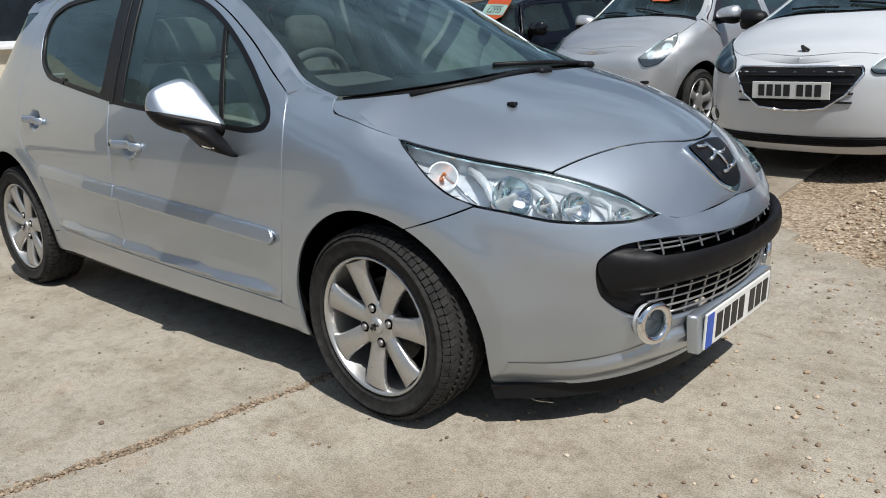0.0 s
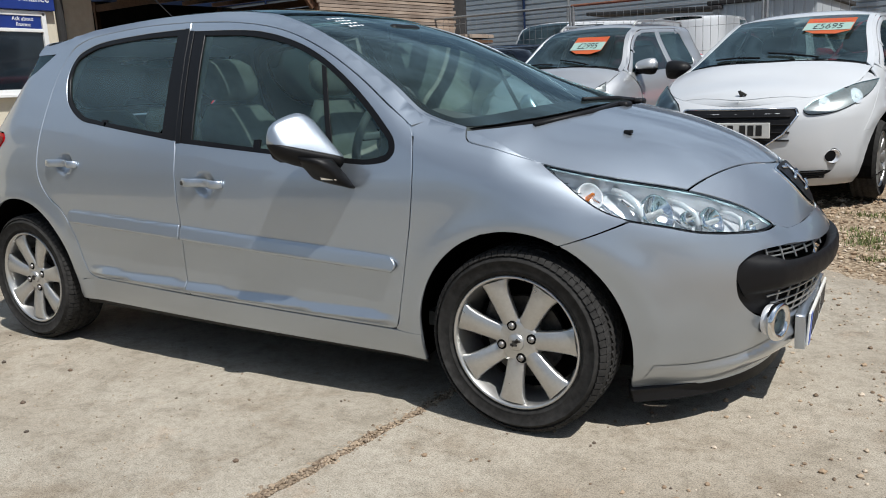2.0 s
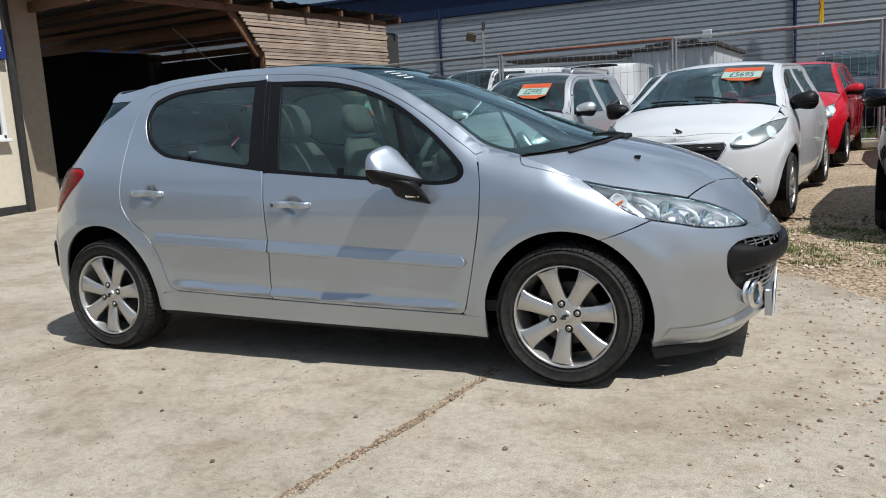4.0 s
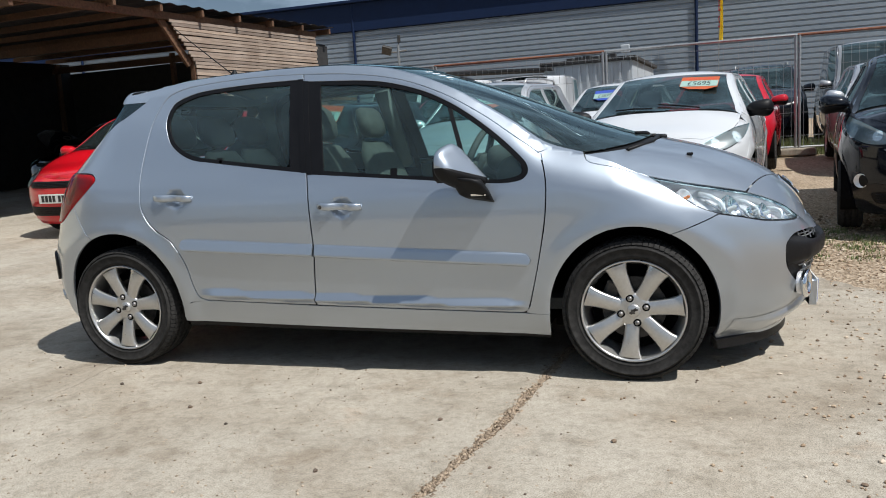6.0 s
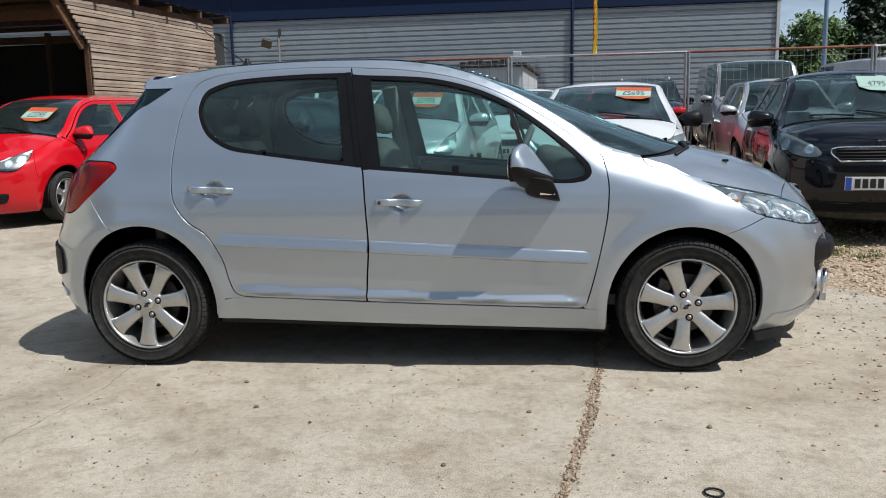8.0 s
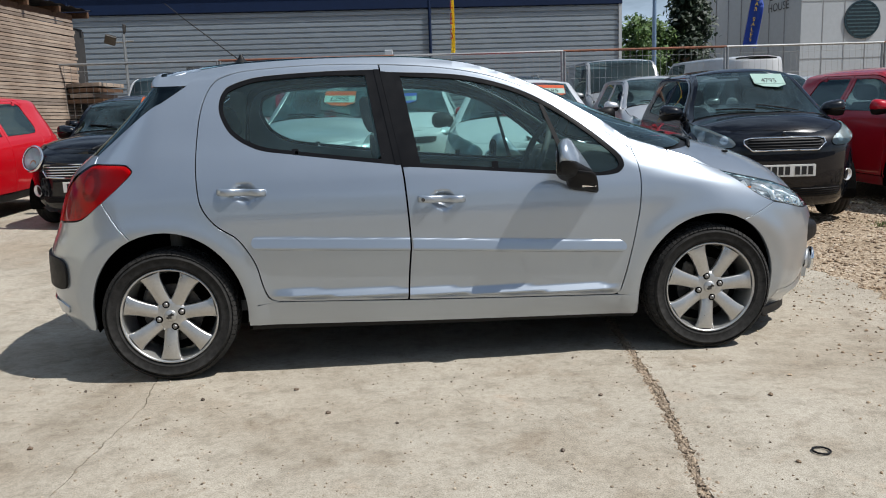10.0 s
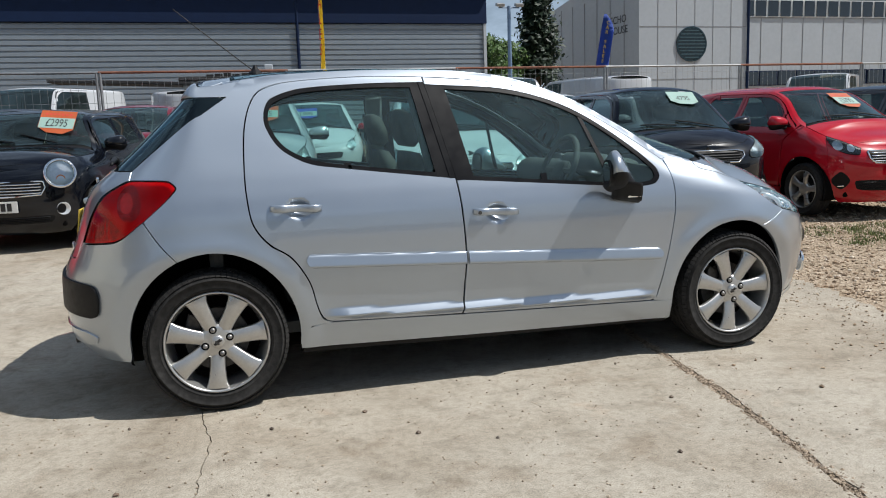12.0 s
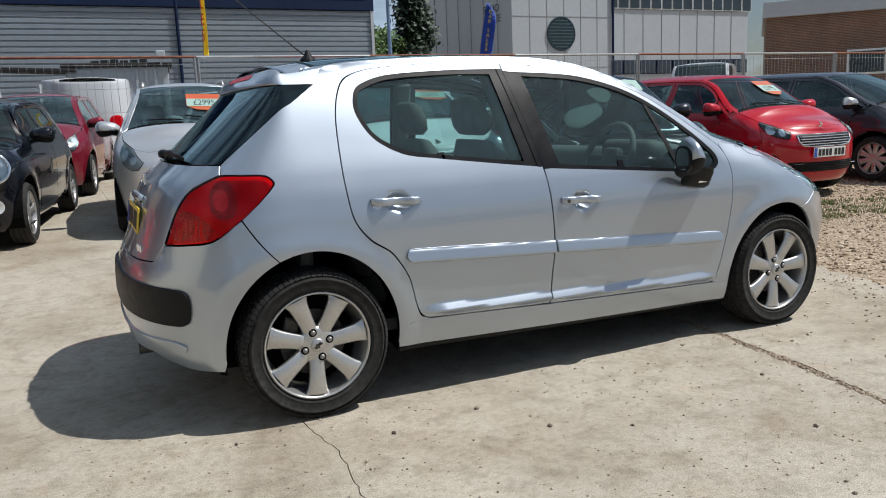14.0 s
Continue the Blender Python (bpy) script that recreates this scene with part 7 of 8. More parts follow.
    P = shape(3.70, 2.467, 0.60, 1.683, 1.407, nose=0.80, cowl_z=0.98, cowl=-0.28, screen_top=-0.80, belt=0.93, blunt=3.0, tumble=0.17)
    shell_car("small_car", "black small retro hatchback with round lamps and chrome grille", P, BLACK, parked(-2.08, 4.25, -9, 3.067), doors=3,
              lamp=[(0.50, 0.84, 1), (0.58, 0.82), (0.62, 0.74), (0.56, 0.68), (0.48, 0.70), (0.46, 0.77)], lamp_round=0.135,
              grille=[(0.70, 0.70), (0.68, 0.64), (0.72, 0.57), (0.9, 0.56)], lower=[(0.62, 0.36), (0.64, 0.30), (0.9, 0.29)], fogs=(0.52, 0.42, 0.095), plate_z=0.465,
              chrome_grille=True, sign=(1.90, -0.46, "£2995", "orange price card reading £2995 on pale green"))
    P = shape(3.85, 2.5, 0.72, 1.68, 1.50, nose=0.76, cowl_z=1.02, cowl=0.0, screen_top=-0.85, belt=0.95)
    shell_car("hatchback_car", "crimson hatchback parked behind the black small car", P, CRIMSON, parked(-1.40, 8.3, -9, 3.22),
              lamp=[(0.34, 0.90, 1), (0.5, 0.84), (0.62, 0.76, 1), (0.52, 0.68), (0.42, 0.74)], grille=[(0.70, 0.66), (0.72, 0.58), (0.9, 0.56)], plate_z=0.48)
    P = shape(3.92, 2.486, 0.78, 1.683, 1.49, nose=0.72, cowl_z=1.0, cowl=0.05, screen_top=-0.90, belt=0.94)
    shell_car("hatchback_car", "bright red three-door hatchback in front of the timber shed", P, BRIGHT_RED, parked(-4.40, 3.55, -4, 3.266), doors=3,
              lamp=[(0.36, 0.86, 1), (0.52, 0.81), (0.68, 0.74, 1), (0.66, 0.66), (0.52, 0.655), (0.42, 0.74)], grille=[(0.70, 0.70), (0.71, 0.635), (0.9, 0.625)], lower=[(0.60, 0.40), (0.63, 0.30), (0.9, 0.29)],
              plate_z=0.50, trim=BLACK_PLASTIC, sign=(2.1, -0.38, "£2295", "orange price card on pale green"))
    P = shape(3.9, 2.5, 0.75, 1.68, 1.48, nose=0.74, cowl_z=1.0, cowl=0.0, screen_top=-0.9, belt=0.94)
    shell_car("hatchback_car", "black hatchback parked behind the small black car", P, BLACK, parked(-3.45, 8.25, -11, 3.25), lamp=[(0.34, 0.86, 1), (0.5, 0.82), (0.62, 0.74, 1), (0.5, 0.68)], grille=[(0.70, 0.66), (0.72, 0.58), (0.9, 0.56)], plate_z=0.48)
    shell_car("hatchback_car", "black hatchback with its bonnet propped open under the shed roof", P, BLACK, parked(-9.0, 8.2, -14, 3.25), lamp=[(0.34, 0.86, 1), (0.5, 0.82), (0.62, 0.74, 1), (0.5, 0.68)], plate_z=0.48, bonnet_up=True, group="")
    shell_car("hatchback_car", "white hatchback with a blue price card", P, WHITE, parked(1.50, 8.3, -8, 3.25), lamp=[(0.34, 0.86, 1), (0.5, 0.82), (0.62, 0.74, 1), (0.5, 0.68)], grille=[(0.70, 0.66), (0.72, 0.58), (0.9, 0.56)], plate_z=0.48,
              sign=(2.05, 0.15, "£3895", "blue price card reading £3895", SIGN_BLUE))
    shell_car("hatchback_car", "red hatchback parked behind the white one", P, RED, parked(3.20, 7.9, -8, 3.25), lamp=[(0.34, 0.86, 1), (0.5, 0.82), (0.62, 0.74, 1), (0.5, 0.68)], grille=[(0.70, 0.66), (0.72, 0.58), (0.9, 0.56)], plate_z=0.48)
    P = shape(3.7, 2.4, 0.70, 1.62, 1.52, nose=0.76, cowl_z=1.03, cowl=0.0, screen_top=-0.85, belt=0.96)
    shell_car("hatchback_car", "pale silver hatchback parked behind the black one", P, PALE_SILVER, parked(5.60, 7.2, -5, 3.1), lamp=[(0.34, 0.90, 1), (0.5, 0.84), (0.62, 0.76, 1), (0.5, 0.70)], grille=[(0.70, 0.66), (0.72, 0.58), (0.9, 0.56)], plate_z=0.48)
    shell_car("hatchback_car", "white hatchback parked behind the red one", P, WHITE, parked(7.6, 6.9, 0, 3.1), lamp=[(0.34, 0.90, 1), (0.5, 0.84), (0.62, 0.76, 1), (0.5, 0.70)], grille=[(0.70, 0.66), (0.72, 0.58), (0.9, 0.56)], plate_z=0.48)
    shell_car("hatchback_car", "white hatchback behind the wire fence", P, WHITE, parked(12.4, 12.7, 4, 3.1), lamp=[(0.34, 0.90, 1), (0.5, 0.84), (0.62, 0.76, 1), (0.5, 0.70)], grille=[(0.70, 0.66), (0.72, 0.58), (0.9, 0.56)], plate_z=0.48, group="")
    V = shape(4.9, 3.0, 0.85, 1.90, 1.98, nose=0.95, cowl_z=1.25, cowl=0.12, screen_top=-0.65, belt=1.12, tumble=0.12, roof_end=-0.85, tail=0.03, rear_top=0.03)
    V2 = shape(4.9, 3.0, 0.85, 1.86, 1.84, nose=0.95, cowl_z=1.2, cowl=0.12, screen_top=-0.65, belt=1.08, tumble=0.05, roof_end=-0.85, tail=0.03, rear_top=0.03)
    lam = [(0.32, 1.02, 1), (0.5, 0.98), (0.62, 0.88, 1), (0.5, 0.80)]
    gri = [(0.68, 0.78), (0.70, 0.62), (0.9, 0.60)]
    shell_car("van", "grey panel van with a wide windscreen behind the fence", V, GREY_VAN, parked(6.30, 11.3, -4, 3.85), "van", lamp=lam, grille=gri, van=True, wheel_r=0.33, group="vans", plate_z=0.5)
    shell_car("van", "white panel van with its back to the yard", V, WHITE, parked(9.45, 16.9, -3, 3.85, True), "van", lamp=lam, grille=gri, van=True, wheel_r=0.33, group="vans", plate_z=0.5)
    shell_car("van", "white panel van with its back to the yard", V2, WHITE, parked(-0.50, 17.2, 2, 3.85, True), "van", lamp=lam, grille=gri, van=True, wheel_r=0.33, group="vans", plate_z=0.5)
    shell_car("van", "white panel van behind the wire fence", V, WHITE, parked(-4.2, 13.0, -20, 3.85), "van", lamp=lam, grille=gri, van=True, wheel_r=0.33, group="vans", plate_z=0.5)
    shell_car("van", "white panel van behind the wire fence", V, WHITE, parked(14.6, 12.7, -50, 3.85), "van", lamp=lam, grille=gri, van=True, wheel_r=0.33, group="vans", plate_z=0.5)
    shell_car("van", "dark estate car behind the fence post", shape(4.5, 2.7, 0.85, 1.82, 1.72, nose=0.9, cowl_z=1.15, cowl=0.05, screen_top=-0.85, belt=1.08), BLACK, parked(4.35, 13.1, -5, 3.55), "car", lamp=lam, grille=gri, rails=True, wheel_r=0.34, group="", plate_z=0.5)


GREY_VAN = car_paint("grey_van_paint", (0.30, 0.31, 0.32), 0.4, 0.4)
neighbours()

# ---- timber shed ----
TIMBER = plain("rough_timber", (0.13, 0.066, 0.034), 0.85, grain=26, vary=0.3, relief=0.2)
def lath_material():
    """Weathered boards, each of its own shade."""
    m, nt, b = nodes_of("weathered_lath")
    n1, n2 = noise_node(nt, 40.0, 5, 0.6, "Object", (1, 0.08, 1)), noise_node(nt, 1.6, 4)
    info = nt.nodes.new("ShaderNodeObjectInfo")
    c = ramp(nt, n1.outputs["Fac"], [(0.3, (0.27, 0.21, 0.165)), (0.7, (0.42, 0.345, 0.28))]).outputs["Color"]
    c = mixed(nt, 1.0, c, ramp(nt, info.outputs["Random"], [(0.0, (0.62, 0.60, 0.60)), (0.5, (0.95, 0.93, 0.92)), (1.0, (1.2, 1.14, 1.08))]).outputs["Color"], "MULTIPLY")
    c = mixed(nt, 1.0, c, ramp(nt, n2.outputs["Fac"], [(0.35, (0.75, 0.72, 0.70)), (0.6, (1, 1, 1))]).outputs["Color"], "MULTIPLY")
    nt.links.new(c, b.inputs["Base Color"])
    b.inputs["Roughness"].default_value = 0.9
    bump(nt, b, n1.outputs["Fac"], 0.3, 0.004)
    return m


LATH = lath_material()
ROOFING = plain("roof_sheet", (0.06, 0.05, 0.046), 0.7, grain=8, vary=0.3)
# Near-black: interior shade put into the inner walls' colour; also dark trim elsewhere.
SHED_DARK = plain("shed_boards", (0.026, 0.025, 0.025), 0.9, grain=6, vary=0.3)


def shed():
    root = new("timber_shed")
    tagged(root, "open timber shed with a lath side wall and a sheet roof", "shed", kind="structure")
    root.matrix_basis = pose(-5.36, 8.15, 0.2, 0, 0, -11.5)
    rnd = random.Random(4)
    slope = 0.025
    tilt = Matrix.Rotation(math.atan(slope), 4, "Y")
    for k in range(58):
        z = 0.25 + 0.062 * k
        if z > 3.10:
            break
        y0 = 0.02 if z < 2.35 else 0.02 - (z - 2.35) * 0.75
        ln = 3.55 - y0 + rnd.uniform(-0.03, 0.05)
        bm = bmesh.new()
        block(bm, (0.022, ln, 0.050), (rnd.uniform(0, 0.01), y0 + ln / 2, z), 0, Matrix.Rotation(rnd.uniform(-0.005, 0.005), 4, "X"))
        part("lath", bm, LATH, root)
    for x, y in ((-0.08, 0.06), (-0.08, 1.8), (-0.08, 3.5), (-8.4, 0.06), (-8.4, 3.5), (-4.2, 3.5)):
        bm = bmesh.new()
        block(bm, (0.10, 0.10, 3.05 - slope * x), (x, y, (3.05 - slope * x) / 2), 0.006)
        part("post", bm, TIMBER, root)
    bm = bmesh.new()
    block(bm, (0.06, 0.12, 0.98), (-0.10, -0.33, 2.72), 0.005, Matrix.Rotation(radians(38), 4, "X"))
    part("brace", bm, TIMBER, root)
    bm = bmesh.new()
    block(bm, (0.07, 7.4, 0.12), (-0.05, -0.10, 3.12), 0.005)
    part("wall_plate", bm, TIMBER, root)
    for y, dz in ((-3.3, 0.0), (0.06, -0.16), (3.5, -0.16)):
        bm = bmesh.new()
        block(bm, (8.7, 0.07, 0.16), (-4.35, y, 3.06 + dz + slope * 4.35), 0.006, tilt)
        part("beam", bm, TIMBER, root)
    for i in range(9):
        bm = bmesh.new()
        block(bm, (9.5, 0.055, 0.11), (-4.60, -3.55 + 0.93 * i, 3.20 + slope * 4.60), 0.005, tilt)
        part("rafter", bm, TIMBER, root)
    bm = bmesh.new()
    n = 96
    rows = []
    for x in (0.16, -9.5):
        rows.append([bm.verts.new((x, -3.9 + 7.95 * k / n, 3.29 - slope * x + 0.016 * math.sin(k * 1.6))) for k in range(n + 1)])
    for k in range(n):
        bm.faces.new((rows[0][k], rows[0][k + 1], rows[1][k + 1], rows[1][k]))
    bmesh.ops.solidify(bm, geom=bm.faces[:], thickness=0.012)
    part("roof_sheet", fixed(bm), ROOFING, root, "", True)
    # Back, end and inner side walls, coloured dark for the shade under the roof.
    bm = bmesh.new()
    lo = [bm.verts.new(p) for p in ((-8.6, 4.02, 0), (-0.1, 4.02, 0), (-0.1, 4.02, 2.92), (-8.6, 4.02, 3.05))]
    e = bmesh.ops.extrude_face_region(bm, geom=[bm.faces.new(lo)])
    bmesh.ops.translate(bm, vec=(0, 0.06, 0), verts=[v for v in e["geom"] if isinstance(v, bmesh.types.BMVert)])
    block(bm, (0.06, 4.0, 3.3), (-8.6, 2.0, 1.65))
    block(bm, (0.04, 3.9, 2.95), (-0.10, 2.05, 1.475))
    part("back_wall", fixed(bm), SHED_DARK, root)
    stack = new("timber_stack")
    tagged(stack, "small stack of rough planks beside the shed", "timber")
    stack.matrix_basis = pose(-4.35, 11.55, rise_at(11.5), 0, 0, -11.5)
    for k in range(9):
        bm = bmesh.new()
        block(bm, (0.45 + 0.15 * (k % 3), 0.9, 0.07), (0.05 * (k % 2), 0, 0.9 + 0.1 * k if k > 4 else 0.1 + 0.2 * k), 0.004)
        part("plank", bm, TIMBER if k % 2 else LATH, stack)


shed()

# ---- office ----
SIGN_NAVY = plain("navy_sign", (0.012, 0.035, 0.20), 0.4, grain=6, vary=0.08)
WHITE_UPVC = plain("white_upvc", (0.72, 0.73, 0.72), 0.4, grain=30, vary=0.04)
LIGHT_BLUE = plain("light_blue_lettering", (0.10, 0.32, 0.62), 0.5, grain=30, vary=0.03)


def office():
    root = new("office_building")
    tagged(root, "cream rendered office with a window under a navy sign", "building", kind="structure")
    x = -7.6
    bm = bmesh.new()
    block(bm, (5.0, 9.4, 3.6), (x - 2.5, 0.05, 1.8), 0.01)
    part("rendered_wall", bm, CREAM, root)
    bm = bmesh.new()
    block(bm, (0.05, 9.44, 0.16), (x + 0.02, 0.05, 0.16), 0.01)
    part("plinth", bm, SHED_DARK, root)
    for y in (3.17,):
        w = new("window")
        w.parent = root
        bm = bmesh.new()
        for sz, at in (((0.08, 2.6, 0.07), (0, 0, 0.66)), ((0.08, 2.6, 0.07), (0, 0, -0.45)), ((0.08, 0.07, 1.16), (0, 1.28, 0.1)), ((0.08, 0.07, 1.16), (0, -1.28, 0.1)), ((0.07, 2.5, 0.05), (0, 0, 0.42)), ((0.07, 0.05, 1.1), (0, -0.3, 0.1))):
            block(bm, sz, at, 0.008)
        part("window_frame", bm, WHITE_UPVC, w)
        bm = bmesh.new()
        block(bm, (0.02, 2.5, 1.1), (-0.01, 0, 0.1))
        part("pane", bm, DARK_PANE, w)
        bm = bmesh.new()
        block(bm, (0.12, 2.7, 0.05), (0.03, 0, -0.5), 0.01)
        part("window_sill", bm, WHITE_UPVC, w)
        w.matrix_basis = pose(x + 0.03, y, 1.75)
        bm = bmesh.new()
        block(bm, (0.012, 1.02, 0.20), (0.02, 0.72, 0.53))
        po = part("window_poster", bm, SIGN_NAVY, w)
        words("poster_words", "Ask about\nfinance", 0.055, LETTER_WHITE, po, (0.03, 0.95, 0.54), Matrix.Rotation(radians(90), 4, "Z") @ Matrix.Rotation(radians(90), 4, "X"))
    bm = bmesh.new()
    block(bm, (0.10, 3.6, 0.45), (x + 0.06, 2.82, 2.68), 0.01)
    sg = part("sign_board", bm, SIGN_NAVY, root, "navy sign board with white lettering")
    tr = Matrix.Rotation(radians(90), 4, "Z") @ Matrix.Rotation(radians(90), 4, "X")
    words("sign_words", "Finance", 0.11, LETTER_WHITE, sg, (x + 0.115, 4.30, 2.62), tr)
    words("sign_words", "Found it?", 0.11, LIGHT_BLUE, sg, (x + 0.115, 4.24, 2.80), tr)
    bm = bmesh.new()
    tube(bm, [(x + 0.06, 4.72, 0.1), (x + 0.06, 4.72, 3.5)], 0.06, 10)
    part("downpipe", fixed(bm), SHED_DARK, root)
    bm = bmesh.new()
    block(bm, (2.5, 0.6, 3.5), (x - 1.28, 5.06, 1.75), 0.01)
    part("side_wall", bm, BEIGE, root)


BEIGE = plain("beige_board", (0.34, 0.29, 0.22), 0.85, grain=10, vary=0.08)
office()

# ---- fence and far buildings ----
GALV = plain("galvanised_tube", (0.34, 0.35, 0.35), 0.45, 0.7, grain=20, vary=0.15)
RUST = plain("rusty_tube", (0.24, 0.10, 0.06), 0.8, 0.2, grain=14, vary=0.3)


def fence():
    root = new("wire_fence")
    tagged(root, "temporary wire mesh fence on galvanised posts with a rusty rail", "fence", kind="structure")
    x, i = -5.16, 0
    y = 11.05
    while x < 34:
        w = 3.3
        b, t = rise_at(y) + 0.1, rise_at(y) + 2.08
        pn = new("fence_panel")
        pn.parent = root
        bm = bmesh.new()
        tube(bm, [(x + 0.03, y, b), (x + 0.03, y, t), ], 0.026, 8)
        tube(bm, [(x + w - 0.03, y, b), (x + w - 0.03, y, t)], 0.026, 8)
        part("fence_post", fixed(bm), GALV, pn)
        bm = bmesh.new()
        tube(bm, [(x, y, t), (x + w, y, t)], 0.024, 8)
        part("top_rail", fixed(bm), RUST if i % 2 else GALV, pn)
        bm = bmesh.new()
        tube(bm, [(x, y, b + 0.05), (x + w, y, b + 0.05)], 0.02, 6)
        part("bottom_rail", fixed(bm), GALV, pn)
        bm = bmesh.new()
        for k in range(26):
            tube(bm, [(x + 0.1 + k * 0.124, y, b), (x + 0.1 + k * 0.124, y, t)], 0.0035, 3, None, False)
        for k in range(5):
            tube(bm, [(x, y, b + 0.25 + 0.4 * k), (x + w, y, b + 0.25 + 0.4 * k)], 0.0035, 3, None, False)
        tagged(part("wire_mesh", bm, GALV, pn), kind="stuff")
        bm = bmesh.new()
        block(bm, (0.6, 0.22, 0.14), (x, y, b - 0.04), 0.03)
        part("fence_foot", bm, CONCRETE, pn)
        x += w
        i += 1


fence()


def echo_house():
    root = new("office_block")
    tagged(root, "white panelled office block with a round window", "building", kind="structure")
    g = 0.9
    A, Bc, C, Dd = (34.1, 55.0), (44.4, 55.0), (44.4, 70.0), (32.9, 70.0)
    bm = bmesh.new()
    lo = [bm.verts.new((*p, g)) for p in (A, Bc, C, Dd)]
    hi = [bm.verts.new((p[0], p[1], 15.0 if p[1] < 60 else 12.5)) for p in (A, Bc, C, Dd)]
    bm.faces.new(hi)
    for k in range(4):
        bm.faces.new((lo[k], lo[(k + 1) % 4], hi[(k + 1) % 4], hi[k]))
    part("wall", fixed(bm), PANEL_WHITE, root)
    bm = bmesh.new()
    for k in range(1, 6):
        x = 34.1 + k * 1.75
        block(bm, (0.05, 0.03, 14), (x, 54.99, 7.9))
    for z in (4.9, 9.2):
        block(bm, (10.3, 0.03, 0.05), (39.2, 54.99, z))
    for k in range(1, 7):
        t = k / 7
        block(bm, (0.04, 0.10, 11.5), (34.08 - 1.2 * t, 55 + 15 * t, 6.6))
    tagged(part("panel_joint", bm, GREY_JOINT, root), kind="stuff")
    bm = bmesh.new()
    revolve(bm, [(0.001, 0), (1.30, 0), (1.34, -0.06), (1.45, -0.06), (1.45, 0.05)], 48, "Y", (39.0, 54.95, 7.75))
    wn = part("round_window", fixed(bm), ROUND_GLASS, root, "round window with horizontal louvres")
    for k in range(9):
        z = -1.1 + 0.275 * k
        h = math.sqrt(1.3 ** 2 - z ** 2)
        bm = bmesh.new()
        block(bm, (2 * h, 0.04, 0.09), (39.0, 54.90, 7.75 + z))
        part("louvre", bm, LOUVRE, wn)
    tr = Matrix.Rotation(radians(90), 4, "X")
    words("lettering", "ECHO\nHOUSE", 0.62, INK, root, (33.82, 58.0, 9.65), Matrix.Rotation(math.atan2(-15, 1.2), 4, "Z") @ tr)
    bm = bmesh.new()
    block(bm, (17.6, 16, 9.2), (53.4, 64.2, g + 4.6))
    part("wing_wall", bm, PANEL_WHITE, root)
    bm = bmesh.new()
    tube(bm, [(44.5, 54.9, g), (44.5, 54.9, 15)], 0.12, 8)
    part("downpipe", fixed(bm), NAVY, root)
    for row, z0, h in ((0, 10.15, 1.5), (1, 12.0, 1.2)):
        for k in range(14):
            w = new("window")
            w.parent = root
            bm = bmesh.new()
            block(bm, (1.22, 0.1, h), (45.4 + 1.27 * k, 56.15, z0 + h / 2))
            part("window_frame", bm, WHITE_UPVC, w)
            bm = bmesh.new()
            block(bm, (1.06, 0.1, h - 0.16), (45.4 + 1.27 * k, 56.11, z0 + h / 2))
            part("pane", bm, DARK_PANE, w)
    bm = bmesh.new()
    block(bm, (17.6, 15, 3.6), (53.4, 64.0, 11.5))
    part("upper_wall", bm, PANEL_WHITE, root)
    for k in range(9):
        w = new("window")
        w.parent = root
        bm = bmesh.new()
        block(bm, (1.85, 0.1, 1.3), (45.6 + 1.95 * k, 56.15, 4.9))
        part("window_frame", bm, NAVY, w)
        bm = bmesh.new()
        block(bm, (1.7, 0.1, 1.15), (45.6 + 1.95 * k, 56.11, 4.9))
        part("pane", bm, DARK_PANE, w)
    bm = bmesh.new()
    for k in range(1, 8):
        block(bm, (0.05, 0.03, 4.6), (44.6 + 2.2 * k, 56.18, 7.8))
    tagged(part("panel_joint", bm, GREY_JOINT, root), kind="stuff")


LOUVRE = plain("teal_louvre", (0.06, 0.11, 0.125), 0.4, 0.3, grain=5)
GREY_JOINT = plain("grey_joint", (0.30, 0.31, 0.32), 0.6, grain=5)
ROUND_GLASS = plain("round_glass", (0.01, 0.03, 0.04), 0.1, grain=3, vary=0.3, coat=0.4)
echo_house()


def brick_material():
    m, nt, b = nodes_of("brown_brick")
    br = nt.nodes.new("ShaderNodeTexBrick")
    br.inputs["Color1"].default_value, br.inputs["Color2"].default_value, br.inputs["Mortar"].default_value = (0.20, 0.085, 0.05, 1), (0.13, 0.06, 0.04, 1), (0.24, 0.20, 0.16, 1)
    br.inputs["Scale"].default_value, br.inputs["Mortar Size"].default_value = 1.0, 0.012
    br.inputs["Brick Width"].default_value, br.inputs["Row Height"].default_value = 0.225, 0.075
    co, mp = nt.nodes.new("ShaderNodeTexCoord"), nt.nodes.new("ShaderNodeMapping")
    mp.inputs["Rotation"].default_value = (radians(90), 0, 0)
    nt.links.new(co.outputs["Object"], mp.inputs["Vector"])
    nt.links.new(mp.outputs["Vector"], br.inputs["Vector"])
    n = noise_node(nt, 0.7, 4)
    r = ramp(nt, n.outputs["Fac"], [(0.3, (0.75, 0.75, 0.75)), (0.7, (1.1, 1.1, 1.1))])
    nt.links.new(mixed(nt, 1.0, br.outputs["Color"], r.outputs["Color"], "MULTIPLY"), b.inputs["Base Color"])
    b.inputs["Roughness"].default_value = 0.9
    return m


BRICK = brick_material()


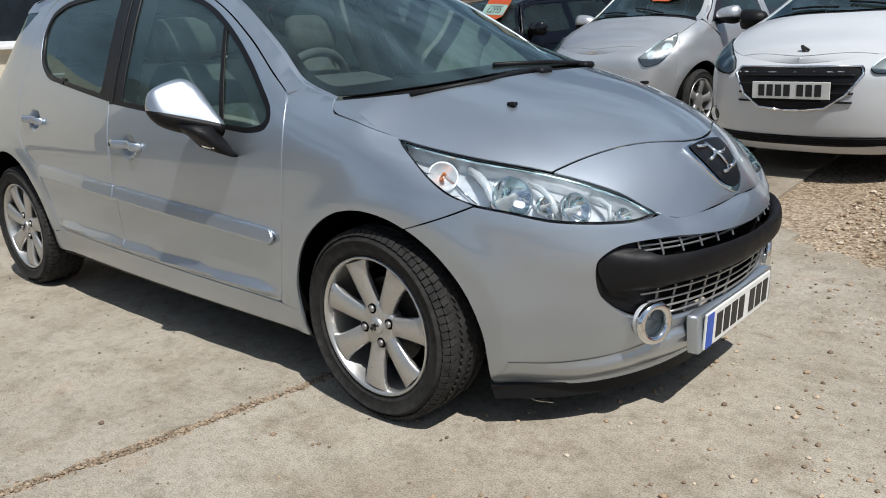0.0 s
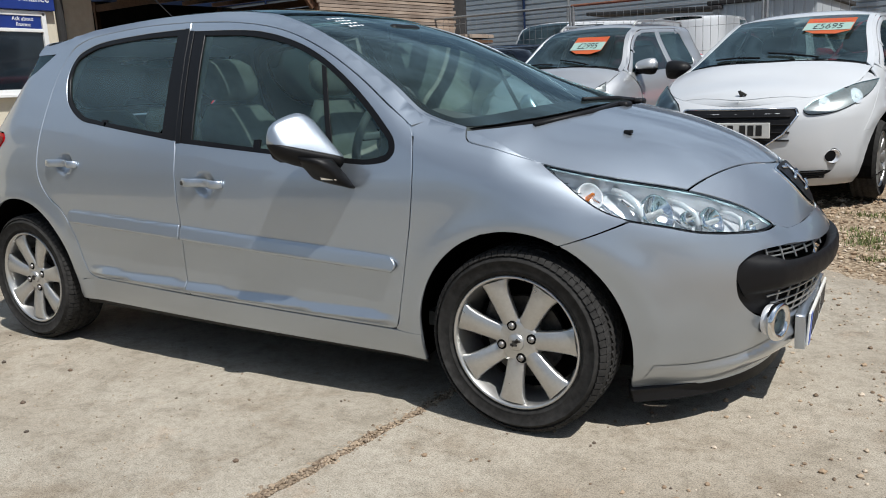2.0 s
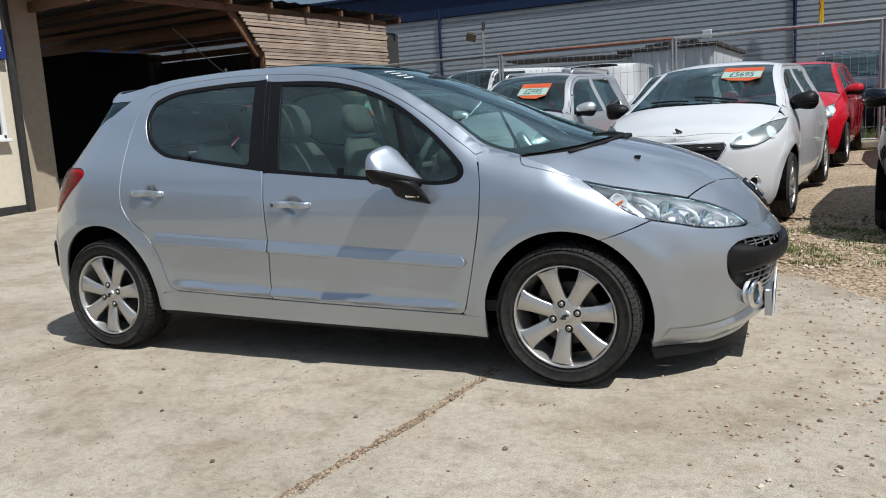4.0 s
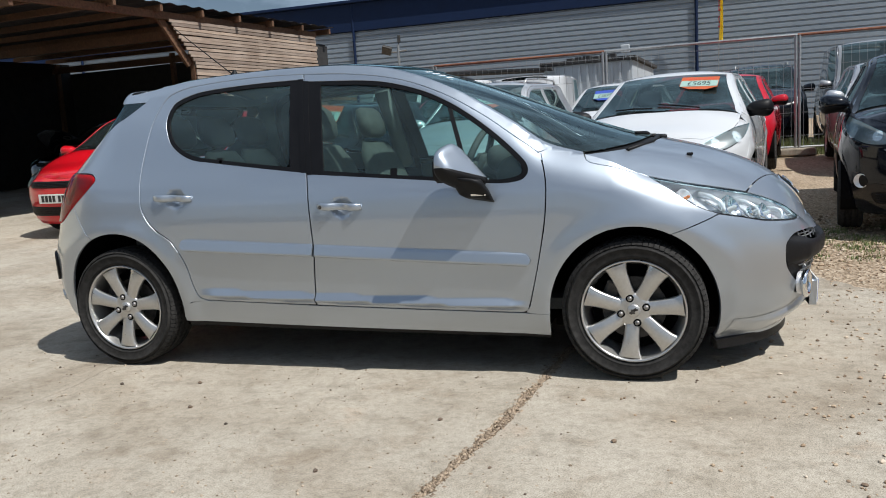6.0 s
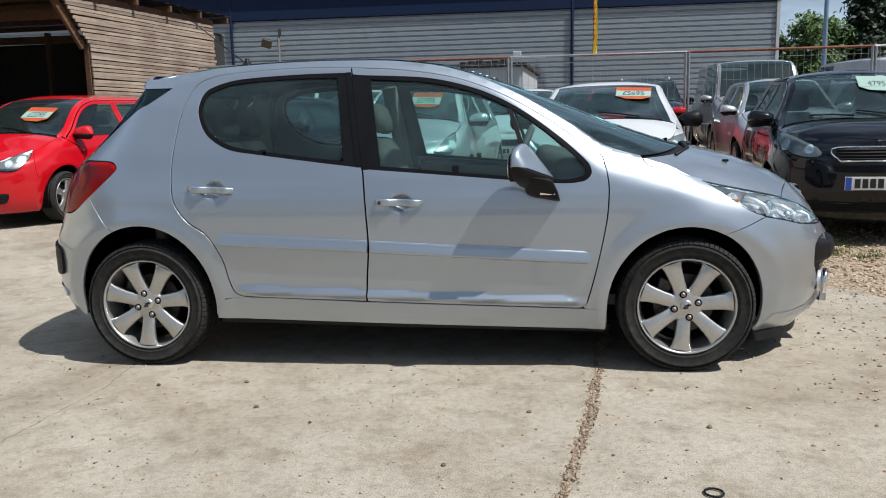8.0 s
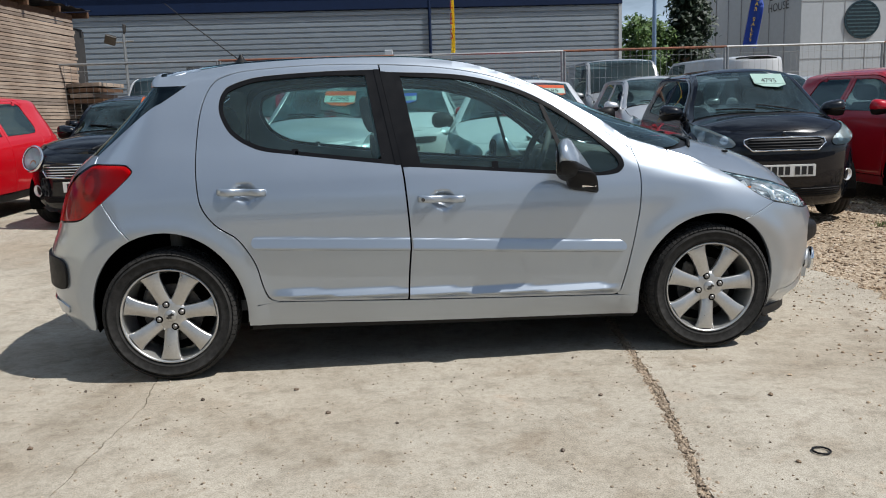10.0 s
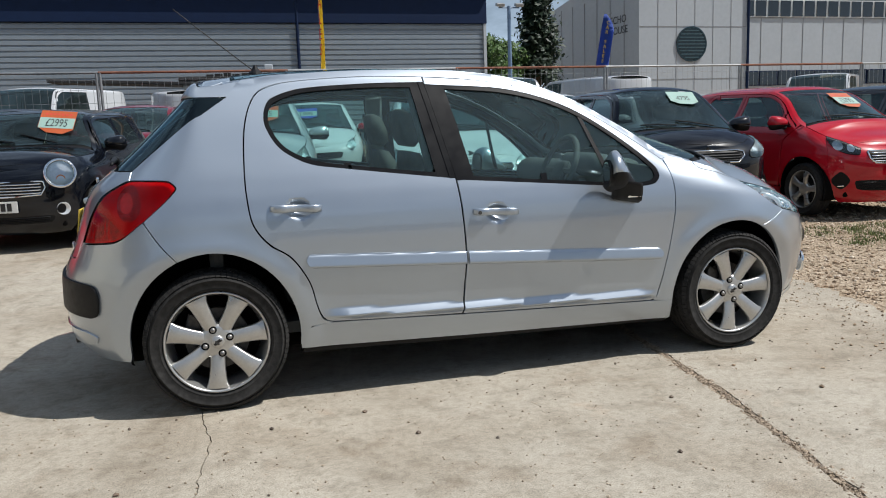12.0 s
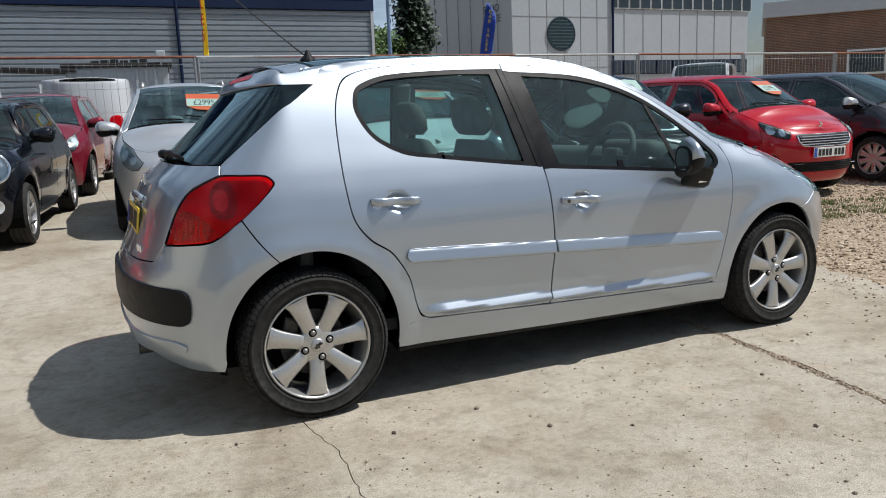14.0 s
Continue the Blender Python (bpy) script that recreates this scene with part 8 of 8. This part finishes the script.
def brick_block():
    root = new("brick_building")
    tagged(root, "low brown brick building with a white fascia", "building", kind="structure")
    root.matrix_basis = pose(31.2, 25.5, 0.7, 0, 0, -47)
    bm = bmesh.new()
    block(bm, (24, 12, 4.6), (12, 6, 2.3))
    part("brick_wall", bm, BRICK, root)
    bm = bmesh.new()
    block(bm, (24.3, 12.4, 0.75), (12, 6, 4.95), 0.02)
    part("fascia", bm, PANEL_WHITE, root)
    for k in range(5):
        w = new("window")
        w.parent = root
        bm = bmesh.new()
        block(bm, (1.7, 0.12, 1.2), (4.5 + 3.4 * k, -0.02, 2.2))
        part("window_frame", bm, WHITE_UPVC, w)
        bm = bmesh.new()
        block(bm, (1.5, 0.12, 1.0), (4.5 + 3.4 * k, -0.06, 2.2))
        part("pane", bm, DARK_PANE, w)


brick_block()


def portable_cabin():
    root = new("portable_cabin")
    tagged(root, "white ribbed portable cabin with a floodlight on its roof", "cabin", kind="structure")
    root.matrix_basis = pose(0.5, 17.0, rise_at(17), 0, 0, -5)
    bm = bmesh.new()
    block(bm, (2.3, 4.5, 2.15), (0, 2.2, 1.08), 0.02)
    for k in range(11):
        block(bm, (0.06, 0.05, 2.05), (-1.05 + 0.21 * k, -0.06, 1.08))
    part("cabin_wall", bm, PANEL_WHITE, root)
    bm = bmesh.new()
    block(bm, (2.5, 4.7, 0.1), (0, 2.2, 2.2), 0.02)
    block(bm, (3.4, 1.0, 0.08), (-2.6, 0.2, 2.15), 0.02, Matrix.Rotation(0.04, 4, "Y"))
    part("cabin_roof", bm, SHED_DARK, root)
    bm = bmesh.new()
    block(bm, (0.22, 0.08, 0.2), (1.0, -0.2, 2.42), 0.02)
    tube(bm, [(1.0, -0.16, 2.2), (1.0, -0.16, 2.35)], 0.02)
    part("floodlight", fixed(bm), PANEL_WHITE, root)
    bm = bmesh.new()
    for k in range(6):
        block(bm, (0.18, 0.3, 0.08 + 0.03 * (k % 3)), (-0.5 + 0.22 * k, 0.3, 2.29), 0.01)
    part("roof_clutter", bm, SHED_DARK, root)


portable_cabin()


def floodlight_post():
    root = new("floodlight_post")
    tagged(root, "grey floodlight on a short post above the fence", "floodlight")
    root.matrix_basis = pose(-8.55, 27.3, 0.8)
    bm = bmesh.new()
    tube(bm, [(0.25, 0, -0.05), (0.25, 0, 4.0)], 0.06, 8)
    tube(bm, [(-0.2, 0, 3.7), (0.6, 0, 3.75)], 0.04, 6)
    part("post", fixed(bm), GALV, root)
    bm = bmesh.new()
    block(bm, (0.40, 0.16, 0.36), (-0.22, -0.1, 3.80), 0.03, Matrix.Rotation(0.5, 4, "X") @ Matrix.Rotation(0.35, 4, "Y"))
    part("lamp_head", bm, DARK_METAL, root)
    bm = bmesh.new()
    block(bm, (0.12, 0.12, 0.30), (0.30, 0, 4.22), 0.03)
    tube(bm, [(0.25, 0, 3.95), (0.30, 0, 4.1)], 0.03, 6)
    part("sensor", fixed(bm), DARK_METAL, root)


floodlight_post()


def lamp_post():
    root = new("street_lamp")
    tagged(root, "tall pale blue steel lamp post with twin floodlights", "street lamp")
    root.matrix_basis = pose(18.9, 45.0, 0.88)
    bm = bmesh.new()
    tube(bm, [(0, 0, -0.05), (0, 0, 8.2)], 0.16, 10, 0.11)
    tube(bm, [(-0.7, 0, 8.1), (0.7, 0, 8.1)], 0.05, 6)
    part("post", fixed(bm), BLUE_POST, root)
    for x in (-0.65, 0.65):
        bm = bmesh.new()
        block(bm, (0.55, 0.35, 0.2), (x, -0.15, 8.25), 0.04, Matrix.Rotation(0.3, 4, "X"))
        part("lamp_head", bm, GALV, root)


BLUE_POST = plain("pale_blue_paint", (0.14, 0.22, 0.34), 0.5, grain=8)
lamp_post()
YELLOW = plain("yellow_banner", (0.80, 0.60, 0.05), 0.7, grain=12, vary=0.06)
BANNER_RED = plain("red_lettering", (0.62, 0.03, 0.03), 0.6, grain=30, vary=0.03)
BANNER_BLUE = plain("blue_banner", (0.015, 0.06, 0.30), 0.6, grain=12, vary=0.06)


def banner(at, turn, height, width, cloth, ink, text, label, lean=0.0):
    root = new("feather_banner")
    tagged(root, label, "banner")
    root.matrix_basis = pose(*at, 0, lean, turn)
    bm = bmesh.new()
    tube(bm, [(-0.02, 0, rise_at(at[1]) - at[2] + 0.01), (-0.02, 0, height * 0.75), (0.05, 0, height * 0.95), (width * 0.6, 0, height * 1.03)], 0.018, 6)
    part("pole", fixed(bm), GALV, root)
    bm = bmesh.new()
    rows = []
    for k in range(13):
        t = k / 12
        w = width * (0.92 if t < 0.7 else 0.92 * math.cos((t - 0.7) / 0.3 * 1.35))
        rows.append([bm.verts.new((x0, 0.03 * math.sin(5 * t + 2 * x0), height * t)) for x0 in (0.0 + 0.12 * width * max(0, t - 0.7), w * 0.5, w + 0.02)])
    for a, b in zip(rows, rows[1:]):
        for i in range(2):
            bm.faces.new((a[i], a[i + 1], b[i + 1], b[i]))
    bmesh.ops.solidify(bm, geom=bm.faces[:], thickness=0.006)
    part("cloth", fixed(bm), cloth, root, "", True)
    step = height * 0.8 / len(text)
    for i, c in enumerate(text):
        if c != " ":
            words("letter", c, step * 0.72, ink, root, (width * 0.45, -0.05, height * 0.84 - step * i), Matrix.Rotation(radians(90), 4, "X"))


banner((4.22, 27.3, 3.75), -76, 3.6, 0.40, YELLOW, BANNER_RED, "SALES", "yellow feather banner with red lettering on a pole", 3)
banner((17.9, 30.9, 4.0), -28, 2.5, 0.62, BANNER_BLUE, YELLOW, "CAR SALES", "blue feather banner with yellow lettering on a pole", 9)


# ---- trees, weeds, grit ----
def leaf_material(name, a, b_):
    m, nt, b = nodes_of(name)
    oi = nt.nodes.new("ShaderNodeNewGeometry")
    r = ramp(nt, oi.outputs["Random Per Island"], [(0.0, a), (1.0, b_)])
    nt.links.new(r.outputs["Color"], b.inputs["Base Color"])
    b.inputs["Roughness"].default_value = 0.6
    return m


LEAF = leaf_material("leaves", (0.035, 0.085, 0.018), (0.10, 0.17, 0.04))
NEEDLE = leaf_material("dark_needles", (0.008, 0.020, 0.010), (0.022, 0.042, 0.018))
BARK = plain("bark", (0.10, 0.075, 0.055), 0.9, grain=10, vary=0.3)
GRASS = leaf_material("grass", (0.07, 0.11, 0.025), (0.20, 0.21, 0.07))


def tree(at, height, spread, seed, conifer=False):
    rnd = random.Random(seed)
    root = new("tree")
    tagged(root, "dark conifer with drooping boughs" if conifer else "leafy green tree with an uneven crown", "tree")
    root.matrix_basis = pose(*at)
    bm = bmesh.new()
    tube(bm, [(0, 0, -0.1), (0.05, 0, height * 0.45), (0.0, 0.05, height * 0.95)], 0.045 * height * 0.6, 8, 0.03)
    centres = []
    for k in range(26 if not conifer else 60):
        t = 0.3 + 0.68 * k / (26 if not conifer else 60)
        a = k * 2.4 + rnd.uniform(-0.3, 0.3)
        r = spread * (math.sin(math.pi * (t - 0.22) / 0.85) ** 0.7 if not conifer else 1.05 * (1.05 - t)) * rnd.uniform(0.65, 1.1)
        p = Vector((r * math.cos(a), r * math.sin(a), height * t + (0.1 if not conifer else -0.12) * r))
        tube(bm, [(0, 0, height * (t - 0.08)), p * 0.5 + Vector((0, 0, height * t * 0.5)), p], 0.05 * height * 0.12, 5, 0.01)
        centres.append(p)
        centres.append(p * 0.55 + Vector((0, 0, height * t * 0.45)))
    part("trunk", fixed(bm), BARK, root, "", True)
    V, F = [], []
    for c in centres:
        for _ in range(150 if not conifer else 90):
            q = c + Vector((rnd.gauss(0, 1), rnd.gauss(0, 1), rnd.gauss(0, 0.8))) * spread * (0.16 if not conifer else 0.15)
            s = rnd.uniform(0.10, 0.24) * (1.0 if not conifer else 1.3)
            u = Vector((rnd.gauss(0, 1), rnd.gauss(0, 1), rnd.gauss(0, 1))).normalized()
            w = u.orthogonal().normalized()
            k = len(V)
            V += [tuple(q - u * s), tuple(q + w * s * 0.6), tuple(q + u * s), tuple(q - w * s * 0.6)]
            F.append((k, k + 1, k + 2, k + 3))
    me = bpy.data.meshes.new("crown")
    me.from_pydata(V, [], F)
    me.materials.append(NEEDLE if conifer else LEAF)
    ob = new("crown", me)
    ob.parent = root


tree((23.6, 60, 0.9), 7.8, 2.3, 1)
tree((20.8, 63, 0.9), 6.8, 2.0, 7)
tree((27.2, 60, 0.9), 15.0, 2.4, 2, True)


def stones(name, label, spots, seed, size, mat):
    """Loose stones, each a small uneven lump."""
    rnd = random.Random(seed)
    base = [(0, 0, 1), (0.9, 0, 0.3), (0.28, 0.85, 0.3), (-0.72, 0.53, 0.3), (-0.72, -0.53, 0.3), (0.28, -0.85, 0.3), (0.8, 0.3, -0.4), (-0.1, 0.8, -0.4), (-0.85, 0, -0.4), (-0.1, -0.8, -0.4)]
    tri = [(0, 1, 2), (0, 2, 3), (0, 3, 4), (0, 4, 5), (0, 5, 1), (1, 6, 2), (2, 6, 7), (2, 7, 3), (3, 7, 8), (3, 8, 4), (4, 8, 9), (4, 9, 5), (5, 9, 6), (5, 6, 1)]
    V, F = [], []
    for x, y, z in spots:
        s = size * min(2.2, rnd.lognormvariate(0, 0.42))
        a, c, d = rnd.uniform(0, 6.28), rnd.uniform(0.6, 1.2), rnd.uniform(0.45, 0.9)
        k = len(V)
        for p in base:
            X, Y = p[0] * c * math.cos(a) - p[1] * math.sin(a), p[0] * c * math.sin(a) + p[1] * math.cos(a)
            V.append((x + s * X * rnd.uniform(0.85, 1.1), y + s * Y * rnd.uniform(0.85, 1.1), z + s * (p[2] * d + 0.25)))
        F += [tuple(i + k for i in t) for t in tri]
    me = bpy.data.meshes.new(name)
    me.from_pydata(V, [], F)
    me.materials.append(mat)
    return tagged(new(name, me), label, "gravel", kind="stuff")


def stone_material():
    m, nt, b = nodes_of("loose_stones")
    g = nt.nodes.new("ShaderNodeNewGeometry")
    r = ramp(nt, g.outputs["Random Per Island"], [(0.0, (0.15, 0.105, 0.07)), (0.35, (0.32, 0.225, 0.145)), (0.7, (0.42, 0.32, 0.22)), (1.0, (0.58, 0.49, 0.39))])
    nt.links.new(r.outputs["Color"], b.inputs["Base Color"])
    b.inputs["Roughness"].default_value = 0.85
    return m


STONE = stone_material()
STONE_JOINT = leaf_material("joint_grit", (0.13, 0.092, 0.06), (0.36, 0.275, 0.19))
STONE_DARK = leaf_material("dark_pebbles", (0.05, 0.035, 0.025), (0.16, 0.11, 0.075))
STONE_BROWN = leaf_material("brown_grit", (0.18, 0.135, 0.09), (0.43, 0.35, 0.26))


def grit():
    rnd = random.Random(21)
    spots = []
    for (x0, y0), (x1, y1) in zip(JOINT, JOINT[1:]):
        for _ in range(int(1500 * math.hypot(x1 - x0, y1 - y0))):
            t = rnd.random()
            spots.append((x0 + (x1 - x0) * t + rnd.gauss(0, 0.021), y0 + (y1 - y0) * t, rise_at(y0 + (y1 - y0) * t) - 0.004))
    stones("joint_gravel", "fine gravel filling the joint between the slabs", spots, 1, 0.0044, STONE_JOINT)
    spots = []
    while len(spots) < 2600:
        x, y = rnd.uniform(2.2, 4.6), rnd.uniform(-3.4, 1.6)
        if rnd.random() < max(0.04, min(1.0, (x - 2.6) / 1.5)) * (0.5 + 0.5 * noise.noise(Vector((x, y, 0)) * 2.2)):
            spots.append((x, y, rise_at(y) - (0.02 if x > 4.05 else 0.0)))
    stones("grit", "small brown stones scattered over the concrete", spots, 2, 0.0058, STONE)
    spots = [(rnd.uniform(-1.5, 3.6), rnd.uniform(-3.6, -0.7), 0.0) for _ in range(90)]
    stones("pebbles", "scattered dark brown pebbles on the concrete", spots, 6, 0.0062, STONE_DARK)
    spots = [(rnd.uniform(-3.0, 2.4), rnd.uniform(-3.6, -0.6), 0.0) for _ in range(3600)]
    stones("grit", "sparse small stones on the concrete", spots, 3, 0.0032, STONE_BROWN)
    spots = []
    while len(spots) < 9000:
        x, y = rnd.uniform(2.6, 9.0), rnd.uniform(-0.2, 4.2)
        if x > 4.0 or (y > 1.6 and x > 3.0):
            spots.append((x, y, rise_at(y) - 0.02))
    stones("gravel", "loose brown gravel beside the concrete", spots, 4, 0.011, STONE)


grit()


def grass():
    rnd = random.Random(8)
    V, F = [], []

    def tuft(x, y, n, r, h):
        for _ in range(n):
            a, rr = rnd.uniform(0, 6.28), abs(rnd.gauss(0, r))
            px, py = x + rr * math.cos(a), y + rr * math.sin(a)
            z, b = rise_at(py) - 0.02, rnd.uniform(0, 6.28)
            hh, w = h * rnd.uniform(0.4, 1.2), 0.004
            k = len(V)
            dx, dy = math.cos(b), math.sin(b)
            V.extend([(px - dy * w, py + dx * w, z), (px + dy * w, py - dx * w, z), (px + dx * hh * 0.4, py + dy * hh * 0.4, z + hh)])
            F.append((k, k + 1, k + 2))
    for _ in range(70):
        tuft(rnd.uniform(3.3, 4.6), rnd.uniform(1.9, 3.4), 60, 0.07, 0.03)
    for _ in range(90):
        tuft(rnd.uniform(5.6, 9.5), rnd.uniform(1.5, 2.5), 70, 0.10, 0.04)
    for _ in range(40):
        tuft(rnd.uniform(4.3, 6.5), rnd.uniform(11.2, 11.8), 80, 0.15, 0.3)
    me = bpy.data.meshes.new("grass")
    me.from_pydata(V, [], F)
    me.materials.append(GRASS)
    tagged(new("grass", me), "thin tufts of grass in the gravel", "grass", kind="stuff")


grass()


def rubber_ring():
    bm = bmesh.new()
    ring_tube(bm, (2.40, -2.03, 0.006), (0, 0, 1), 0.028, 0.0035, 28)
    ob = part("rubber_ring", bm, BLACK_PLASTIC, None, "", True)
    tagged(ob, "small black rubber ring lying on the concrete", "ring")


rubber_ring()
